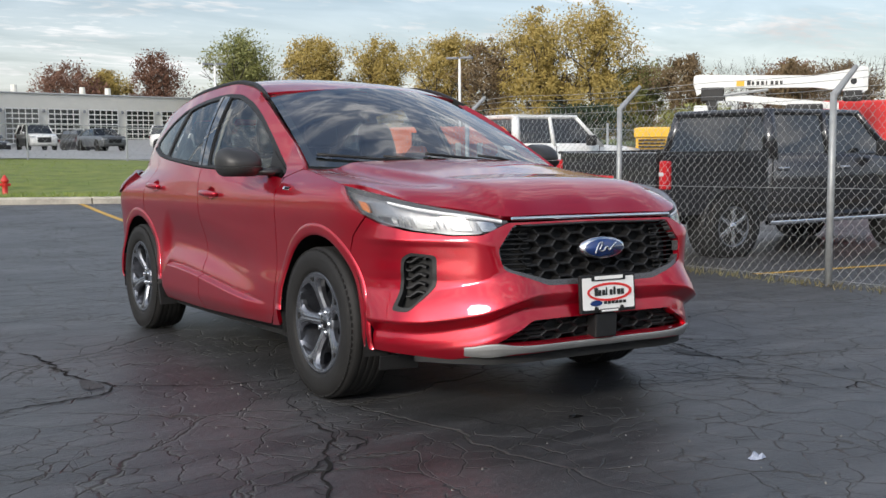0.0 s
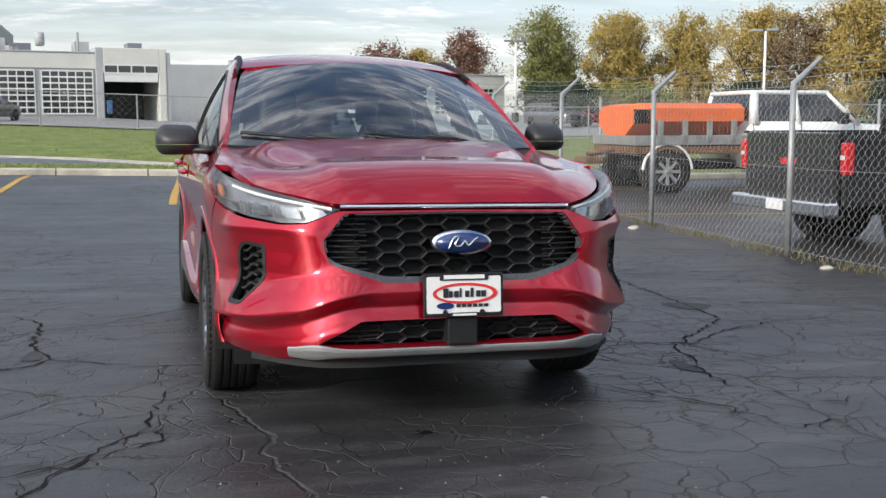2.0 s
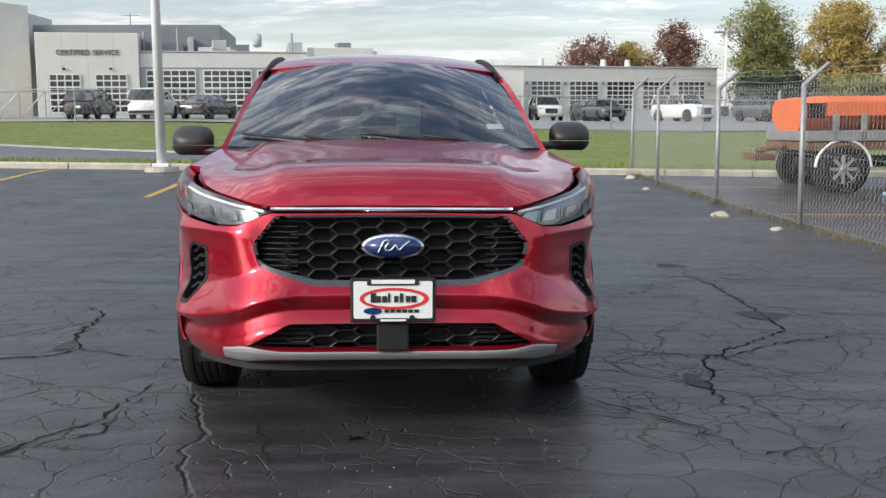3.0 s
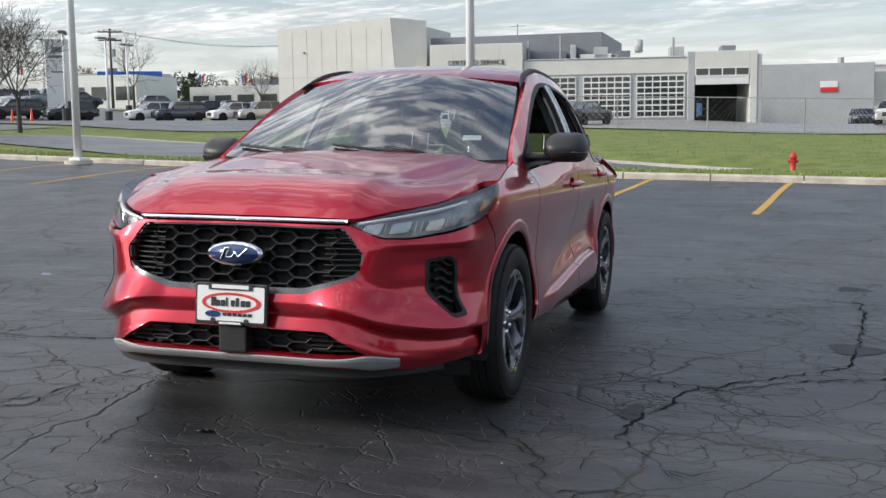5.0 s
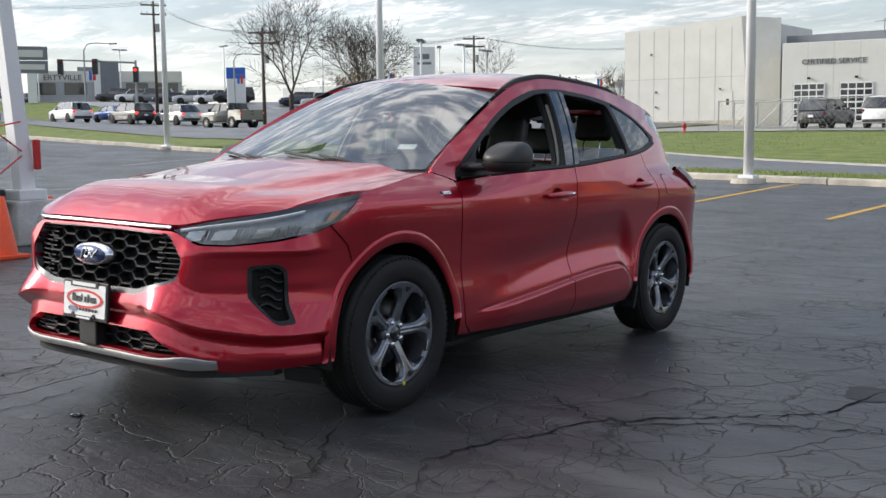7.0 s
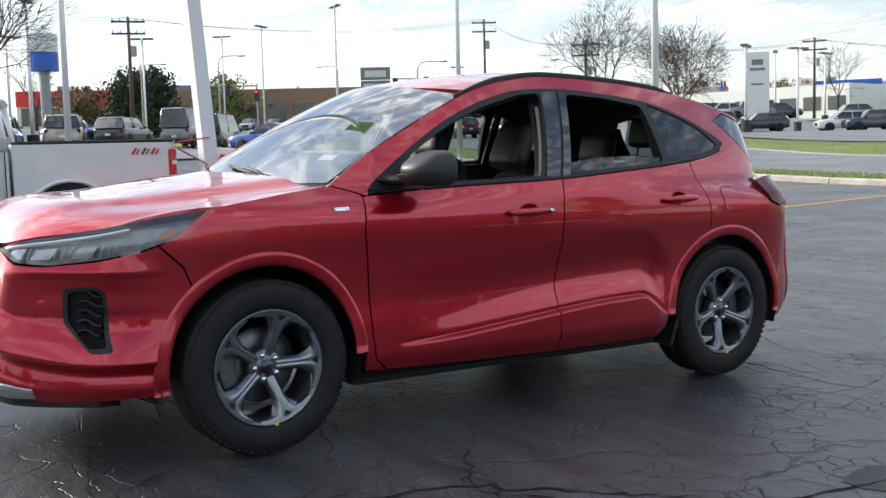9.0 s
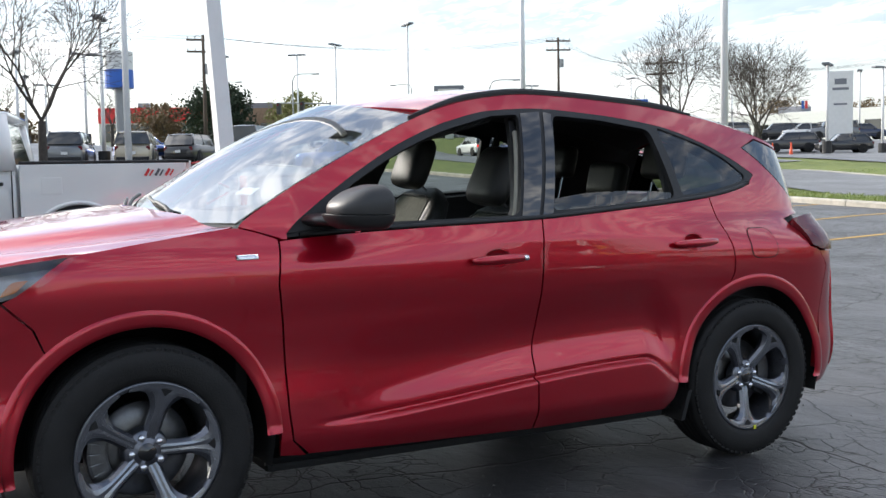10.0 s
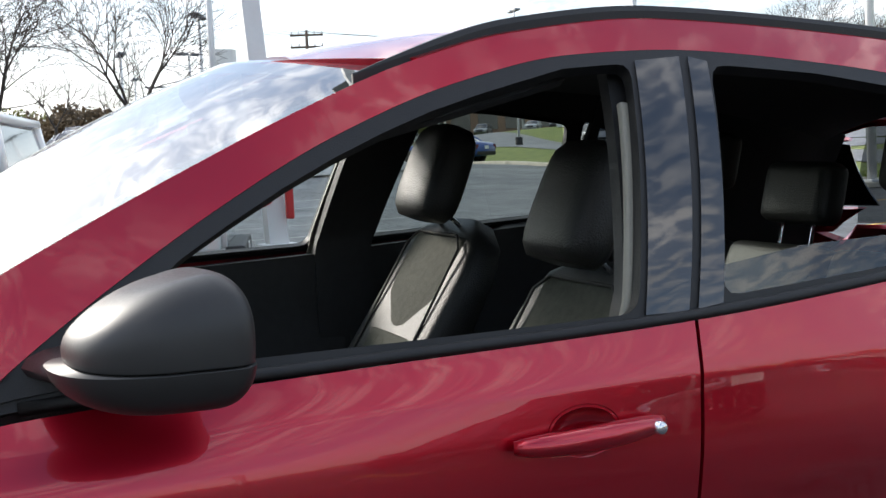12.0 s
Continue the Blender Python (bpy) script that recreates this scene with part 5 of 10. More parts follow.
# ---- wheels ----
def wheel(sx, y):
    w = empty("wheel")
    w.parent = CAR
    w.matrix_local = Matrix.Translation((sx * HUB_X, y, HUB_Z)) @ Matrix.Rotation(radians(0 if sx > 0 else 180), 4, "Z")
    # tyre with a grooved tread
    prof = [(0.236, 0.088), (0.244, 0.106), (0.262, 0.113), (0.300, 0.117), (0.330, 0.112), (0.346, 0.100), (0.3525, 0.086)]
    tread = []
    for a in (0.086, 0.052, 0.046, 0.018, 0.012, -0.012, -0.018, -0.046, -0.052, -0.086):
        tread.append(a)
    grooves = {(0.052, 0.046), (0.018, 0.012), (-0.012, -0.018), (-0.046, -0.052)}
    for a, b in zip(tread, tread[1:]):
        if (a, b) in grooves:
            prof += [(TYRE_R - 0.0005, a), (TYRE_R - 0.009, a - 0.001), (TYRE_R - 0.009, b + 0.001), (TYRE_R - 0.0005, b)]
        else:
            prof += [(TYRE_R, a - 0.002), (TYRE_R, b + 0.002)]
    prof += [(0.3525, -0.088), (0.346, -0.100), (0.330, -0.112), (0.300, -0.116), (0.262, -0.112), (0.236, -0.09)]
    v, f = lathe(prof, 96)
    tyre = mesh_object("tyre", v, f, RUBBER, w)
    # raised shoulder blocks
    bmx = bmesh.new()
    for k in range(72):
        a = 2 * math.pi * k / 72
        for sd in (1, -1):
            box(bmx, sd * 0.098 - 0.010, sd * 0.098 + 0.010, -0.0095, 0.0095, 0.338, 0.3470, 0.0, Matrix.Rotation(a, 4, "X"))
    part("shoulder_tread", bmx, RUBBER, tyre)["kind"] = "stuff"
    # rim barrel
    v, f = lathe([(0.238, 0.092), (0.241, 0.100), (0.232, 0.104), (0.222, 0.096), (0.216, 0.080), (0.208, 0.02), (0.205, -0.06), (0.236, -0.09)], 80)
    mesh_object("rim", v, f, RIM_GREY, w)
    # five forked spokes that run together under the lip; each wheel came to rest at its own angle
    turned = radians((-15 if y < 0 else 32) * sx)
    rs = [0.046, 0.075, 0.11, 0.145, 0.170, 0.188, 0.202, 0.212, 0.219, 0.225, 0.233]
    half_at = curve((0.046, 0.031), (0.09, 0.0265), (0.145, 0.0275), (0.172, 0.038), (0.190, 0.051), (0.202, 0.062), (0.212, 0.086), (0.219, 0.125))
    out_at = curve((0.046, 0.060), (0.10, 0.074), (0.15, 0.085), (0.19, 0.093), (0.233, 0.101))
    for k in range(5):
        rot = Matrix.Rotation(2 * math.pi * k / 5 + turned, 4, "X")
        face_v, side_v = [], []
        for r in rs:
            ang = min(float(half_at(r)) / r, math.pi / 5)
            fl_ = 0.62 if r < 0.20 else 0.62 + 0.38 * min(1, (r - 0.20) / 0.02)
            ox = float(out_at(r))
            at = lambda q, x_, r=r, ang=ang: rot @ Vector((x_, r * math.sin(q * ang), r * math.cos(q * ang)))
            face_v += [at(-fl_, ox + 0.001), at(-fl_ * 0.5, ox + 0.0035), at(0, ox + 0.002), at(fl_ * 0.5, ox + 0.0035), at(fl_, ox + 0.001)]
            side_v += [at(-0.9, ox - 0.034), at(-1, ox - 0.011), at(-fl_, ox + 0.001), at(fl_, ox + 0.001), at(1, ox - 0.011), at(0.9, ox - 0.034)]
        nr = len(rs)
        face_f = [(5 * i + j, 5 * i + j + 1, 5 * i + j + 6, 5 * i + j + 5) for i in range(nr - 1) for j in range(4)]
        side_f = [(6 * i + j, 6 * i + j + 1, 6 * i + j + 7, 6 * i + j + 6) for i in range(nr - 1) for j in (0, 1, 3, 4)]
        sp = mesh_object("spoke", face_v, face_f, RIM_FACE, w, smooth=False)
        mesh_object("spoke_side", side_v, side_f, RIM_GREY, sp, smooth=False)
        pk = bmesh.new()
        tri_ = [pk.verts.new(rot @ Vector((x, q, r))) for r, q, x in ((0.192, 0.0, 0.0985), (0.214, 0.019, 0.1030), (0.217, 0.0, 0.1035), (0.214, -0.019, 0.1030))]
        pk.faces.new(tri_)
        part("spoke_pocket", pk, DARK_VOID, sp)
    v, f = lathe([(0.0, 0.066), (0.031, 0.066), (0.034, 0.060), (0.066, 0.066), (0.076, 0.052), (0.080, 0.02)], 40)
    hub = mesh_object("hub", v, f, RIM_GREY, w)
    v, f = lathe([(0.0, 0.073), (0.026, 0.072), (0.032, 0.064)], 28)
    mesh_object("centre_cap", v, f, BLACK_GLOSS, hub)
    for k in range(5):
        a = 2 * math.pi * (k + 0.5) / 5 - turned
        v, f = lathe([(0.0, 0.076), (0.009, 0.075), (0.0125, 0.069), (0.0125, 0.05)], 10)
        mesh_object("wheel_nut", [(p[0], p[1] + 0.051 * math.sin(a), p[2] + 0.051 * math.cos(a)) for p in v], f, CHROME, hub)
    v, f = lathe([(0.07, 0.000), (0.155, 0.002), (0.158, -0.006), (0.155, -0.014), (0.07, -0.012)], 56)
    mesh_object("brake_disc", v, f, STEEL, w)
    cal = bmesh.new()
    for a in np.linspace(-0.42, 0.42, 5):
        sgn = 1 if y < 0 else 1
        box(cal, -0.035, 0.030, -0.026, 0.026, 0.115, 0.185, 0.012, Matrix.Rotation(a - (math.pi / 2 * 1.05) * (1 if sx > 0 else -1) * (-1 if y < 0 else 1), 4, "X"))
    part("brake_caliper", cal, STEEL, w)
    if sx > 0:
        dot = bmesh.new()
        box(dot, 0.103, 0.1065, -0.008, 0.008, -0.240, -0.222, 0.001, Matrix.Rotation(radians(6), 4, "X"))
        part("balance_dot", dot, material("yellow_dot", (0.75, 0.75, 0.05), 0.4) if "yellow_dot" not in bpy.data.materials else bpy.data.materials["yellow_dot"], tyre)
    return w


for sx in (1, -1):
    for y in (-HUB_Y, HUB_Y):
        wheel(sx, y)
both("mud_flap", lambda: ([(0.90, 0.93, 0.20), (0.70, 0.93, 0.20), (0.70, 0.97, 0.33), (0.90, 0.97, 0.33), (0.90, 0.95, 0.20), (0.70, 0.95, 0.20), (0.70, 0.99, 0.33), (0.90, 0.99, 0.33)],
                          [(0, 1, 2, 3), (4, 7, 6, 5), (0, 3, 7, 4), (0, 4, 5, 1), (1, 5, 6, 2)]), BLACK_PLASTIC, smooth=False)


# ---- the nose reaches forward and is square across the grille ----
def stretch_nose():
    for ob in list(bpy.data.objects):
        top = ob
        while top.parent and top.parent is not CAR:
            top = top.parent
        if top.parent is not CAR or ob.type != "MESH" or top is PLATE or top.name.startswith("wheel"):
            continue
        for v in ob.data.vertices:
            x, y = abs(v.co.x), v.co.y
            if y < -1.72:
                side_way = (0.055 + 0.034 * float(ease(0.12, 0.50, x))) * (1 - 0.85 * float(ease(0.52, 0.78, x)))
                v.co.y = y - side_way * float(ease(-1.72, -2.14, y))


stretch_nose()

# ---- cabin ----
def soft_block(bm, x0, x1, y0, y1, z0, z1, r, m=None):
    return box(bm, x0, x1, y0, y1, z0, z1, r, m, 4)


def seat(x, drop=0.0):
    s = empty("seat")
    s.parent = CAR
    s.matrix_local = Matrix.Translation((x, 0.066, -drop))
    s["label"] = "black seat with grey woven centre panels"
    base = bmesh.new()
    soft_block(base, -0.26, 0.26, -0.52, 0.02, 0.50, 0.64, 0.05)
    part("seat_cushion", base, SEAT_BLACK, s, smooth=True)
    mid = bmesh.new()
    soft_block(mid, -0.15, 0.15, -0.47, 0.0, 0.56, 0.652, 0.03)
    part("cushion_panel", mid, SEAT_CLOTH, s, smooth=True)
    # backrest, leaning back
    lean = Matrix.Translation((0, -0.02, 0.56)) @ Matrix.Rotation(radians(-30), 4, "X")
    back = bmesh.new()
    rows, cols = 14, 20
    grid = []
    for j in range(rows + 1):
        t = j / rows
        z = t * 0.70
        half = 0.250 - 0.03 * t - 0.055 * ease(0.78, 1.0, t)
        deep = 0.075 - 0.02 * t
        ring = []
        for i in range(cols):
            a = 2 * math.pi * i / cols
            ca, sa = math.cos(a), math.sin(a)
            px = half * abs(ca) ** 0.5 * (1 if ca > 0 else -1)
            wing = 0.045 * (abs(px) / half) ** 3 * (1 - 0.5 * t)
            py = deep * abs(sa) ** 0.7 * (1 if sa > 0 else -1) - (wing if sa <= 0.2 else 0)
            shrink = 1 - 0.35 * ease(0.93, 1.0, t)
            ring.append(back.verts.new((px * shrink, py * shrink, z)))
        grid.append(ring)
    for j in range(rows):
        for i in range(cols):
            back.faces.new((grid[j][i], grid[j][(i + 1) % cols], grid[j + 1][(i + 1) % cols], grid[j + 1][i]))
    back.faces.new(grid[-1])
    back.faces.new(grid[0][::-1])
    bmesh.ops.transform(back, matrix=lean, verts=back.verts)
    part("backrest", back, SEAT_BLACK, s, smooth=True)
    insert = bmesh.new()
    for z0, z1, w, fy in ((0.06, 0.345, 0.135, -0.0735), (0.352, 0.640, 0.160, -0.0655)):
        soft_block(insert, -w, w, fy, -0.02, z0, z1, 0.020, lean)
    part("back_panel", insert, SEAT_CLOTH, s, smooth=True)
    seam_pts = [lean @ Vector((px, -0.074, pz)) for px, pz in ((-0.165, 0.05), (-0.170, 0.40), (-0.165, 0.60), (-0.12, 0.635), (0.12, 0.635), (0.165, 0.60), (0.170, 0.40), (0.165, 0.05))]
    mesh_object("stitched_seam", *tube(seam_pts, 0.004, 5), material("pale_stitch", (0.03, 0.03, 0.027), 0.8) if "pale_stitch" not in bpy.data.materials else bpy.data.materials["pale_stitch"], s)
    head = bmesh.new()
    hm = Matrix.Translation((0, -0.02, 0.56)) @ Matrix.Rotation(radians(-22), 4, "X") @ Matrix.Translation((0, -0.045, 0.785))
    ring_rows = []
    for j in range(11):
        t = j / 10
        zz = (t - 0.5) * 0.250
        k = max(0.03, 1 - abs(2 * t - 1) ** 3.2) ** (1 / 3.2)
        ring = []
        for i in range(20):
            a = 2 * math.pi * i / 20
            ca, sa = math.cos(a), math.sin(a)
            ring.append(head.verts.new(hm @ Vector(((0.128 - 0.02 * t) * abs(ca) ** 0.55 * (1 if ca > 0 else -1) * (0.7 + 0.3 * k), 0.062 * abs(sa) ** 0.6 * (1 if sa > 0 else -1) * (0.5 + 0.5 * k), zz))))
        ring_rows.append(ring)
    for j in range(10):
        for i in range(20):
            head.faces.new((ring_rows[j][i], ring_rows[j][(i + 1) % 20], ring_rows[j + 1][(i + 1) % 20], ring_rows[j + 1][i]))
    head.faces.new(ring_rows[-1])
    head.faces.new(ring_rows[0][::-1])
    part("headrest", head, SEAT_BLACK, s, smooth=True)
    for px in (-0.06, 0.06):
        post = bmesh.new()
        rod(post, lean @ Vector((px, 0.0, 0.66)), hm @ Vector((px, 0.0, -0.08)), 0.006)
        part("headrest_post", post, CHROME, s)
    return s


seat(0.36, 0.060)
seat(-0.36)
bench = empty("rear_seat")
bench.parent = CAR
bm = bmesh.new()
soft_block(bm, -0.62, 0.62, 0.52, 1.02, 0.52, 0.68, 0.05)
part("bench_cushion", bm, SEAT_BLACK, bench, smooth=True)
for x0, x1 in ((-0.64, -0.20), (-0.19, 0.19), (0.20, 0.64)):
    bm = bmesh.new()
    soft_block(bm, x0, x1, -0.07, 0.07, 0.0, 0.52, 0.045, Matrix.Translation((0, 1.00, 0.60)) @ Matrix.Rotation(radians(-22), 4, "X"))
    part("bench_back", bm, SEAT_BLACK, bench, smooth=True)
for x, up in ((-0.42, 0.12), (0.0, 0.03), (0.42, 0.12)):
    bm = bmesh.new()
    m = Matrix.Translation((x, 1.23, 1.20 + up)) @ Matrix.Rotation(radians(-12), 4, "X")
    soft_block(bm, -0.125, 0.125, -0.045, 0.045, -0.085, 0.085, 0.04, m)
    part("headrest", bm, SEAT_BLACK, bench, smooth=True)
    for px in (-0.06, 0.06):
        bm = bmesh.new()
        rod(bm, m @ Vector((px, 0, -0.20)), m @ Vector((px, 0, -0.07)), 0.006)
        part("headrest_post", bm, CHROME, bench)

# dashboard, wheel, console
bm = bmesh.new()
soft_block(bm, -0.72, 0.72, -1.00, -0.52, 0.74, 1.035, 0.07)
soft_block(bm, 0.20, 0.56, -0.70, -0.50, 0.95, 1.085, 0.04)
part("dashboard", bm, TRIM_DARK, CAR, smooth=True)
bm = bmesh.new()
box(bm, -0.17, 0.17, -0.56, -0.54, 0.90, 1.09, 0.008)
part("centre_display", bm, BLACK_GLOSS, CAR)
bm = bmesh.new()
soft_block(bm, -0.10, 0.10, -0.62, 0.15, 0.40, 0.72, 0.04)
part("centre_console", bm, TRIM_DARK, CAR, smooth=True)
sw = Matrix.Translation((0.36, -0.50, 0.915)) @ Matrix.Rotation(radians(-24), 4, "X")
wheel_rim = [sw @ Vector((0.185 * math.cos(a), 0, 0.185 * math.sin(a))) for a in np.linspace(0, 2 * math.pi, 40, endpoint=False)]
steer = mesh_object("steering_wheel", *tube(wheel_rim, 0.016, 8, True), TRIM_DARK, CAR)
bm = bmesh.new()
soft_block(bm, -0.08, 0.08, -0.02, 0.03, -0.06, 0.07, 0.02, sw)
for a in (0, math.pi, -math.pi / 2):
    box(bm, 0.05, 0.18, -0.008, 0.012, -0.022, 0.022, 0.005, sw @ Matrix.Rotation(-a, 4, "Y"))
part("wheel_boss", bm, TRIM_DARK, steer)
bm = bmesh.new()
soft_block(bm, -0.11, 0.11, -0.02, 0.02, -0.035, 0.035, 0.015, Matrix.Translation((0, -0.30, 1.44)))
part("rear_view_mirror", bm, BLACK_PLASTIC, CAR)
bm = bmesh.new()
box(bm, -0.045, 0.045, -0.03, 0.03, -0.02, 0.03, 0.01, Matrix.Translation((0, -0.34, 1.50)))
part("camera_pod", bm, BLACK_PLASTIC, CAR)
# papers on the glass
v = [tuple(float(c) for c in screen(u, w)) for u, w in ((0.70, 0.20), (0.82, 0.205), (0.812, 0.255), (0.695, 0.25))]
mesh_object("windscreen_sticker", [(a, b + 0.003, c - 0.004) for a, b, c in v], [(0, 1, 2, 3)], PLATE_WHITE, CAR, smooth=False)


def liner(x, y):
    p = roof(x, y)
    return p[0] * 0.97, p[1], p[2] - 0.045


mesh_object("headliner", *flip(panel(liner, [(-0.58, -0.28), (0.58, -0.28), (0.56, 1.80), (-0.56, 1.80)], cell=0.08, depth=0.0)), LINER, CAR)


def card(y, z):
    y, z = np.broadcast_arrays(np.asarray(y, float), np.asarray(z, float))
    return np.minimum(green(y, np.maximum(z, 1.0)), 0.85) - 0.055 - 0.02 * ease(0.85, 0.80, z), y, z


for sg in (1, -1):
    fl = (lambda vf: vf) if sg > 0 else mirrored
    for outline in ([(-0.88, 0.32), (0.16, 0.32), (0.18, 1.075), (-0.86, 1.02)], [(0.18, 0.32), (0.90, 0.32), (1.15, 0.75), (1.14, 1.145), (0.20, 1.08)]):
        mesh_object("door_card", *fl(flip(panel(card, outline, cell=0.05, depth=-0.05))), TRIM_DARK, CAR)
    # inner B-pillar and pale door seals
    bpil = [(0.11, 0.40), (0.34, 0.40), (0.265, 1.08), (0.40, 1.545), (0.20, 1.54), (0.09, 1.08)]

    def inner(y, z):
        y, z = np.broadcast_arrays(np.asarray(y, float), np.asarray(z, float))
        return np.minimum(np.minimum(green(y, np.maximum(z, 1.02)), 0.86) - 0.045, side_upper(y, z)[0] - 0.035), y, z
    mesh_object("pillar_trim", *fl(panel(inner, bpil, cell=0.03, depth=0.03, back=True)), TRIM_DARK, CAR)
    mesh_object("door_seal", *fl(strip(inner, spline([(0.085, 1.06), (0.13, 1.22), (0.175, 1.38), (0.185, 1.42)], 8), 0.022, 0.012, 0.012)), TRIM_PALE, CAR)
    cpil = [(0.92, 0.66), (1.88, 0.66), (1.86, 1.40), (1.60, 1.45), (1.20, 1.525), (0.95, 1.545)]
    mesh_object("rear_pillar_trim", *fl(panel(inner, cpil, [[(1.0, 1.18), (1.40, 1.24), (1.30, 1.33), (0.98, 1.44)]], cell=0.03, depth=0.02, back=True)), TRIM_DARK, CAR)
    rail_trim = [(y, float(DLO_TOP(y)) - 0.022) for y in np.linspace(-0.30, 1.20, 16)] + [(y, float(ROOF_EDGE(y)) - 0.012) for y in np.linspace(1.20, -0.30, 16)]
    mesh_object("cantrail_trim", *fl(panel(inner, rail_trim, cell=0.03, depth=0.015, back=True)), TRIM_DARK, CAR)
    apil = [(-0.84, 1.06), (-0.74, 1.06), (-0.62, 1.19), (-0.30, 1.37), (0.10, 1.475), (0.10, 1.53), (-0.30, 1.435), (-0.62, 1.265)]
    mesh_object("front_pillar_trim", *fl(panel(inner, apil, cell=0.02, depth=0.02, back=True)), TRIM_DARK, CAR)
bm = bmesh.new()
box(bm, -0.66, 0.66, 1.25, 2.10, 0.62, 0.66, 0.01)
part("load_floor", bm, TRIM_DARK, CAR)

# ---- the land ----
KERB = lambda x: float(np.interp(x, [-90, -27, -6, 5, 40], [25.5, 19.5, 17.1, 15.6, 11.6]))
# heights of the land beyond the kerb: x, y, z
_spots = np.array([(-16.3, 62, 1.32), (-10.5, 63, 1.15), (-6.6, 69.5, 1.65), (-14.4, 50, 1.15), (12.8, 77.6, 0.45), (5.8, 55.5, 0.45), (13.6, 111, 1.3), (7.2, 69.8, 1.1),
                   (6.1, 38.8, 0.45), (-4.5, 41.5, 0.85), (-40, 62, 1.9), (-30, 32.4, 1.1), (-25.5, 47, 1.05), (-77.2, 49.3, 2.64), (-66, 50.5, 2.2), (-55.5, 48.4, 1.70), (-112, 73.5, 5.7),
                   (-89, 86, 5.4), (-35, 70.6, 1.95), (-45.7, 59.6, 2.1), (-75.6, 86.6, 3.9), (-38.4, 10.5, 1.7), (-83.5, 15.7, 4.3), (-71, 37.1, 2.66), (32, 99, 1.8), (18, 45.6, 0.15)])
_all = np.vstack((_spots, [(-60, -40, 0.9), (20, -60, -0.3), (60, 40, -0.3), (60, 140, 2.0), (-150, 0, 6.0), (-60, 160, 5.0), (8, 24, 0.0), (-6, 26, 0.2), (-20, 27, 0.55)]))


def far_z(x, y):
    w = ((_all[:, 0] - x) ** 2 + (_all[:, 1] - y) ** 2 + 40.0) ** -1.6
    return float((w * _all[:, 2]).sum() / w.sum())


def lot_z(x, y):
    rise = float(np.interp(x, [-42, -35, -30, -27, -18, -10], [0.10, 0.25, 0.33, 0.26, 0.11, 0.0])) * float(ease(3, 15, y))
    return rise - 0.017 * min(max(x, -60), 9) + float(np.interp(y, [-2.4, 2.6, 8, 15.5], [0.0, -0.105, -0.09, 0.07]))


def gz(x, y):
    """Height of the land."""
    d = y - KERB(x)
    t = float(ease(2.5, 14.0, d))
    left = float(ease(-26.0, -40.0, x)) * float(ease(30, 4, abs(y - 8)))
    t = max(t, left * 0.9)
    base = lot_z(x, min(y, KERB(x) + 1))
    dip = -(0.16 + 0.24 * float(ease(-5.0, 1.0, x))) * float(ease(2.6, 4.0, d) * (1 - ease(8.0, 11.0, d))) * (1 - float(ease(1.6, 4.0, x))) * float(ease(-24, -13, x))
    return (1 - t) * base + t * far_z(x, y) + dip


def sheet(name, xs, ys, mat, label, category, lift=0.0, mask=None, kind="structure", grid=None):
    """A piece of the land between curves y0(x) and y1(x)."""
    bm = bmesh.new()
    rows = []
    for x in xs:
        y0, y1, n = ys(x)
        rows.append([bm.verts.new((x, y, gz(x, y) + lift)) for y in np.linspace(y0, y1, n)])
    for a, b in zip(rows, rows[1:]):
        for j in range(len(a) - 1):
            bm.faces.new((a[j], b[j], b[j + 1], a[j + 1]))
    return tagged(part(name, bm, mat, None, smooth=True), label, category, kind=kind)


sheet("ground", np.concatenate((np.linspace(-140, -40, 21), np.linspace(-38, 14, 53), np.linspace(16, 80, 17))), lambda x: (-70, KERB(x) + 0.02, 70), ASPHALT, "dark sealed asphalt with cracks and repair patches", "parking lot")
# the land behind, one sheet to the horizon
bm = bmesh.new()
xs_ = np.concatenate(([-2500, -1200, -600, -300], np.linspace(-190, 120, 63), [300, 600, 1200, 2500]))
ts_ = np.concatenate((np.linspace(0.16, 14, 20), np.linspace(16, 150, 46), [200, 300, 500, 900, 1600, 2600]))
rows = []
for x in xs_:
    xc = min(max(x, -150), 110)
    row = []
    for t in ts_:
        y = KERB(xc) + t
        yc = min(y, 170)
        kerb_top = 0.13 * (1 - float(ease(2.2, 3.0, t)))
        row.append(bm.verts.new((x, y, gz(xc, yc) + kerb_top + 0.004 * max(0, t - 200))))
    rows.append(row)
for a, b in zip(rows, rows[1:]):
    for j in range(len(a) - 1):
        bm.faces.new((a[j], b[j], b[j + 1], a[j + 1]))
tagged(part("lawn", bm, GRASS_SOIL, None, smooth=True), "mown green lawn rising behind the kerb", "lawn", kind="structure")

# kerb stones
pieces = []
kx = np.arange(-64, 30, 1.8)
for x in kx:
    bm = bmesh.new()
    x1 = x + 1.77
    y0, y1 = KERB(x), KERB(x1)
    z0, z1 = gz(x, y0 - 0.2), gz(x1, y1 - 0.2)
    vs = []
    for px, py, pz in ((x, y0, z0), (x1, y1, z1)):
        for dy, dz in ((-0.02, -0.12), (-0.01, 0.105), (0.02, 0.13), (0.17, 0.137), (0.19, -0.12)):
            vs.append(bm.verts.new((px, py + dy, pz + dz)))
    for k in range(5):
        l = (k + 1) % 5
        bm.faces.new((vs[k], vs[l], vs[5 + l], vs[5 + k]))
    bm.faces.new(vs[:5][::-1])
    bm.faces.new(vs[5:])
    bmesh.ops.recalc_face_normals(bm, faces=bm.faces)
    pieces.append((x, bm))
KERB_OB = None
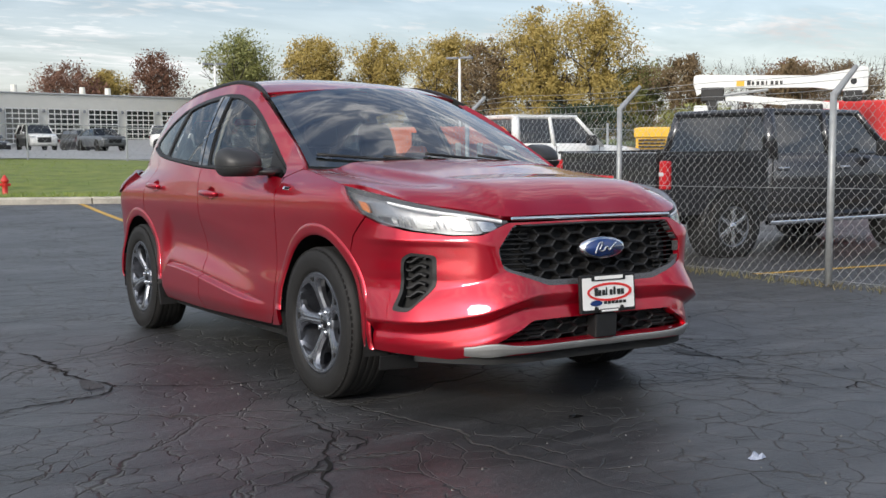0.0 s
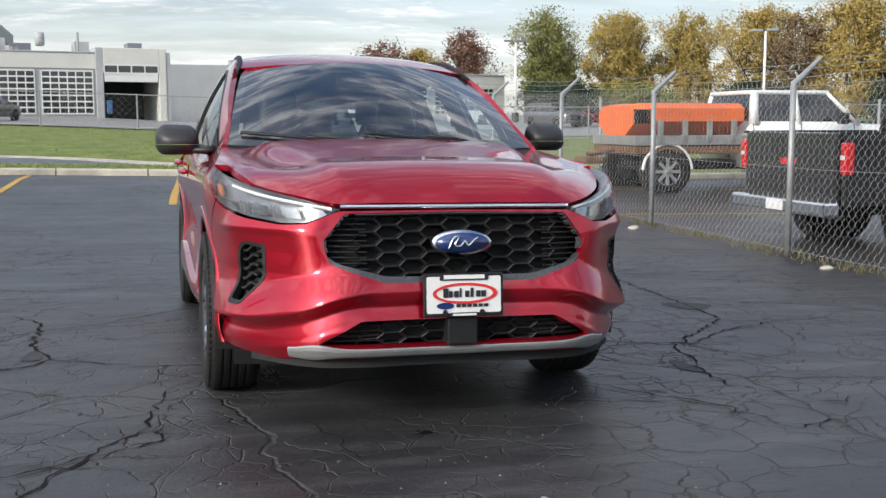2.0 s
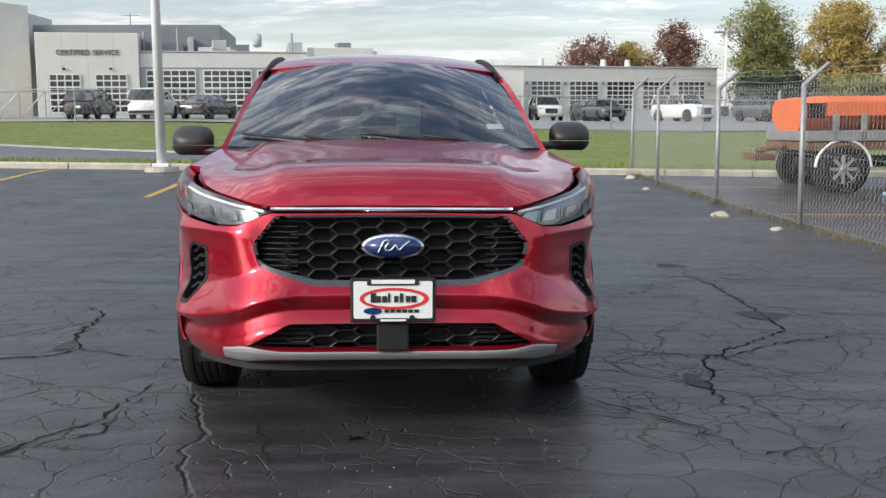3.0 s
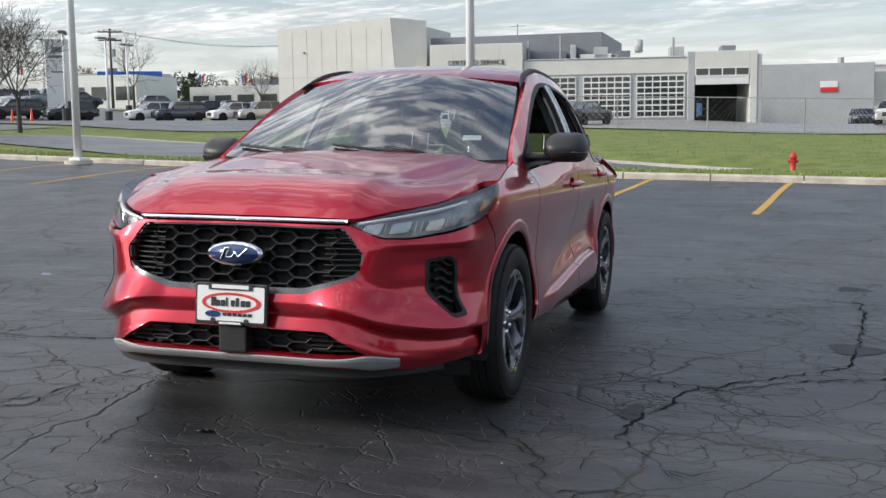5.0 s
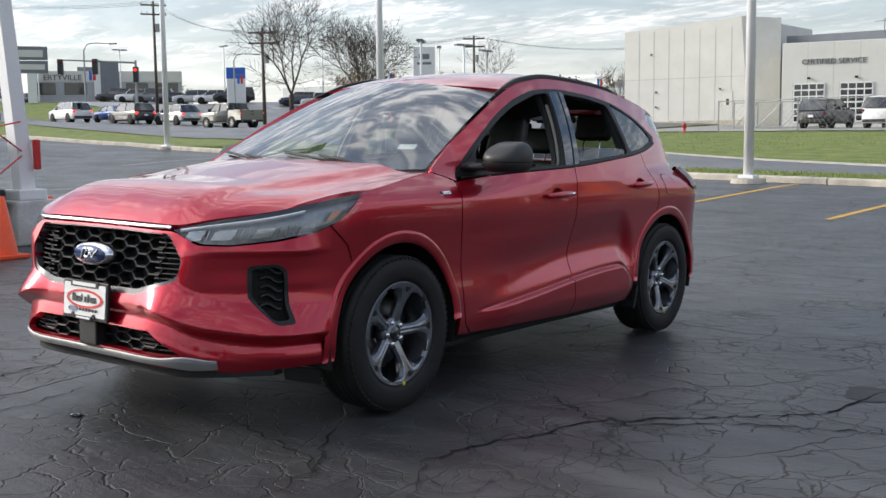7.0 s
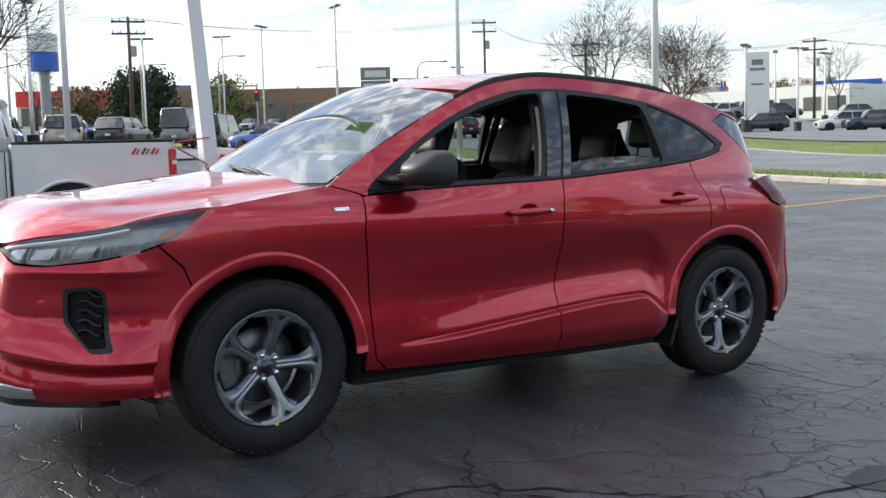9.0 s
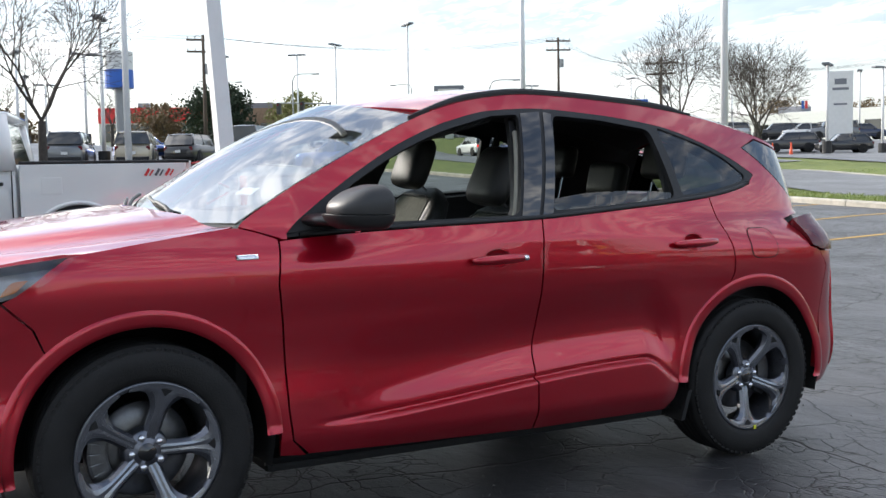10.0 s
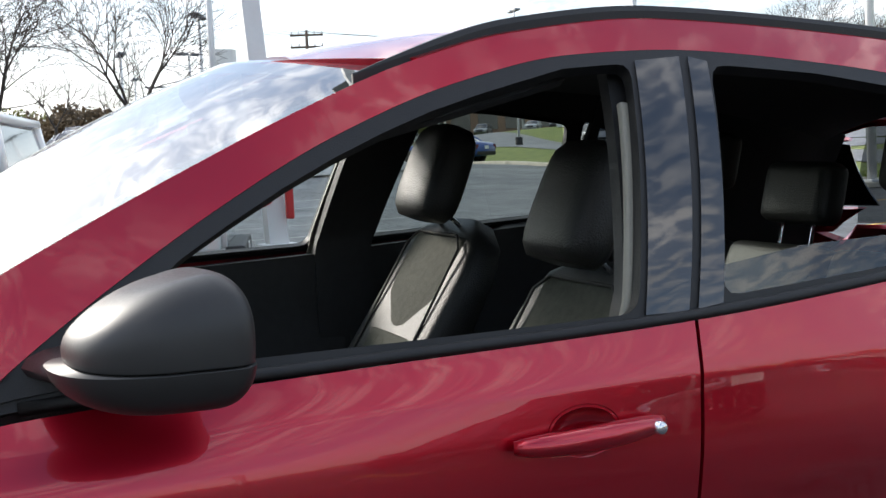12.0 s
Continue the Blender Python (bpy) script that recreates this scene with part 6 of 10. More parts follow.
for x, bm in pieces:
    if KERB_OB is None:
        KERB_OB = tagged(part("kerb", bm, CONCRETE, None), "weathered pale concrete kerb edging the lot", "kerb", kind="structure")
    else:
        part("kerb_stone", bm, CONCRETE, KERB_OB)

# access road behind the strip of grass, its far kerb, and the road on the rise
def band(name, off0, off1, xs, mat, label, category, lift, n=4):
    return sheet(name, xs, lambda x: (KERB(x) + off0(x), KERB(x) + off1(x), n), mat, label, category, lift)


road_near = lambda x: float(np.interp(x, [-40, -27, -12, 2], [11.0, 8.5, 3.4, 3.0]))
road_far = lambda x: float(np.interp(x, [-40, -27, -11, -4, 2], [17.5, 14.0, 10.4, 9.2, 8.6]))
band("road", road_near, road_far, np.linspace(-42, 2.0, 45), ROAD_ASPHALT, "grey asphalt access road beyond the grass strip", "road", 0.045, 10)
band("far_kerb", road_far, lambda x: road_far(x) + 0.45, np.linspace(-27, 2.0, 24), CONCRETE, "pale concrete kerb and gutter of the access road", "kerb", 0.05, 3)
sheet("dealer_yard", np.linspace(-26, 60, 44), lambda x: (52 - 0.10 * (x + 14) + (8 if x > 2 else 0) * float(ease(2, 10, x)) * 0.3, 98 + 0.2 * x, 24), PALE_ASPHALT, "worn pale asphalt yard of the service building", "yard", 0.05)
sheet("dealer_lot", np.linspace(-92, -27, 34), lambda x: (47 + 0.30 * (-27 - x) * 0.45, 74 + 0.35 * (-27 - x), 12), ROAD_ASPHALT, "asphalt display lot with rows of cars", "parking lot", 0.06)
sheet("main_road", np.linspace(-150, -38, 57), lambda x: (31.0 + 0.17 * (-40 - x), 47.8 + 0.165 * (-44.9 - x), 12), ROAD_ASPHALT, "grey asphalt main road with traffic", "road", 0.04)
sheet("far_lot", np.linspace(-170, -62, 28), lambda x: (66 + 0.02 * (-62 - x), 100, 10), PALE_ASPHALT, "asphalt display lot on the rise", "parking lot", 0.05)
sheet("side_lot", np.linspace(-135, -33, 40), lambda x: (-14, 16, 16), ROAD_ASPHALT, "asphalt lot with rows of parked cars", "parking lot", 0.06)

# parking lines
def line(x0, y0, x1, y1, w, mat, label, group, lift=0.006):
    bm = bmesh.new()
    n = 10
    dx, dy = x1 - x0, y1 - y0
    ll = math.hypot(dx, dy)
    nx, ny = -dy / ll * w / 2, dx / ll * w / 2
    a, b = [], []
    for t in np.linspace(0, 1, n):
        x, y = x0 + dx * t, y0 + dy * t
        wob = 0.012 * math.sin(7 * t + x0)
        a.append(bm.verts.new((x + nx + wob, y + ny, gz(x + nx, y + ny) + lift)))
        b.append(bm.verts.new((x - nx + wob, y - ny, gz(x - nx, y - ny) + lift)))
    for i in range(n - 1):
        bm.faces.new((b[i], b[i + 1], a[i + 1], a[i]) if True else None)
    bmesh.ops.recalc_face_normals(bm, faces=bm.faces)
    ob = part("parking_line", bm, mat, None)
    return tagged(ob, label, "road marking", group, "structure")


for k, x in enumerate((2.33, -0.38, -3.30, -6.7, -9.6, -12.5, -15.4, -18.4, -21.4)):
    tilt = 0.09 - 0.035 * k
    yk = KERB(x) - 0.15
    line(x, yk, x - tilt * 6.2, yk - 6.2, 0.115, YELLOW_LINE if k < 7 else WHITE_LINE, "yellow painted parking line on asphalt" if k < 7 else "worn pale parking line on asphalt", "parking lines")
for k in range(7):
    x = -9.5 - 2.9 * k
    line(x, 7.6 + 0.35 * k, x - 0.4, 2.4 + 0.35 * k, 0.10, WHITE_LINE, "worn pale parking line on asphalt", "parking lines")
for y0 in (1.65, 8.2, 12.6):
    line(5.4, y0, 12.5, y0 - 0.3, 0.11, YELLOW_LINE, "faded yellow parking line behind the fence", "parking lines")
line(-8.6, -2.8, -2.5, -3.6, 0.11, YELLOW_LINE, "yellow painted parking line on asphalt", "parking lines")

# long open cracks and sunken patches in the seal
CRACK = material("open_crack", (0.010, 0.010, 0.010), 0.95, second=(0.028, 0.027, 0.026), scale=9, spec=0.05)
SUNKEN = material("worn_patch", (0.024, 0.024, 0.026), 0.62, second=(0.060, 0.059, 0.058), scale=9, bump=0.7, bump_scale=60, spec=0.3)


def crack(points, width, seed, group="cracks in the asphalt"):
    """A jagged ribbon that wanders between a few turning points, with short side branches."""
    rnd = random.Random(seed)
    bm = bmesh.new()

    def ribbon(pts, w0, w1):
        last = None
        n = len(pts)
        for i, (x, y) in enumerate(pts):
            t = i / (n - 1)
            a, c = pts[max(0, i - 1)], pts[min(n - 1, i + 1)]
            d = Vector((c[0] - a[0], c[1] - a[1])).normalized()
            w = (w0 + (w1 - w0) * t) * rnd.uniform(0.25, 1.6) * min(1.0, 6 * t + 0.1, 6 * (1 - t) + 0.1)
            pair = [bm.verts.new((x - d.y * q, y + d.x * q, gz(x, y) + 0.0035)) for q in (w, -w * rnd.uniform(0.4, 1.0))]
            if last:
                bm.faces.new((last[1], pair[1], pair[0], last[0]))
            last = pair

    def wander(points, step):
        out = []
        for (x0, y0), (x1, y1) in zip(points, points[1:]):
            ll = math.hypot(x1 - x0, y1 - y0)
            n = max(2, int(ll / step))
            for i in range(n):
                t = i / n
                out.append((x0 + (x1 - x0) * t + rnd.gauss(0, step * 0.30), y0 + (y1 - y0) * t + rnd.gauss(0, step * 0.30)))
        return out + [points[-1]]
    main = wander(points, 0.045)
    ribbon(main, width, width)
    for k in range(max(1, len(main) // 9)):
        i = rnd.randrange(2, len(main) - 2)
        a = rnd.uniform(0, 6.28)
        ll = rnd.uniform(0.12, 0.45)
        p = main[i]
        ribbon(wander([p, (p[0] + ll * 0.5 * math.cos(a), p[1] + ll * 0.5 * math.sin(a)), (p[0] + ll * math.cos(a + 0.7), p[1] + ll * math.sin(a + 0.7))], 0.035), width * 0.5, width * 0.2)
    bmesh.ops.recalc_face_normals(bm, faces=bm.faces)
    return tagged(part("crack", bm, CRACK, None), "jagged open crack in the sealed asphalt", "crack", group, "structure")


crack([(-1.60, -2.86), (-1.34, -2.32), (-1.18, -2.05), (-1.15, -1.80), (-1.07, -1.43), (-0.97, -1.19)], 0.007, 1)
crack([(0.83, -1.70), (1.04, -1.99), (1.23, -2.25), (1.29, -2.61), (1.73, -2.52)], 0.006, 2)
crack([(2.66, 3.19), (2.66, 2.05), (2.57, 0.95), (2.44, -0.12), (1.66, -0.93), (1.44, -1.84), (1.75, -2.4)], 0.008, 3)
crack([(-2.00, 0.99), (-1.76, 0.60), (-1.75, -0.13), (-1.62, -0.55), (-1.78, -0.73), (-2.11, -0.82), (-3.0, -0.80)], 0.008, 4)
crack([(-1.62, -0.55), (-1.18, -0.83), (-0.6, -0.9)], 0.006, 5)
crack([(1.05, -0.40), (1.27, -0.66), (1.72, -0.95), (2.19, -0.57), (2.62, -0.35), (3.4, -0.2)], 0.005, 6)
crack([(-1.9, -2.7), (-1.11, -2.23), (-1.10, -1.81), (-0.99, -1.47)], 0.005, 7)
crack([(-0.45, -2.67), (-0.47, -2.35), (-0.59, -1.94)], 0.004, 8)
crack([(0.33, -1.92), (0.70, -2.02), (1.06, -2.13), (1.27, -2.31)], 0.005, 9)
crack([(1.75, 3.4), (2.0, 2.6), (3.0, 2.2), (4.2, 2.35)], 0.006, 10)
crack([(-2.6, 2.4), (-1.9, 2.1), (-1.3, 2.3)], 0.007, 11)


def worn_patch(x, y, rx_, ry_, seed):
    rnd = random.Random(seed)
    bm = bmesh.new()
    ring_ = []
    for k in range(40):
        a = 2 * math.pi * k / 40
        q = 1 + 0.13 * math.sin(3 * a + seed) + rnd.gauss(0, 0.06)
        px, py = x + rx_ * q * math.cos(a), y + ry_ * q * math.sin(a)
        ring_.append(bm.verts.new((px, py, gz(px, py) + 0.003)))
    bm.faces.new(ring_)
    return tagged(part("worn_patch", bm, SUNKEN, None), "rough worn patch in the sealed asphalt", "asphalt patch", "worn patches", "structure")


worn_patch(2.50, 0.42, 0.15, 0.17, 1)
worn_patch(2.66, 3.05, 0.13, 0.18, 2)
worn_patch(-1.72, -0.45, 0.05, 0.14, 3)
worn_patch(1.46, -1.45, 0.05, 0.16, 4)

# fringe of longer grass blades near the kerb: nobody could count them
rnd = random.Random(4)
verts, faces = [], []
for i in range(26000):
    x = rnd.uniform(-26, 9)
    t = 0.2 + (rnd.random() ** 1.6) * 2.6 if i < 12000 else 9.6 + (rnd.random() ** 1.3) * 26
    y = KERB(x) + t
    z = gz(x, y) + (0.13 if t < 2.4 else 0.0)
    h = rnd.uniform(0.03, 0.075) if i < 12000 else rnd.uniform(0.03, 0.06)
    a = rnd.uniform(0, 6.28)
    w = 0.010 if i < 12000 else 0.014
    k = len(verts)
    verts += [(x - w * math.cos(a), y - w * math.sin(a), z), (x + w * math.cos(a), y + w * math.sin(a), z), (x + rnd.uniform(-0.03, 0.03), y + rnd.uniform(-0.03, 0.03), z + h)]
    faces.append((k, k + 1, k + 2))
tagged(mesh_object("grass", verts, faces, GRASS_BLADE, smooth=False), "short green grass blades on the lawn", "grass", kind="stuff")
# weeds and litter along the fence foot
verts, faces = [], []
for i in range(3400):
    y = rnd.uniform(-1.5, 17.2)
    if rnd.random() > 0.45 + 0.5 * math.sin(y * 2.1) ** 2:
        continue
    x = 5.05 + rnd.gauss(0, 0.10)
    z = gz(x, y)
    a, h = rnd.uniform(0, 6.28), rnd.uniform(0.02, 0.10)
    k = len(verts)
    verts += [(x - 0.006 * math.cos(a), y - 0.006 * math.sin(a), z), (x + 0.006 * math.cos(a), y + 0.006 * math.sin(a), z), (x + rnd.uniform(-0.05, 0.05), y + rnd.uniform(-0.05, 0.05), z + h)]
    faces.append((k, k + 1, k + 2))
DRY = material("dry_weeds", (0.17, 0.135, 0.07), 0.8, second=(0.11, 0.11, 0.045), scale=3)
tagged(mesh_object("weeds", verts, faces, DRY, smooth=False), "dry yellow weeds along the fence foot", "weeds", kind="stuff")

# ---- vehicles ----
DARK_GLASS = material("dark_car_glass", (0.012, 0.014, 0.016), 0.05, coat=1.0)
PAINTS = {"white": car_paint("white_car_paint", (0.74, 0.74, 0.72), 0.0), "black": car_paint("black_car_paint", (0.012, 0.012, 0.014), 0.2), "grey": car_paint("grey_car_paint", (0.16, 0.17, 0.18), 0.5),
          "silver": car_paint("silver_car_paint", (0.42, 0.43, 0.43), 0.6), "blue": car_paint("blue_car_paint", (0.015, 0.07, 0.30), 0.4), "dark_red": car_paint("dark_red_car_paint", (0.22, 0.012, 0.016), 0.4),
          "beige": car_paint("beige_car_paint", (0.42, 0.37, 0.28), 0.4), "olive": car_paint("grey_green_car_paint", (0.15, 0.155, 0.13), 0.5), "navy": car_paint("navy_car_paint", (0.015, 0.025, 0.06), 0.4)}
LAMP_CLEAR = material("clear_lamp", (0.75, 0.76, 0.78), 0.1, 0.3, coat=1.0)
BRAKE_LIT = glow("lit_brake_lamp", (0.9, 0.03, 0.02), 1.2)


def road_wheel(parent, x, y, r, w, chrome=False, spokes=6):
    wh = empty("wheel")
    wh.parent = parent
    wh.matrix_local = Matrix.Translation((x, y, r)) @ Matrix.Rotation(0 if x > 0 else math.pi, 4, "Z")
    v, f = lathe([(r * 0.63, w * 0.42), (r * 0.70, w * 0.5), (r * 0.92, w * 0.5), (r, w * 0.38), (r, -w * 0.38), (r * 0.92, -w * 0.5), (r * 0.6, -w * 0.5)], 28)
    mesh_object("tyre", v, f, RUBBER, wh)
    mat = RIM_BRIGHT if chrome else SILVER
    v, f = lathe([(r * 0.64, w * 0.42), (r * 0.60, w * 0.44), (r * 0.55, w * 0.30), (r * 0.54, -w * 0.1), (0, -w * 0.1)], 28)
    mesh_object("rim", v, f, RIM_GREY, wh)
    for k in range(spokes):
        b = bmesh.new()
        box(b, w * 0.26, w * 0.42, -r * 0.07, r * 0.07, r * 0.08, r * 0.60, 0.006, Matrix.Rotation(2 * math.pi * k / spokes, 4, "X"), 1)
        part("spoke", b, mat, wh)
    v, f = lathe([(0, w * 0.45), (r * 0.14, w * 0.45), (r * 0.17, w * 0.3)], 14)
    mesh_object("hub", v, f, mat, wh)
    return wh


def loft(sections):
    """Closed skin through rings of equal length."""
    verts, faces = [], []
    n = len(sections[0])
    for s in sections:
        verts += list(s)
    for i in range(len(sections) - 1):
        for k in range(n):
            l = (k + 1) % n
            faces.append((i * n + k, i * n + l, (i + 1) * n + l, (i + 1) * n + k))
    faces.append(tuple(range(n))[::-1])
    faces.append(tuple((len(sections) - 1) * n + k for k in range(n)))
    return verts, faces


def ring(y, half, z0, z1, tuck=0.06, crown=0.03):
    """Cross-section of a car body: rounded sides, slight crown."""
    h = z1 - z0
    pts = [(-half + tuck, z0), (-half, z0 + h * 0.18), (-half, z0 + h * 0.62), (-half + tuck * 0.5, z0 + h * 0.9), (-half + tuck * 1.6, z1), (0, z1 + crown),
           (half - tuck * 1.6, z1), (half - tuck * 0.5, z0 + h * 0.9), (half, z0 + h * 0.62), (half, z0 + h * 0.18), (half - tuck, z0)]
    return [(x, y, z) for x, z in pts]


KINDS = {
    # length, half width, belt, roof, bonnet height, wheel radius, wheelbase, cabin: front base, front top, rear top, rear base (shares of length)
    "suv": (4.75, 0.93, 1.08, 1.72, 1.06, 0.37, 2.8, (0.27, 0.40, 0.90, 0.985)),
    "crossover": (4.5, 0.91, 1.02, 1.63, 1.00, 0.35, 2.7, (0.26, 0.41, 0.86, 0.975)),
    "sedan": (4.85, 0.92, 0.96, 1.45, 0.95, 0.34, 2.85, (0.29, 0.43, 0.70, 0.86)),
    "boxy": (4.8, 0.96, 1.18, 1.84, 1.16, 0.40, 2.95, (0.27, 0.34, 0.95, 0.99)),
    "van": (5.6, 1.00, 1.30, 2.55, 1.15, 0.37, 3.6, (0.10, 0.24, 0.985, 0.998)),
}
_cars = {}


def parked_car(kind, paint, x, y, turn, label, group, lit=False):
    """A parked or waiting car: body, cabin glass, roof, pillars, lamps, plates, wheels. turn: degrees its nose turns from -y."""
    place = Matrix.Translation((x, y, gz(x, y) + 0.06)) @ Matrix.Rotation(radians(turn), 4, "Z")
    key = (kind, paint, lit)
    cat = "van" if kind == "van" else "car"
    if key in _cars:
        ob = copy_thing(_cars[key], place)
        return tagged(ob, label, cat, group)
    L, hw, belt, top, hood_z, wr, wb, (a0, a1, a2, a3) = KINDS[kind]
    car = empty("parked_car", place, label, cat, group)
    y0 = -L / 2
    Y = lambda s: y0 + s * L
    secs = [ring(Y(0.0), hw * 0.80, 0.40, hood_z - 0.30), ring(Y(0.02), hw * 0.90, 0.28, hood_z - 0.14), ring(Y(0.07), hw * 0.965, 0.24, hood_z - 0.06), ring(Y(0.16), hw, 0.24, hood_z - 0.01), ring(Y(a0), hw, 0.24, belt),
            ring(Y(0.5), hw, 0.24, belt + 0.01), ring(Y(min(a3, 0.86)), hw, 0.24, belt + 0.03), ring(Y(0.93), hw * 0.97, 0.26, belt), ring(Y(0.985), hw * 0.92, 0.30, belt - 0.06), ring(Y(1.0), hw * 0.84, 0.42, belt - 0.25)]
    mesh_object("body", *flip(loft(secs)), PAINTS[paint], car)
    hb, ht = hw - 0.07, hw * 0.74
    zt = top - 0.04

    def level(half, ya, yb, za, zb):
        bow = 0.10 if kind != "van" else 0.04
        front = [(half * q, ya - bow * (1 - q * q), za) for q in (-1, -0.5, 0, 0.5, 1)]
        return front + [(half * q, yb + bow * 0.8 * (1 - q * q), zb) for q in (1, 0.5, 0, -0.5, -1)]
    hm, zm = hb * 0.45 + ht * 0.55 + 0.03, (belt + zt) / 2
    mesh_object("window_glass", *loft([level(hb, Y(a0), Y(a3), belt - 0.03, belt - 0.02), level(hm, Y(a0 * 0.48 + a1 * 0.52), Y(a3 * 0.45 + a2 * 0.55), zm, zm), level(ht, Y(a1), Y(a2), zt, zt - 0.03)]), DARK_GLASS, car, smooth=False)

    def crown(yy, half, z, arch_):
        return [(half * q, yy, z + arch_ * (1 - q * q)) for q in (-1, -0.8, -0.4, 0, 0.4, 0.8, 1)] + [(half * q, yy, z - 0.035) for q in (0.9, -0.9)]
    mid_y = Y((a1 + a2) / 2)
    mesh_object("roof", *flip(loft([crown(Y(a1) - 0.09, ht * 0.90, zt - 0.035, 0.015), crown(Y(a1) + 0.10, ht + 0.02, zt + 0.005, 0.035), crown(mid_y, ht + 0.03, zt + 0.015, 0.045),
                                    crown(Y(a2) - 0.15, ht + 0.015, zt - 0.005, 0.035), crown(Y(a2) + 0.09, ht * 0.92, zt - 0.06, 0.02)])), PAINTS[paint], car)
    for sg in (1, -1):
        for (ya, za, xa), (yb, zb, xb), w in (((Y(a0), belt, hb), (Y(a1), zt, ht), 0.035), ((Y((a1 + a2) / 2 - 0.02), belt, hb), (Y((a1 + a2) / 2 - 0.03), zt, ht), 0.035), ((Y(a3) - 0.12, belt, hb), (Y(a2) - 0.06, zt, ht), 0.07)):
            b = bmesh.new()
            rod(b, (sg * (xa + 0.005), ya, za), (sg * (xb + 0.008), yb, zb), w, w * 0.85, 6)
            part("pillar", b, PAINTS[paint], car, smooth=True)
        b = bmesh.new()
        box(b, sg * hw * 0.74 - 0.16, sg * hw * 0.74 + 0.16, y0 + 0.02, y0 + 0.22, hood_z - 0.30, hood_z - 0.17, 0.03)
        part("headlamp", b, LAMP_CLEAR, car)
        b = bmesh.new()
        box(b, sg * hw * 0.82 - 0.10, sg * hw * 0.82 + 0.10, -y0 - 0.16, -y0 - 0.005, belt - 0.34, belt - 0.12, 0.03)
        part("tail_lamp", b, BRAKE_LIT if lit else TAIL_RED, car)
        b = bmesh.new()
        box(b, sg * (hw + 0.06) - 0.07, sg * (hw + 0.06) + 0.07, Y(a0) + 0.20, Y(a0) + 0.30, belt, belt + 0.12, 0.03)
        part("door_mirror", b, PAINTS[paint], car)
        for yy in (-wb / 2 - 0.02, wb / 2 - 0.02):
            v, f = lathe([(0, 0.0), (wr + 0.055, 0.0), (wr + 0.055, -0.2)], 24)
            mesh_object("wheel_arch", [(sg * (hw + 0.006 + a), yy + c, wr + d) for a, c, d in v], f, DARK_VOID, car)
            road_wheel(car, sg * (hw - 0.10), yy, wr, 0.23)
    b = bmesh.new()
    box(b, -hw * 0.48, hw * 0.48, y0 - 0.01, y0 + 0.12, 0.46, hood_z - 0.24, 0.03)
    part("grille", b, BLACK_PLASTIC, car)
    b = bmesh.new()
    box(b, -hw * 0.86, hw * 0.86, -y0 - 0.10, -y0 + 0.01, 0.33, 0.50, 0.03)
    part("rear_bumper", b, BLACK_PLASTIC, car)
    b = bmesh.new()
    box(b, -0.16, 0.16, -y0 - 0.02, -y0 + 0.016, 0.62, 0.77, 0.004)
    part("number_plate", b, PLATE_WHITE, car)
    _cars[key] = car
    return car


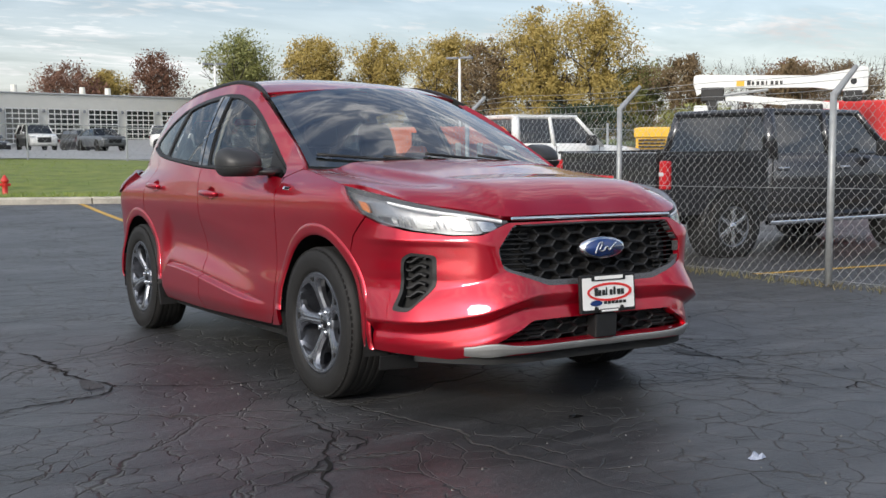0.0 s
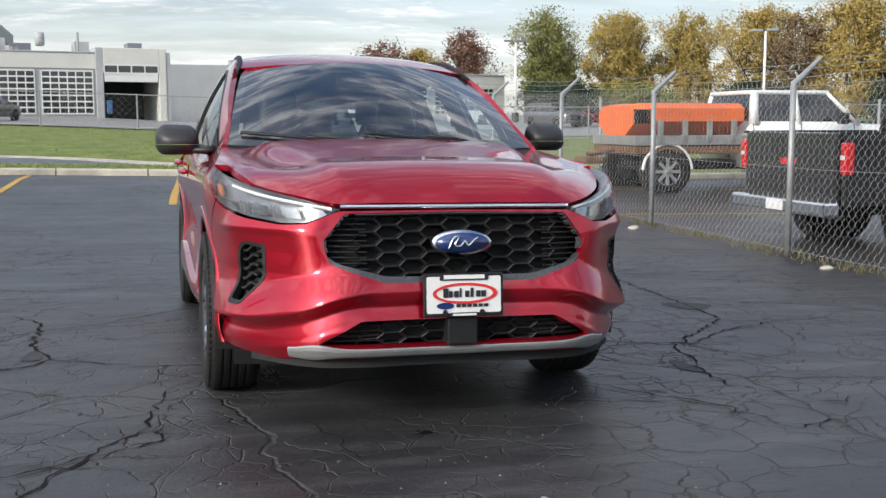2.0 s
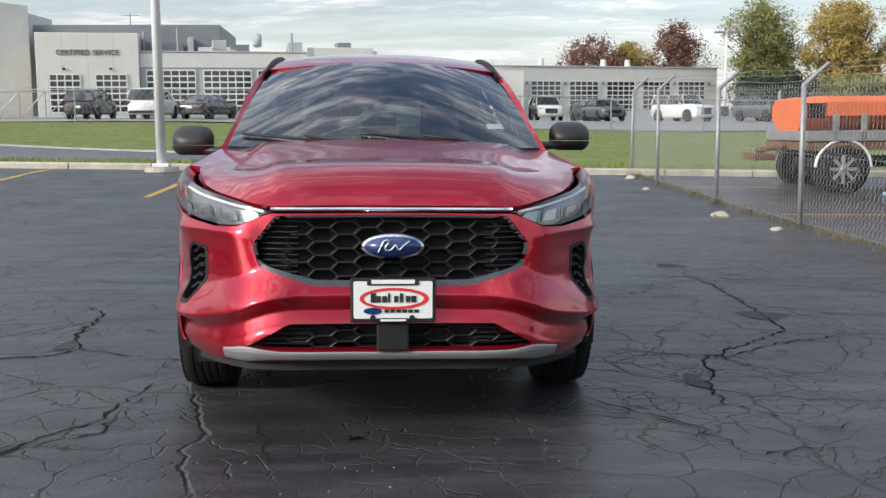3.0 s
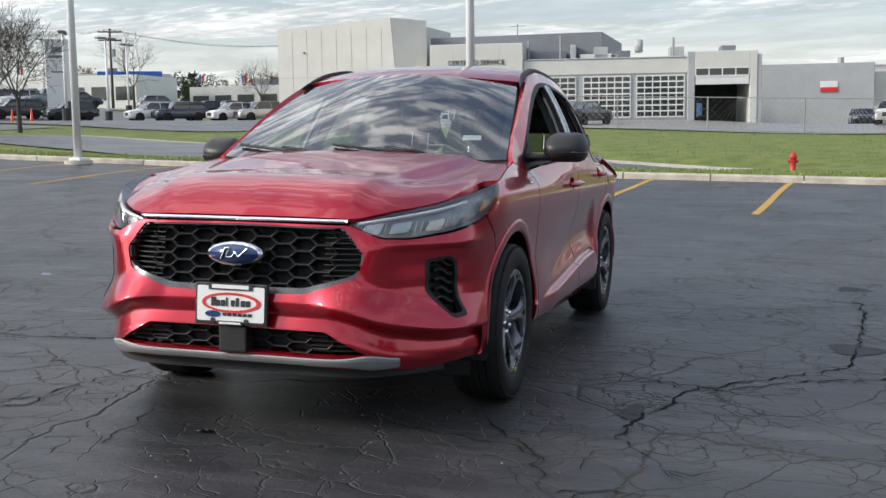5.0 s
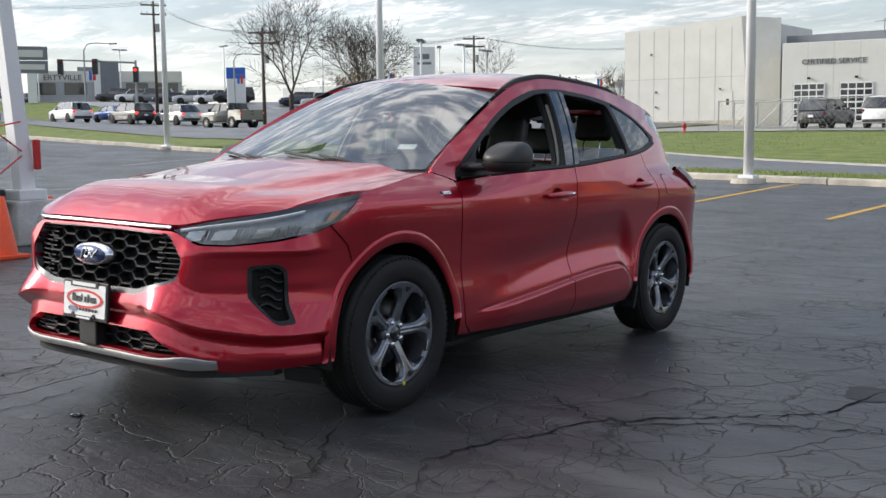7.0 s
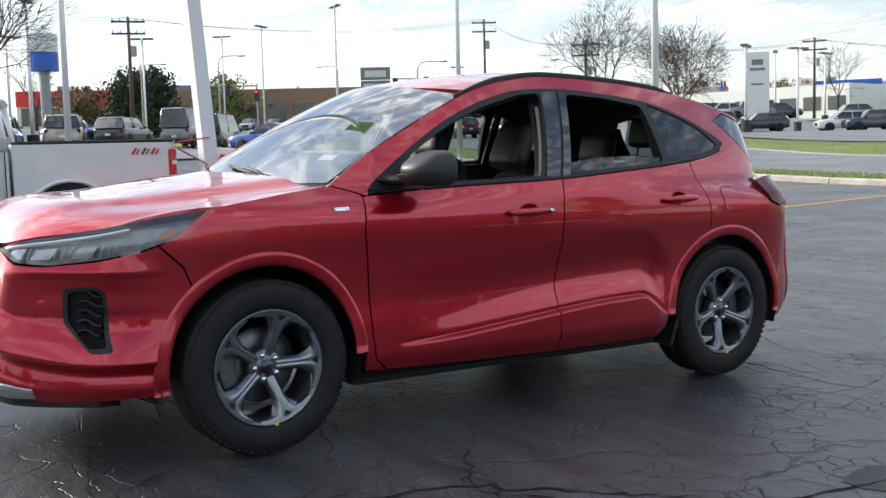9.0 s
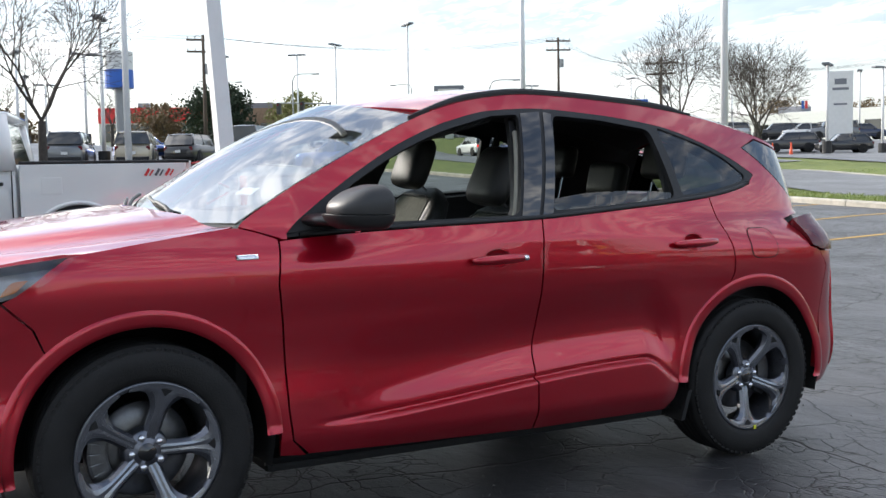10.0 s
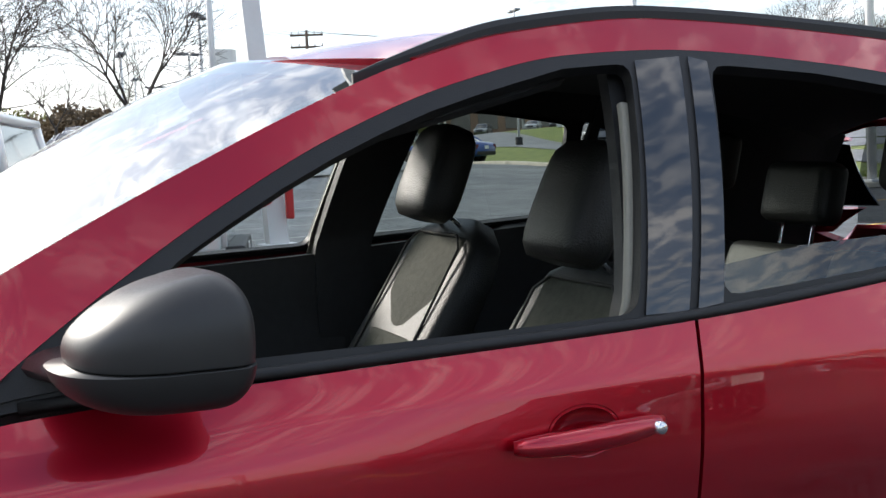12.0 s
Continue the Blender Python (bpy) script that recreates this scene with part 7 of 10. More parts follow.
def pickup(paint, x, y, turn, label, z=None, bed=True, cab_len=2.5, long_bed=2.0, chrome=True, squash=1.0, group=""):
    """Crew-cab pickup, nose towards -y before turning: cab, bed with open box, tailgate, bumper, lamps, wheels."""
    zz = gz(x, y) if z is None else z
    t = empty("pickup_truck", Matrix.Translation((x, y, zz)) @ Matrix.Rotation(radians(turn), 4, "Z") @ Matrix.Diagonal((1, 1, squash, 1)), label, "pickup truck", group)
    P = PAINTS[paint]
    hw = 0.99
    nose, cab0 = -2.95, -1.75          # nose, foot of the windscreen
    cab1 = cab0 + cab_len
    tail = cab1 + 0.04 + long_bed
    rail_z, floor_z = 1.36, 0.82
    secs = [ring(nose, hw * 0.86, 0.55, 1.08), ring(nose + 0.08, hw * 0.97, 0.48, 1.20), ring(nose + 0.5, hw, 0.46, 1.26), ring(cab0, hw, 0.46, 1.30), ring(cab0 + 0.4, hw, 0.46, 1.33), ring(cab1 - 0.02, hw, 0.46, 1.34)]
    mesh_object("cab_body", *flip(loft(secs)), P, t)
    hb, ht = hw - 0.09, hw * 0.77
    mesh_object("window_glass", *loft([[(-hb, cab0 - 0.05, 1.28), (hb, cab0 - 0.05, 1.28), (hb, cab1 - 0.03, 1.30), (-hb, cab1 - 0.03, 1.30)], [(-ht, cab0 + 0.62, 1.88), (ht, cab0 + 0.62, 1.88), (ht, cab1 - 0.14, 1.86), (-ht, cab1 - 0.14, 1.86)]]), DARK_GLASS, t, smooth=False)
    b = bmesh.new()
    box(b, -ht - 0.03, ht + 0.03, cab0 + 0.55, cab1 - 0.08, 1.84, 1.93, 0.04)
    part("roof", b, P, t, smooth=True)
    for sg in (1, -1):
        for (ya, za, xa), (yb, zb, xb), w in (((cab0 - 0.03, 1.30, hb), (cab0 + 0.60, 1.88, ht), 0.045), ((cab0 + 1.28, 1.32, hb), (cab0 + 1.30, 1.88, ht), 0.05), ((cab1 - 0.10, 1.32, hb), (cab1 - 0.18, 1.88, ht), 0.10)):
            b = bmesh.new()
            rod(b, (sg * (xa + 0.01), ya, za - 0.05), (sg * (xb + 0.012), yb, zb), w, w * 0.85, 8)
            part("pillar", b, P, t, smooth=True)
        for yy in (cab0 + 1.27, cab1 - 0.05, cab0 + 0.12):
            b = bmesh.new()
            box(b, sg * hw - 0.004, sg * hw + 0.004, yy - 0.006, yy + 0.006, 0.62, 1.28)
            part("door_gap", b, DARK_VOID, t)
        for yy in (cab0 + 1.12, cab1 - 0.22):
            b = bmesh.new()
            box(b, sg * (hw + 0.01) - 0.02, sg * (hw + 0.01) + 0.02, yy - 0.11, yy + 0.09, 1.12, 1.16, 0.012)
            part("door_handle", b, CHROME if chrome else BLACK_PLASTIC, t)
        b = bmesh.new()
        box(b, sg * (hw + 0.17) - 0.12, sg * (hw + 0.17) + 0.12, cab0 + 0.42, cab0 + 0.55, 1.28, 1.50, 0.04)
        part("door_mirror", b, BLACK_PLASTIC, t, smooth=True)
        b = bmesh.new()
        box(b, sg * (hw - 0.02) - 0.05, sg * (hw - 0.02) + 0.05, cab0 + 0.2, cab1, 0.40, 0.46, 0.02)
        part("side_step", b, CHROME if chrome else BLACK_PLASTIC, t)
        b = bmesh.new()
        box(b, sg * 0.80 - 0.13, sg * 0.80 + 0.13, nose - 0.01, nose + 0.18, 0.86, 1.08, 0.03)
        part("headlamp", b, LAMP_CLEAR, t)
        axles = (-2.02, tail - 1.16) if bed else (-2.02, tail - 0.65)
        for yy in axles:
            v, f = lathe([(0, 0.0), (0.47, 0.0), (0.47, -0.3)], 28)
            mesh_object("wheel_arch", [(sg * (hw + 0.006 + a), yy + c, 0.43 + d) for a, c, d in v], f, DARK_VOID, t)
            keep, ff, sec_ = [], [], ((0.47, -0.02), (0.475, 0.022), (0.51, 0.022), (0.52, -0.02))
            for i, a in enumerate(np.linspace(0.05, math.pi - 0.05, 25)):
                keep += [(sg * (hw + d), yy + r * math.cos(a), 0.43 + r * math.sin(a)) for r, d in sec_]
                ff += [(4 * i + k, 4 * i + k + 1, 4 * i + k + 5, 4 * i + k + 4)[::sg] for k in range(3)] if i < 24 else []
            mesh_object("arch_moulding", keep, ff, P if not chrome else BLACK_PLASTIC, t)
            road_wheel(t, sg * (hw - 0.10), yy, 0.415, 0.28, chrome, 6 if chrome else 8)
    if bed:
        for sg in (1, -1):
            b = bmesh.new()
            box(b, sg * (hw - 0.05) - 0.05, sg * (hw - 0.05) + 0.05, cab1 + 0.02, tail - 0.05, 0.58, rail_z, 0.03)
            part("bed_side", b, P, t)
        b = bmesh.new()
        box(b, -hw + 0.06, hw - 0.06, cab1 + 0.02, cab1 + 0.08, 0.60, rail_z, 0.01)
        part("bed_front", b, P, t)
        b = bmesh.new()
        box(b, -hw + 0.06, hw - 0.06, cab1 + 0.085, tail - 0.05, floor_z - 0.08, floor_z, 0.01)
        part("bed_floor", b, P, t)
        for sg in (1, -1):
            b = bmesh.new()
            box(b, sg * (hw - 0.055) - 0.06, sg * (hw - 0.055) + 0.06, cab1 + 0.02, tail - 0.02, rail_z - 0.015, rail_z + 0.02, 0.012)
            part("bed_rail", b, BLACK_PLASTIC, t)
            b = bmesh.new()
            box(b, sg * (hw - 0.02) - 0.085, sg * (hw - 0.02) + 0.035, tail - 0.09, tail + 0.006, 0.92, 1.27, 0.025)
            tl = part("tail_lamp", b, TRUCK_RED, t, "red tail lamp")
            b = bmesh.new()
            box(b, sg * (hw - 0.02) - 0.05, sg * (hw - 0.02) + 0.037, tail - 0.05, tail + 0.009, 1.08, 1.13, 0.01)
            part("reversing_lamp", b, LAMP_CLEAR, tl)
            b = bmesh.new()
            box(b, sg * (hw + 0.002) - 0.004, sg * (hw + 0.002) + 0.004, cab1 + 0.24, cab1 + 0.44, 1.02, 1.20, 0.003)
            if sg > 0:
                part("fuel_flap", b, P, t)
            else:
                b.free()
        b = bmesh.new()
        box(b, -hw + 0.11, hw - 0.11, tail - 0.06, tail, 0.60, rail_z + 0.01, 0.02)
        gate = part("tailgate", b, P, t)
        b = bmesh.new()
        box(b, -0.14, 0.14, tail - 0.002, tail + 0.008, 1.00, 1.07, 0.01)
        part("tailgate_badge", b, INK_RED if chrome else BLACK_PLASTIC, gate)
        b = bmesh.new()
        box(b, -0.13, 0.13, tail - 0.01, tail + 0.012, 1.22, 1.29, 0.015)
        part("tailgate_handle", b, BLACK_PLASTIC, gate)
        b = bmesh.new()
        box(b, -hw + 0.06, hw - 0.06, tail - 0.02, tail + 0.16, 0.46, 0.62, 0.03)
        bump = part("rear_bumper", b, CHROME if chrome else BLACK_PLASTIC, t)
        b = bmesh.new()
        box(b, -0.16, 0.16, tail + 0.15, tail + 0.168, 0.48, 0.60, 0.004)
        part("number_plate", b, PLATE_WHITE, bump)
        b = bmesh.new()
        box(b, -0.20, 0.20, cab1 - 0.16, cab1 - 0.09, 1.87, 1.92, 0.01)
        part("brake_lamp", b, TAIL_RED, t)
    b = bmesh.new()
    box(b, -0.45, 0.45, nose + 0.3, tail - 0.3, 0.42, 0.60, 0.03)
    part("chassis", b, DARK_VOID, t)
    b = bmesh.new()
    box(b, -hw * 0.62, hw * 0.62, nose - 0.03, nose + 0.1, 0.72, 1.08, 0.04)
    part("grille", b, CHROME if chrome else BLACK_PLASTIC, t)
    b = bmesh.new()
    box(b, -hw + 0.05, hw - 0.05, nose - 0.12, nose + 0.15, 0.48, 0.70, 0.05)
    part("front_bumper", b, CHROME if chrome else BLACK_PLASTIC, t)
    return t, tail, cab1

# ---- trucks behind the fence and beside the lot ----
pickup("black", 8.08, 4.20, 90, "glossy black crew-cab pickup with bright wheels behind the chain-link fence", long_bed=1.75, squash=0.95)
white_truck, w_tail, w_cab = pickup("white", 6.92, -3.25, -15.5, "white crew-cab pickup parked beside the leaning pole", long_bed=1.72, chrome=False, squash=0.86)
white_truck.matrix_world = Matrix.Translation((-8.57, -0.93, gz(-8, -0.5) - 0.02)) @ Matrix.Rotation(radians(-15.5), 4, "Z") @ Matrix.Diagonal((1, 1, 0.96, 1))
# decal on the bed side: slanted bars
for k in range(3):
    b = bmesh.new()
    y0 = w_tail - 0.48 + 0.105 * k
    for q0, q1, w in (((0.0, 1.205), (0.045, 1.28), 0.014), ((0.045, 1.205), (0.085, 1.27), 0.009)):
        d = Vector((0, q1[0] - q0[0], q1[1] - q0[1]))
        box(b, -0.002, 0.002, -w, w, 0, d.length, 0.0, Matrix.Translation((0.994, y0 + q0[0], q0[1])) @ Matrix.Rotation(-math.atan2(d.y, d.z), 4, "X"))
    part("decal", b, INK_RED if k != 1 else material("decal_grey", (0.10, 0.10, 0.11), 0.4), white_truck)

# works truck: white crew cab with an orange spreader on a rusty flatbed
works, s_tail, s_cab = pickup("white", 11.2, 12.0, 90, "white crew-cab works truck carrying an orange salt spreader", bed=False, cab_len=2.35, long_bed=2.3, chrome=False)
works.matrix_world = Matrix.Translation((10.14, 12.8, gz(10, 12.8) - 0.02)) @ Matrix.Rotation(radians(90), 4, "Z")
RUST = material("rusty_steel", (0.10, 0.055, 0.035), 0.8, second=(0.20, 0.10, 0.05), scale=4, bump=0.4, bump_scale=40)
ORANGE = material("orange_paint", (0.80, 0.16, 0.03), 0.45, var=0.12, scale=3, second=(0.62, 0.13, 0.04))
GREY_STEEL = material("grey_steel", (0.30, 0.30, 0.29), 0.5, 0.4, var=0.2, scale=4)
b = bmesh.new()
box(b, -1.0, 1.0, s_cab + 0.08, s_tail, 0.74, 0.88, 0.02)
part("flatbed", b, RUST, works)
b = bmesh.new()
box(b, -1.02, 1.02, s_cab + 0.06, s_tail + 0.02, 0.90, 1.08, 0.015)
part("side_board", b, GREY_STEEL, works)
hop = bmesh.new()
sec = lambda y, w: [(-0.40, y, 1.06), (0.40, y, 1.06), (w, y, 1.34), (w, y, 1.58), (w - 0.2, y, 1.68), (-w + 0.2, y, 1.68), (-w, y, 1.58), (-w, y, 1.34)]
v, f = loft([sec(s_cab + 0.12, 0.95), sec(s_tail - 0.35, 0.95), [(x * 0.9, y, z - 0.05) for x, y, z in sec(s_tail - 0.02, 0.9)]])
spreader = mesh_object("salt_spreader", v, [q[::-1] for q in f], ORANGE, works, "orange hopper of a salt spreader", smooth=False)
for k in range(4):
    for sg in (1, -1):
        b = bmesh.new()
        yy = s_cab + 0.35 + 0.50 * k
        box(b, sg * 0.99 - 0.03, sg * 0.99 + 0.03, yy - 0.05, yy + 0.05, 0.92, 1.36, 0.01)
        part("hopper_brace", b, GREY_STEEL, spreader)
for k in range(9):
    b = bmesh.new()
    yy = s_tail - 0.33 + 0.035 * k
    box(b, -0.955, 0.955, yy, yy + 0.014, 1.30, 1.56)
    part("vent_slot", b, DARK_VOID, spreader)
b = bmesh.new()
box(b, 0.90, 0.955, s_cab + 1.05, s_cab + 1.38, 1.60, 1.65)
part("maker_bar", b, INK_BLACK, spreader)
b = bmesh.new()
box(b, 0.93, 0.957, s_cab + 0.14, s_cab + 0.42, 1.49, 1.57)
part("label_plate", b, PLATE_WHITE, spreader)
b = bmesh.new()
rod(b, (0, s_tail, 0.8), (0, s_tail + 0.55, 0.72), 0.05)
box(b, -0.3, 0.3, s_tail + 0.3, s_tail + 0.7, 0.55, 0.68, 0.04)
part("chute", b, RUST, works)

YEL = material("machine_yellow", (0.70, 0.40, 0.03), 0.4, var=0.1, scale=4)
# bucket truck with a folded white boom, a yellow machine and a red body behind it
lift = empty("bucket_truck", Matrix.Translation((16.4, 11.6, gz(16, 11.6))) @ Matrix.Rotation(radians(-48), 4, "Z"), "white bucket truck with a folded boom", "utility truck")
b = bmesh.new()
box(b, -2.6, 2.8, -0.9, 0.9, 0.5, 1.0, 0.05)
part("chassis", b, DARK_VOID, lift)
b = bmesh.new()
box(b, -2.5, 0.2, -1.0, 1.0, 1.0, 1.55, 0.04)
part("utility_body", b, WHITE_PAINT, lift)
b = bmesh.new()
box(b, 0.6, 1.4, -0.35, 0.35, 1.4, 2.2, 0.05)
part("turret", b, BLACK_PLASTIC, lift)
def boom_ring(x, w, z0, z1):
    return [(x, -w, z0), (x, w, z0), (x, w, z1), (x, -w, z1)]


mesh_object("upper_boom", *flip(loft([boom_ring(*q) for q in ((-1.50, 0.10, 2.70, 2.88), (-1.42, 0.15, 2.44, 2.92), (-1.15, 0.15, 2.58, 2.92), (-0.4, 0.13, 2.60, 2.89), (1.2, 0.12, 2.58, 2.85), (1.75, 0.14, 2.50, 2.93), (2.25, 0.15, 2.44, 3.04), (2.36, 0.12, 2.50, 3.00))])), WHITE_PAINT, lift, smooth=False)
mesh_object("lower_boom", *flip(loft([boom_ring(*q) for q in ((-0.75, 0.09, 2.32, 2.47), (1.75, 0.09, 2.06, 2.22))])), WHITE_PAINT, lift, smooth=False)
b = bmesh.new()
box(b, -1.32, -0.80, -0.18, -0.14, 2.30, 2.62, 0.02)
box(b, -1.20, -0.95, -0.16, 0.16, 1.95, 2.45, 0.03)
part("boom_knuckle", b, BLACK_PLASTIC, lift)
b = bmesh.new()
rod(b, (-0.95, -0.12, 2.42), (0.2, -0.12, 2.55), 0.035)
part("lift_cylinder", b, GALV, lift)
b = bmesh.new()
box(b, 1.85, 2.25, -0.17, 0.17, 2.25, 2.50, 0.04)
rod(b, (2.05, -0.18, 2.70), (2.05, 0.18, 2.70), 0.07, None, 12)
part("boom_pivot", b, BLACK_PLASTIC, lift)
b = bmesh.new()
box(b, -1.48, -1.15, -0.30, 0.30, 1.35, 2.20, 0.05)
part("bucket", b, WHITE_PAINT, lift)
# maker's name on the boom, as plain bars
for k, wd in enumerate((0.10, 0.07, 0.08, 0.08, 0.04, 0.08, 0.08, 0.07)):
    b = bmesh.new()
    box(b, -0.28 + 0.105 * k, -0.28 + 0.105 * k + wd * 0.8, -0.142, -0.128, 2.655, 2.775 if k == 0 else 2.745, 0.0)
    part("printed_bar", b, INK_BLACK, lift)
b = bmesh.new()
box(b, -0.52, -0.34, -0.142, -0.128, 2.64, 2.76)
part("maker_mark", b, YEL, lift)
for sx, sy in ((-1.6, 1), (-1.6, -1), (2.0, 1), (2.0, -1)):
    road_wheel(lift, sy * 0.0 + sx * 0.0 + 0.0, 0, 0.01, 0.01).matrix_local = Matrix.Translation((sx, sy * 0.85, 0.45)) @ Matrix.Rotation(radians(90 * sy), 4, "Z") @ Matrix.Scale(45, 4)
gen = empty("compressor", Matrix.Translation((13.9, 12.2, gz(14, 12))) @ Matrix.Rotation(radians(-45), 4, "Z"), "yellow trailer compressor with black louvres", "machine")
b = bmesh.new()
box(b, -0.55, 0.45, -0.45, 0.5, 0.95, 1.68, 0.06)
box(b, -0.58, 0.20, -0.50, -0.40, 1.45, 1.66, 0.02)
part("housing", b, YEL, gen)
for k in range(6):
    b = bmesh.new()
    box(b, -0.48, 0.10, -0.515, -0.44, 1.0 + 0.075 * k, 1.035 + 0.075 * k, 0.005)
    part("louvre", b, BLACK_PLASTIC, gen)
b = bmesh.new()
box(b, -0.6, 0.6, -0.4, 0.4, 0.35, 0.9, 0.03)
part("trailer_frame", b, DARK_VOID, gen)
redb = empty("red_box_body", Matrix.Translation((20.6, 11.4, gz(20, 11))) @ Matrix.Rotation(radians(-40), 4, "Z"), "bright red painted truck body", "truck body")
b = bmesh.new()
box(b, -1.6, 2.4, -1.0, 1.0, 1.0, 2.35, 0.05)
part("body", b, material("bright_red_paint", (0.60, 0.03, 0.03), 0.4, var=0.1, scale=2), redb)
b = bmesh.new()
box(b, -1.4, 2.2, -0.9, 0.9, 0.0, 1.0, 0.05)
part("undercarriage", b, DARK_VOID, redb)

# traffic cones, the leaning pole on its painted block, straps
def cone(x, y, h, label):
    c = empty("traffic_cone", Matrix.Translation((x, y, gz(x, y))), label, "traffic cone", "traffic cones")
    b = bmesh.new()
    box(b, -0.18, 0.18, -0.18, 0.18, 0, 0.04, 0.01)
    part("base", b, ORANGE_CONE, c)
    v, f = lathe([(0.135, 0.04), (0.03, h), (0.0, h)], 20)
    mesh_object("cone_body", [(q[1], q[2], q[0]) for q in v], f, ORANGE_CONE, c)
    return c


ORANGE_CONE = material("cone_orange", (0.85, 0.09, 0.02), 0.4, var=0.1, scale=6)
cone(-5.96, 0.75, 0.62, "orange traffic cone beside the pole block")
cone(-7.64, 2.36, 0.50, "orange traffic cone beside the pole block")
for px, py in ((-46.5, 55.2), (-47.6, 54.6)):
    cone(px, py, 0.9, "orange traffic cone beside a lamp base")

# ---- chain-link fence ----
WIRE_Z = 1.74


def fence_run(name, pts, posts, label, mesh_step=0.098, arm=True, near=True):
    f = empty(name, None, label, "fence")
    # posts with angled arms
    d0 = (Vector(pts[1]) - Vector(pts[0])).normalized()
    out = Vector((d0.y, -d0.x))
    for px, py in posts:
        z = gz(px, py)
        b = bmesh.new()
        jx, jy = random.uniform(-0.02, 0.02), random.uniform(-0.02, 0.02)
        rod(b, (px, py, z - 0.05), (px + jx, py + jy, z + WIRE_Z + 0.03), 0.033, 0.031, 10)
        pst = part("post", b, GALV, f, smooth=True)
        if arm:
            b = bmesh.new()
            a = Vector((px + jx, py + jy, z + WIRE_Z))
            rod(b, a, a + Vector((out.x * 0.30, out.y * 0.30, 0.27)), 0.034, 0.024, 8)
            part("barb_arm", b, GALV, pst)
    # woven wire: zigzag pickets, joined
    verts, faces = [], []
    for (x0, y0), (x1, y1) in zip(pts, pts[1:]):
        ll = math.hypot(x1 - x0, y1 - y0)
        n = int(ll / mesh_step)
        rows = int(WIRE_Z / (mesh_step * 0.48))
        r = 0.0020
        ux, uy = (x1 - x0) / ll, (y1 - y0) / ll
        nx, ny = -uy, ux
        for i in range(n):
            for side_ in (0, 1):
                last = None
                for j in range(rows + 1):
                    s = (2 * i + (j % 2 if side_ == 0 else 2 - j % 2)) * mesh_step / 2
                    px, py = x0 + ux * s, y0 + uy * s
                    bulge = 0.012 * math.sin(px * 1.7 + py * 1.3) + (0.006 if side_ else -0.006)
                    z = gz(px, py) + 0.03 + j * (WIRE_Z - 0.03) / rows
                    p = (px + nx * bulge, py + ny * bulge, z)
                    if last is not None:
                        k = len(verts)
                        for q in (last, p):
                            verts.append((q[0] - ux * r, q[1] - uy * r, q[2]))
                            verts.append((q[0] + ux * r, q[1] + uy * r, q[2]))
                            verts.append((q[0] + nx * r, q[1] + ny * r, q[2] + r))
                        faces += [(k, k + 1, k + 4, k + 3), (k + 1, k + 2, k + 5, k + 4), (k + 2, k, k + 3, k + 5)]
                    last = p
                # twisted top barbs
                if side_ == 0:
                    k = len(verts)
                    verts += [(last[0] - r * 2, last[1], last[2]), (last[0] + r * 2, last[1], last[2]), (last[0] + ux * 0.018, last[1] + uy * 0.018, last[2] + 0.05)]
                    faces.append((k, k + 1, k + 2))
    w = mesh_object("wire_mesh", verts, faces, WIRE, f, smooth=False)
    w["kind"] = "stuff"
    # line wires and barbed strands
    for h, off in ((0.06, 0.0), (0.9, 0.0), (WIRE_Z - 0.02, 0.0)) + (((WIRE_Z + 0.10, 0.11), (WIRE_Z + 0.19, 0.20), (WIRE_Z + 0.26, 0.29)) if arm else ()):
        line_pts = []
        for (x0, y0), (x1, y1) in zip(pts, pts[1:]):
            for t in np.linspace(0, 1, 28):
                x, y = x0 + (x1 - x0) * t, y0 + (y1 - y0) * t
                sag = -0.04 * abs(math.sin(t * math.pi * 5)) if off else 0
                line_pts.append((x + out.x * off, y + out.y * off, gz(x, y) + h + sag))
        v, fc_ = tube(line_pts, 0.0030 if off else 0.0026, 4)
        mesh_object("barbed_strand" if off else "tension_wire", v, fc_, GALV, f)
    return f


fence_run("chain_link_fence", [(5.07, -0.9), (5.07, 15.9)], [(5.07, y) for y in (0.50, 3.42, 6.63, 10.05, 13.74, 15.9)], "galvanised chain-link fence with angled barbed-wire arms")
fence_run("yard_fence", [(5.15, 15.95), (24.0, 13.9)], [(8.1, 15.6), (11.4, 15.25), (14.6, 14.9), (17.8, 14.55)], "galvanised chain-link fence along the grass edge", 0.11, False)


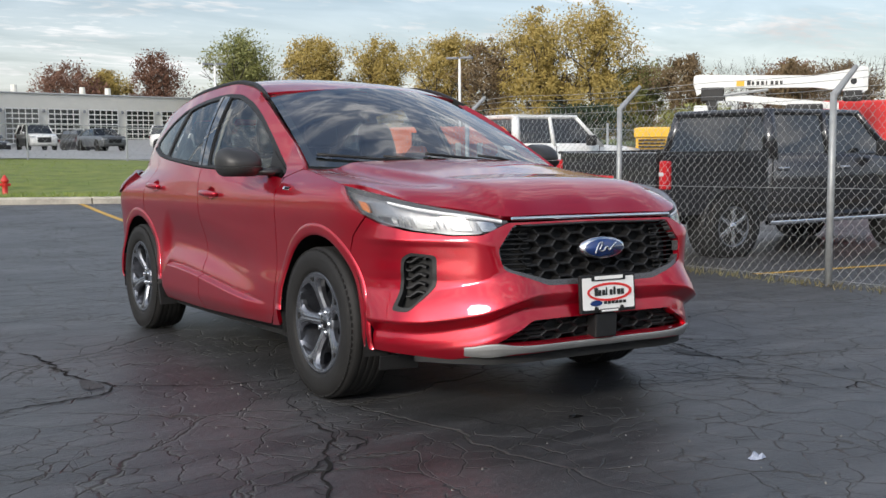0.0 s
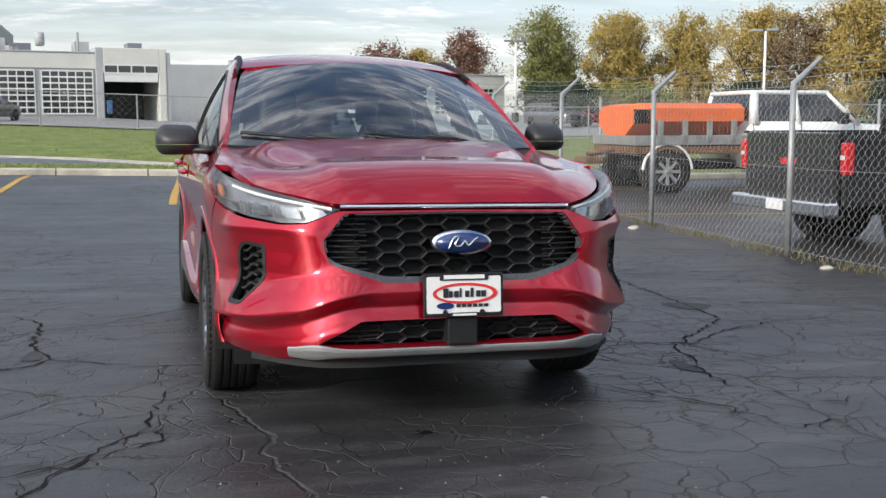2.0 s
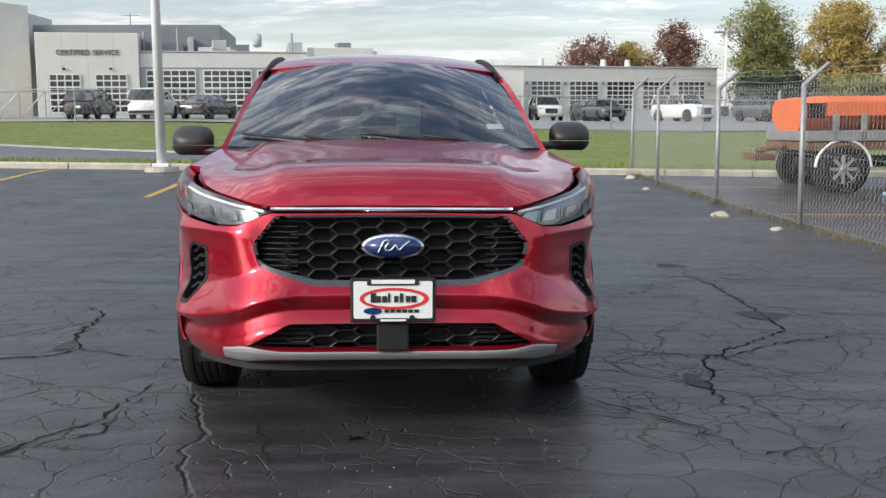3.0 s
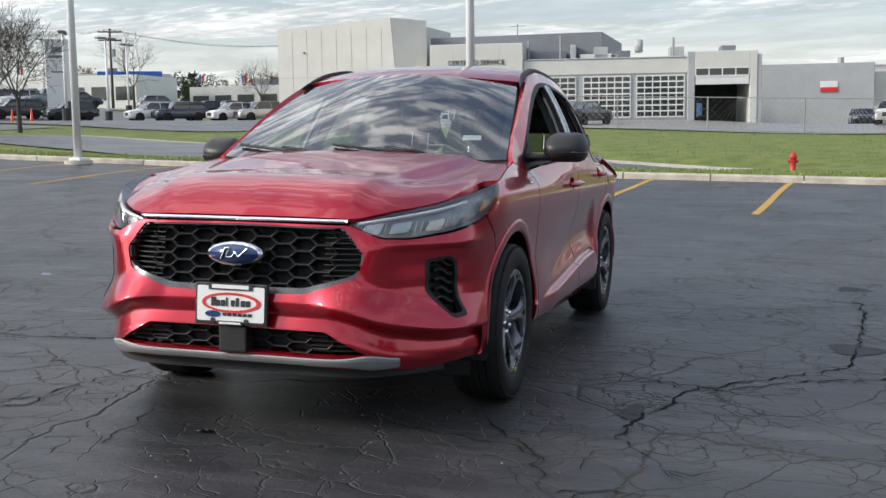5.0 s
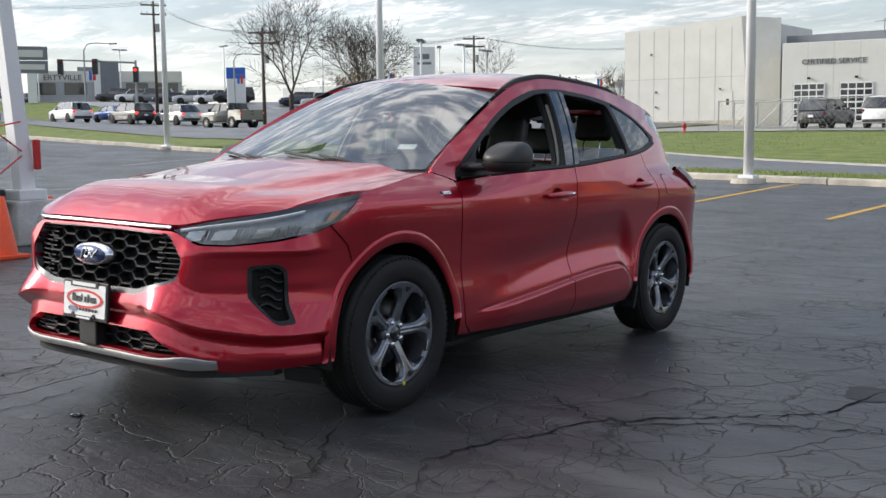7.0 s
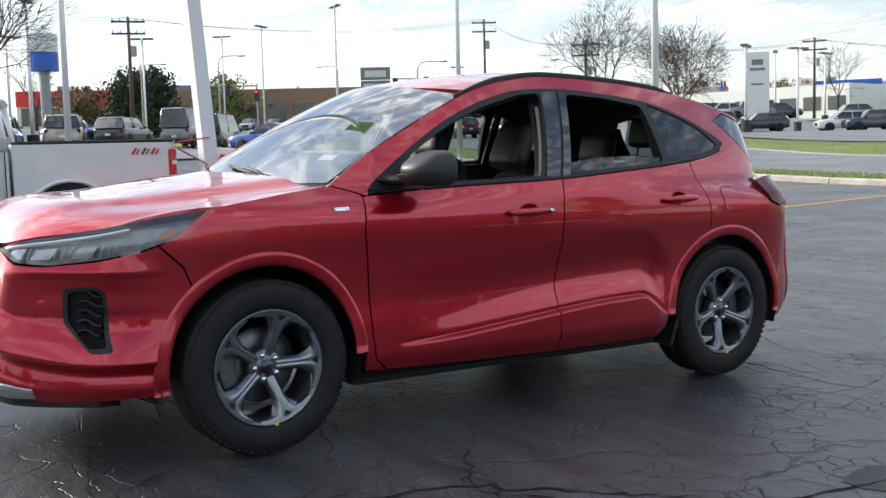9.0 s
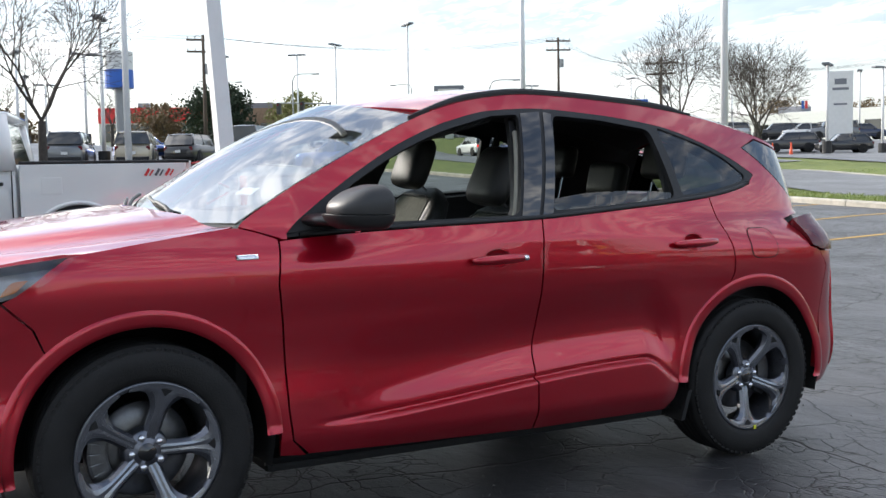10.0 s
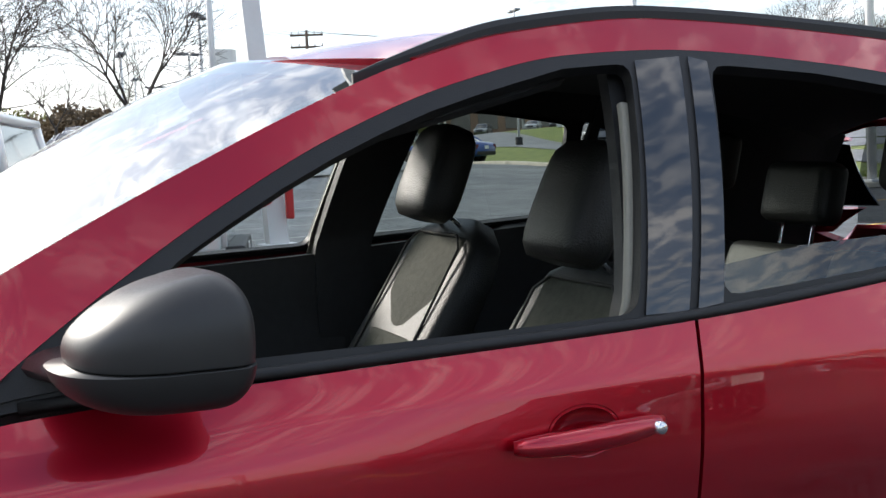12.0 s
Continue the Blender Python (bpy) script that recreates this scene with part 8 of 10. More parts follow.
def plain_fence(pts, posts, h, label):
    f = empty("yard_fence", None, label, "fence")
    for px, py in posts:
        b = bmesh.new()
        rod(b, (px, py, gz(px, py)), (px, py, gz(px, py) + h), 0.04, 0.04, 6)
        part("post", b, GALV, f)
    for k in range(2):
        hz = (h - 0.05, 0.08)[k]
        v, fc_ = tube([(x, y, gz(x, y) + hz) for x, y in pts], 0.025, 5)
        mesh_object("rail", v, fc_, GALV, f)
    verts, faces = [], []
    for (x0, y0), (x1, y1) in zip(pts, pts[1:]):
        n = int(math.hypot(x1 - x0, y1 - y0) / 0.35)
        for i in range(n):
            for dirn in (1, -1):
                a = i / n
                c = min(1, max(0, a + dirn * h / math.hypot(x1 - x0, y1 - y0)))
                p, q = (x0 + (x1 - x0) * a, y0 + (y1 - y0) * a), (x0 + (x1 - x0) * c, y0 + (y1 - y0) * c)
                k = len(verts)
                verts += [(p[0], p[1], gz(*p) + 0.05), (p[0] + 0.012, p[1], gz(*p) + 0.05), (q[0] + 0.012, q[1], gz(*q) + h), (q[0], q[1], gz(*q) + h)]
                faces.append((k, k + 1, k + 2, k + 3))
    w = mesh_object("wire_mesh", verts, faces, GALV, f, smooth=False)
    w["kind"] = "stuff"


fpts = [(x, 50.0 - 0.10 * (x + 14)) for x in np.linspace(-21, 44, 14)]
plain_fence(fpts, [(x, 50.0 - 0.10 * (x + 14)) for x in np.arange(-21, 44, 4.6)], 1.75, "thin wire fence round the service yard")

# scraps at the fence foot
for k, (x, y, s) in enumerate(((4.72, 7.7, 0.13), (4.85, 6.05, 0.08), (5.2, 14.5, 0.11), (4.9, 2.2, 0.06), (4.86, 12.0, 0.07))):
    b = bmesh.new()
    bmesh.ops.create_icosphere(b, subdivisions=2, radius=s)
    for v in b.verts:
        n = noise.noise(v.co * 9 + Vector((k, 0, 0)))
        v.co = Vector((v.co.x * (1 + n * 0.5), v.co.y * 0.7 * (1 + n * 0.4), v.co.z * 0.45 * (1 + n * 0.3)))
    ob = part("rubble", b, CONCRETE, None)
    ob.location = (x, y, gz(x, y) + s * 0.25)
    tagged(ob, "pale lump of broken concrete by the fence", "rubble", "rubble by the fence")

# ---- buildings ----
STUCCO = material("white_panel", (0.62, 0.61, 0.56), 0.6, var=0.06, scale=0.7, bump=0.15, bump_scale=30)
GREY_WALL = material("grey_panel", (0.40, 0.41, 0.41), 0.6, var=0.08, scale=0.8)
DARK_WALL = material("dark_grey_metal", (0.17, 0.18, 0.20), 0.5, var=0.1, scale=1.0)
BRICK = material("tan_brick", (0.26, 0.17, 0.11), 0.8, var=0.2, scale=3, bump=0.3, bump_scale=20)
BAY_DARK = material("bay_interior", (0.035, 0.035, 0.035), 0.7, var=0.3, scale=1.5)
BAY_GLASS = material("bay_glass", (0.03, 0.035, 0.035), 0.08, coat=1.0)
BLUE_SIGN = material("blue_sign", (0.02, 0.12, 0.50), 0.35)


def oriented(x, y, slope, z):
    """Frame with u along a facade, v inwards."""
    a = math.atan(slope)
    return Matrix.Translation((x, y, z)) @ Matrix.Rotation(a, 4, "Z")


def block(parent, name, u0, u1, v0, v1, z0, z1, mat, label="", bevel=0.03):
    b = bmesh.new()
    box(b, u0, u1, v0, v1, z0, z1, bevel, None, 1)
    return part(name, b, mat, parent, label)


def bay_door(parent, u0, u1, z0, z1, cols, rows, v=-0.02):
    """Glazed sectional door: dark panes behind a white grid."""
    d = block(parent, "bay_door", u0, u1, v - 0.02, v + 0.04, z0, z1, BAY_GLASS, "glazed white sectional door", 0.0)
    for i in range(cols + 1):
        u = u0 + (u1 - u0) * i / cols
        block(d, "mullion", u - 0.035, u + 0.035, v - 0.06, v - 0.02, z0, z1, WHITE_PAINT, bevel=0.0)
    for j in range(rows + 1):
        z = z0 + (z1 - z0) * j / rows
        block(d, "rail", u0, u1, v - 0.065, v - 0.02, z - 0.05, z + 0.05, WHITE_PAINT, bevel=0.0)
    block(d, "door_frame", u0 - 0.08, u0 - 0.03, v - 0.05, v + 0.02, z0, z1 + 0.05, GREY_WALL, bevel=0.0)
    return d


def words(parent, text, m, size, mat, extrude=0.03):
    c = bpy.data.curves.new("lettering", "FONT")
    c.body, c.size, c.extrude, c.align_x = text, size, extrude, "CENTER"
    c.materials.append(mat)
    ob = new("lettering", c)
    ob.parent = parent
    ob.matrix_local = m
    return ob


FAC = (-21.6, 66.8, 0.17)
svc = empty("service_building", oriented(FAC[0], FAC[1], FAC[2], 1.75), "low white service building with glazed bay doors", "building")
# certified-service box
block(svc, "wall", 0.0, 6.6, 0.0, 9.0, -0.6, 5.3, STUCCO)
for u in (1.65, 3.3, 4.95):
    block(svc, "panel_joint", u - 0.012, u + 0.012, -0.006, 0.02, 0, 5.3, GREY_WALL, bevel=0)
words(svc, "CERTIFIED SERVICE", Matrix.Translation((3.3, -0.03, 3.84)) @ Euler((radians(90), 0, 0)).to_matrix().to_4x4(), 0.475, material("sign_grey", (0.10, 0.10, 0.10), 0.5))
bay_door(svc, 0.8, 2.75, 0.0, 2.55, 4, 6)
bay_door(svc, 3.75, 5.75, 0.0, 2.55, 4, 6)
for u in (1.75, 4.75):
    block(svc, "wall_lamp", u - 0.10, u + 0.10, -0.18, 0.0, 2.85, 2.98, BLACK_PLASTIC)
# bays
block(svc, "wall", 6.62, 18.0, 0.35, 12.0, -0.6, 3.95, GREY_WALL)
block(svc, "fascia_band", 6.62, 18.0, 0.28, 0.42, 3.0, 4.05, STUCCO)
block(svc, "parapet_cap", 6.6, 18.05, 0.22, 0.50, 4.05, 4.15, GREY_WALL)
for u0 in (6.95, 10.75, 14.45):
    bay_door(svc, u0 + 0.1, u0 + 3.35, 0.0, 2.85, 6, 7, 0.33)
# tall end bay with a half-open door
block(svc, "wall", 18.0, 18.5, 0.1, 12.0, -0.6, 4.45, GREY_WALL)
block(svc, "wall", 22.2, 22.7, 0.1, 12.0, -0.6, 4.45, STUCCO)
block(svc, "wall", 18.5, 22.2, 0.1, 12.0, 3.25, 4.45, STUCCO)
block(svc, "wall", 18.5, 22.2, 6.5, 7.0, -0.6, 3.3, BAY_DARK)
bay_door(svc, 18.55, 22.15, 2.75, 3.30, 4, 1, 0.15)
block(svc, "door_panel", 18.55, 22.15, 0.12, 0.2, 2.15, 2.75, WHITE_PAINT)
block(svc, "side_wall", 22.7, 23.0, 0.15, 9.0, -0.6, 4.2, GREY_WALL)
block(svc, "barrel", 18.65, 19.0, 0.0, 0.35, 0.0, 0.9, material("blue_barrel", (0.04, 0.12, 0.25), 0.5))
# roof plant
for u0, u1, z1, mt in ((7.4, 9.6, 4.9, DARK_WALL), (9.9, 10.3, 5.3, GREY_WALL), (11.6, 12.6, 5.1, GREY_WALL), (12.8, 14.2, 4.8, DARK_WALL), (17.0, 18.0, 5.0, GREY_WALL), (20.6, 21.6, 5.0, DARK_WALL), (10.6, 13.4, 4.6, STUCCO)):
    block(svc, "roof_unit", u0, u1, 3.0, 4.6, 3.9, z1, mt)
v, f = lathe([(0, 0.3), (0.45, 0.28), (0.5, 0.0), (0.45, -0.28), (0, -0.3)], 20)
mesh_object("roof_fan", [(14.8 + a, 3.2 + b_, 5.1 + c) for a, b_, c in v], f, GREY_WALL, svc)
for u, h in ((17.2, 5.6), (9.2, 5.9), (6.9, 5.6)):
    b = bmesh.new()
    rod(b, (u, 2.5, 3.9), (u, 2.5, h), 0.08)
    part("flue", b, GALV, svc)
b = bmesh.new()
rod(b, (6.0, 4, 5.2), (6.0, 4, 7.0), 0.03)
rod(b, (5.4, 4, 6.8), (6.6, 4, 6.85), 0.02)
part("antenna", b, DARK_WALL, svc)
# tall white hall with a slanted corner
hall = empty("white_hall", oriented(-36.2, 68.6, 0.02, 1.75), "tall plain white panel hall with a slanted corner", "building")
vv = [(1.8, 0, -0.6), (11.6, 0, -0.6), (11.6, 14, -0.6), (1.8, 14, -0.6), (1.8, 0, 7.0), (10.9, 0, 7.55), (11.6, 14, 7.55), (1.8, 14, 7.0)]
mesh_object("wall", vv, [(0, 3, 2, 1), (4, 5, 6, 7), (0, 1, 5, 4), (1, 2, 6, 5), (2, 3, 7, 6), (3, 0, 4, 7)], STUCCO, hall, smooth=False)
vv = [(11.64, -0.02, -0.6), (13.2, 1.6, -0.6), (13.2, 1.6, 7.4), (10.94, -0.02, 7.56)]
mesh_object("corner_panel", vv, [(0, 1, 2, 3)], STUCCO, hall, smooth=False)
for u in np.arange(3.0, 11.0, 1.2):
    block(hall, "panel_joint", u - 0.015, u + 0.015, -0.012, 0.01, 0.0, 6.9, GREY_WALL, bevel=0)
block(hall, "panel_joint", 1.8, 11.2, -0.012, 0.01, 3.35, 3.38, GREY_WALL, bevel=0)
block(hall, "plinth", 1.8, 11.6, -0.06, 0.0, -0.6, 0.25, CONCRETE)
block(hall, "door", 9.55, 10.35, -0.04, 0.0, 0.25, 2.3, STUCCO)
block(hall, "door_pane", 9.85, 10.1, -0.05, 0.0, 1.3, 1.8, BAY_GLASS)
for u, z in ((4.0, 5.2), (4.4, 2.4), (4.4, 1.3), (9.4, 2.5)):
    block(hall, "wall_fitting", u - 0.07, u + 0.07, -0.14, 0.0, z - 0.07, z + 0.07, DARK_WALL)
block(hall, "rear_roof", 12.8, 26.0, 4.0, 16.0, 3.8, 6.3, DARK_WALL)
# gate in front of it
gate = empty("yard_gate", oriented(-22.2, 60.0, 0.05, gz(-22, 60)), "grey steel sliding gate of the yard", "gate")
for u in np.arange(0, 6.1, 1.5):
    b = bmesh.new()
    rod(b, (u, 0, 0), (u, 0, 1.7), 0.04, None, 6)
    part("upright", b, GALV, gate)
    b = bmesh.new()
    rod(b, (u, 0, 0.1), (u + 1.5 if u < 5.9 else u, 0, 1.65), 0.03, None, 6)
    part("brace", b, GALV, gate)
for z in (0.1, 1.65):
    b = bmesh.new()
    rod(b, (0, 0, z), (6, 0, z), 0.035, None, 6)
    part("rail", b, GALV, gate)

# low grey store between the buildings, with a red and white sign
store = empty("grey_store", oriented(3.2, 90.0, 0.10, 1.55), "low grey store with a red and white sign", "building")
block(store, "wall", -6.0, 4.2, 0, 8, -0.6, 4.6, GREY_WALL)
block(store, "sign", -0.1, 1.3, -0.06, 0.0, 2.2, 3.1, PLATE_WHITE)
block(store, "sign_band", -0.1, 1.3, -0.08, -0.06, 2.2, 2.58, INK_RED)
block(store, "wall_annex", 4.2, 9.5, 2, 10, -0.6, 3.9, STUCCO)

# long far service building
x0, y0, x1, y1 = 4.4, 97.6, 35.4, 108.3
slope = (y1 - y0) / (x1 - x0)
LEN = math.hypot(x1 - x0, y1 - y0)
far = empty("long_service_building", oriented(x0, y0, slope, 1.35), "long pale service building with a row of glazed bay doors", "building")
block(far, "wall", 0, LEN, 0, 14, -0.6, 4.85, STUCCO)
block(far, "parapet_cap", -0.05, LEN + 0.05, -0.1, 0.2, 4.85, 5.0, GREY_WALL)
n = 7
for k in range(n):
    u0 = 1.6 + k * (LEN - 2.2) / n
    bay_door(far, u0, u0 + 3.35, 0.1, 3.45, 5, 7, -0.03)
    block(far, "wall_lamp", u0 + 3.75, u0 + 3.98, -0.22, 0.0, 3.1, 3.4, DARK_WALL)
for u in (2.0, 13.5, 21.0, 24.0):
    b = bmesh.new()
    rod(b, (u, 4, 4.8), (u, 4, 5.9), 0.35, 0.28, 10)
    part("roof_vent", b, STUCCO if u > 10 else GALV, far)

# far shops and showrooms on the rise
def showroom(x, y, turn, w, d, h, z, wall, label, trim=None, glazed=True):
    s = empty("showroom", Matrix.Translation((x, y, z)) @ Matrix.Rotation(radians(turn), 4, "Z"), label, "building", "far showrooms")
    block(s, "wall", -w / 2, w / 2, 0, d, -1.5, h, wall)
    if trim:
        block(s, "fascia_band", -w / 2 - 0.05, w / 2 + 0.05, -0.12, 0.0, h * 0.62, h + 0.3, trim)
    if glazed:
        n = max(3, int(w / 4))
        for k in range(n):
            u = -w / 2 + (k + 0.15) * w / n
            block(s, "shop_window", u, u + w / n * 0.72, -0.08, 0.0, 0.4, h * 0.58, BAY_GLASS)
    block(s, "roof_unit", -w * 0.2, -w * 0.1, d * 0.4, d * 0.6, h, h + 1.3, DARK_WALL)
    return s


sh = showroom(-142.9, 99.4, 52, 23.6, 14, 3.8, 7.86, GREY_WALL, "white and grey car showroom with a dark portal on the rise", STUCCO)
block(sh, "portal", -0.8, 2.0, -0.6, 0.0, -0.5, 5.7, DARK_WALL)
block(sh, "portal_rim", -1.8, -0.8, -0.7, 0.0, -0.5, 5.9, WHITE_PAINT)
words(sh, "ERTYVILLE", Matrix.Translation((-6.6, -0.16, 2.65)) @ Euler((radians(90), 0, 0)).to_matrix().to_4x4(), 1.25, INK_BLACK)
showroom(-150, 62, 60, 46, 18, 5.5, 6.2, BRICK, "long tan brick building with flat roofs on the rise", None)
showroom(-150, 40, 66, 16, 12, 5.0, 6.0, STUCCO, "pale low shop on the rise", INK_RED)
showroom(-112, 132, 6, 44, 14, 4.2, 5.6, WHITE_PAINT, "pale showroom with a red round sign", None)
showroom(-76, 150, -4, 30, 14, 3.4, 5.0, GREY_WALL, "grey low showroom with green stripe", None)
ch = showroom(-108, 158, 30, 16, 12, 6.8, 4.6, STUCCO, "showroom with a tall blue portal", None)
block(ch, "blue_portal", -4.5, 6.5, -0.8, 0.0, 3.2, 7.2, BLUE_SIGN)
block(ch, "blue_leg", -4.5, -2.8, -0.8, 0.0, -1.0, 3.2, BLUE_SIGN)
showroom(-50, 168, -6, 40, 14, 3.4, 4.8, GREY_WALL, "grey low showroom far beyond the road", None)
showroom(20, 178, -8, 80, 14, 4.0, 1.6, GREY_WALL, "low pale sheds far behind the yard", None, False)
# stone bank behind the yard
bm = bmesh.new()
box(bm, -14, 16, -1, 1, -1, 1.6, 0.3)
ob = part("block_wall", bm, material("buff_block", (0.34, 0.30, 0.24), 0.85, var=0.25, scale=0.8, bump=0.6, bump_scale=6), None)
ob.matrix_world = oriented(50, 97, 0.1, 1.6)
tagged(ob, "buff block wall below the trees", "wall")

# ---- poles, lamps, signs ----
def lot_pole(x, y, r, h, label, base_h=0.0, lean=(0, 0), sides=12):
    p = empty("lot_pole", Matrix.Translation((x, y, gz(x, y))), label, "lamp pole", "white lot poles")
    b = bmesh.new()
    rod(b, (0, 0, base_h), (lean[0], lean[1], h), r, r * 0.72, sides)
    part("shaft", b, POLE_WHITE, p, smooth=sides > 4)
    b = bmesh.new()
    if base_h > 0.4:
        box(b, -0.26, 0.26, -0.26, 0.26, 0, base_h, 0.03)
        part("painted_block", b, material("flaking_white_block", (0.66, 0.65, 0.62), 0.7, second=(0.40, 0.38, 0.35), scale=5, bump=0.5, bump_scale=20), p)
        b = bmesh.new()
        box(b, -0.17, 0.17, -0.17, 0.17, base_h, base_h + 0.12, 0.02)
        part("base_shoe", b, POLE_WHITE, p)
    else:
        rod(b, (0, 0, 0), (0, 0, 0.10), 0.36, 0.34, 20)
        part("footing", b, CONCRETE, p)
        b = bmesh.new()
        box(b, -r * 1.6, r * 1.6, -r * 1.6, r * 1.6, 0.10, 0.17, 0.02)
        part("base_plate", b, POLE_WHITE, p)
    b = bmesh.new()
    box(b, lean[0] - 0.65, lean[0] + 0.65, lean[1] - 0.22, lean[1] + 0.22, h, h + 0.14, 0.04)
    part("lamp_head", b, DARK_WALL, p)
    return p


lot_pole(-4.25, 16.15, 0.105, 9.5, "white lamp pole on a round concrete footing")
lot_pole(-15.1, 17.3, 0.105, 9.5, "white lamp pole on a round concrete footing")
lot_pole(-27.2, 19.6, 0.105, 9.5, "white lamp pole on a round concrete footing")
lot_pole(-29.7, 6.2, 0.115, 9.5, "white lamp pole on a round concrete footing")
LEANER = lot_pole(-7.15, 1.74, 0.125, 9.0, "leaning white pole on a flaking white block", 0.50, (-0.42, -0.42), 4)
STRAP = material("red_strap", (0.55, 0.03, 0.03), 0.6)
for z0, z1 in ((1.05, 1.35), (1.38, 1.42), (1.0, 0.92)):
    b = bmesh.new()
    rod(b, (0.05, -0.05, z0), (0.55, -0.62, z1 - 0.1), 0.009, None, 6)
    part("strap", b, STRAP, LEANER)
b = bmesh.new()
box(b, 0.08, 0.15, 0.06, 0.13, 0.84, 1.18, 0.02)
part("strap_roll", b, STRAP, LEANER)


def lamp_post(x, y, h, label, heads=2, r=0.11, mat=None, base=True, turn=0.0):
    p = empty("lamp_post", Matrix.Translation((x, y, gz(x, y))) @ Matrix.Rotation(turn, 4, "Z"), label, "lamp post", "lot lamp posts")
    b = bmesh.new()
    rod(b, (0, 0, 0), (0, 0, h), r, r * 0.8, 8)
    part("shaft", b, mat or POLE_WHITE, p, smooth=True)
    for k in range(heads):
        sg = 1 if k else -1
        b = bmesh.new()
        box(b, sg * 0.55 - 0.45, sg * 0.55 + 0.45, -0.25, 0.25, h - 0.02, h + 0.14, 0.04)
        part("lamp_head", b, DARK_WALL, p)
    if base:
        b = bmesh.new()
        rod(b, (0, 0, 0), (0, 0, 0.9), 0.32, None, 10)
        part("base", b, material("dark_base", (0.03, 0.03, 0.03), 0.6) if "dark_base" not in bpy.data.materials else bpy.data.materials["dark_base"], p)
    return p


for x, y, top in ((-78.7, 43, 14.2), (-95.2, 43.6, 14.3), (-106, 43.9, 14.4), (-90.1, 29.5, 12.0), (-53.8, 10.9, 9.6), (-73.6, 14.2, 9.9), (-66, 8.5, 9.0), (-88, 12.5, 9.5), (-99, 16, 9.8),
                  (-45.0, 57.0, 8.0), (-52, 72, 9), (-58, 84, 9.5), (-36, 78, 8.5), (-30, 86, 9), (-70, 92, 11), (-80, 100, 12), (-118, 84, 13), (-104, 90, 13), (-128, 78, 13.4), (-92, 96, 12.5), (-48, 100, 10), (-40, 110, 10), (28, 82, 8), (40, 62, 7.5)):
    lamp_post(x, y, top - gz(x, y), "pale lamp post in a display lot", 2, turn=x)


def street_light(x, y, top, reach, label, turn):
    p = empty("street_lamp", Matrix.Translation((x, y, gz(x, y))) @ Matrix.Rotation(radians(turn), 4, "Z"), label, "street lamp", "street lamps")
    h = top - gz(x, y)
    b = bmesh.new()
    rod(b, (0, 0, 0), (0, 0, h - 0.6), 0.11, 0.07, 8)
    part("shaft", b, GALV, p)
    v, f = tube(spline([(0, 0, h - 0.7), (0.3, 0, h - 0.15), (1.0, 0, h), (reach, 0, h - 0.05)], 5), 0.05, 6)
    mesh_object("arm", v, f, GALV, p)
    b = bmesh.new()
    box(b, reach - 0.1, reach + 0.6, -0.14, 0.14, h - 0.14, h, 0.04)
    part("lamp_head", b, GALV, p)


street_light(-78.6, 51.5, 9.6, 2.4, "tall curved street lamp by the junction", 35)
street_light(-78, 68.4, 9.5, 2.2, "tall curved street lamp by the junction", 30)
street_light(-98, 40, 11.5, 2.4, "tall curved street lamp by the junction", 40)
street_light(-104, 34, 11.0, 2.4, "tall curved street lamp by the junction", 40)
street_light(-120, 66, 13.0, 2.4, "tall curved street lamp by the junction", 220)

WOOD_POLE = material("weathered_wood_pole", (0.10, 0.075, 0.055), 0.85, var=0.3, scale=6, stretch=(1, 1, 0.1))


def utility_pole(x, y, top, label, turn, arms=2):
    p = empty("utility_pole", Matrix.Translation((x, y, gz(x, y))) @ Matrix.Rotation(radians(turn), 4, "Z"), label, "utility pole", "utility poles")
    h = top - gz(x, y)
    b = bmesh.new()
    rod(b, (0, 0, 0), (0, 0, h), 0.17, 0.11, 8)
    part("shaft", b, WOOD_POLE, p, smooth=True)
    for k in range(arms):
        b = bmesh.new()
        box(b, -1.25, 1.25, -0.06, 0.06, h - 0.45 - 0.9 * k, h - 0.30 - 0.9 * k, 0.01)
        arm = part("cross_arm", b, WOOD_POLE, p)
        for u in (-1.15, -0.6, 0.6, 1.15):
            b = bmesh.new()
            rod(b, (u, 0, h - 0.30 - 0.9 * k), (u, 0, h - 0.10 - 0.9 * k), 0.05, 0.04, 6)
            part("insulator", b, GALV, arm)
    b = bmesh.new()
    rod(b, (0.3, 0, h - 3.0), (0.3, 0, h - 2.2), 0.25, None, 8)
    part("transformer", b, GALV, p)
    return x, y, top


ups = [utility_pole(-76.2, 23.7, 12.1, "weathered wooden utility pole with crossarms", 70), utility_pole(-83.6, 63.1, 14.7, "weathered wooden utility pole with crossarms", 60), utility_pole(-65.3, 60.4, 10.6, "weathered wooden utility pole with crossarms", 40),
       utility_pole(-68.0, 96.0, 12.5, "weathered wooden utility pole with crossarms", 30), utility_pole(-58.0, 128.0, 13.0, "weathered wooden utility pole with crossarms", 20)]
WIRE = material("cable_black", (0.03, 0.03, 0.03), 0.6)
spans = [((-90, -40, 12.5), ups[0]), (ups[0], ups[1]), (ups[1], ups[2]), (ups[2], ups[3]), (ups[3], ups[4])]
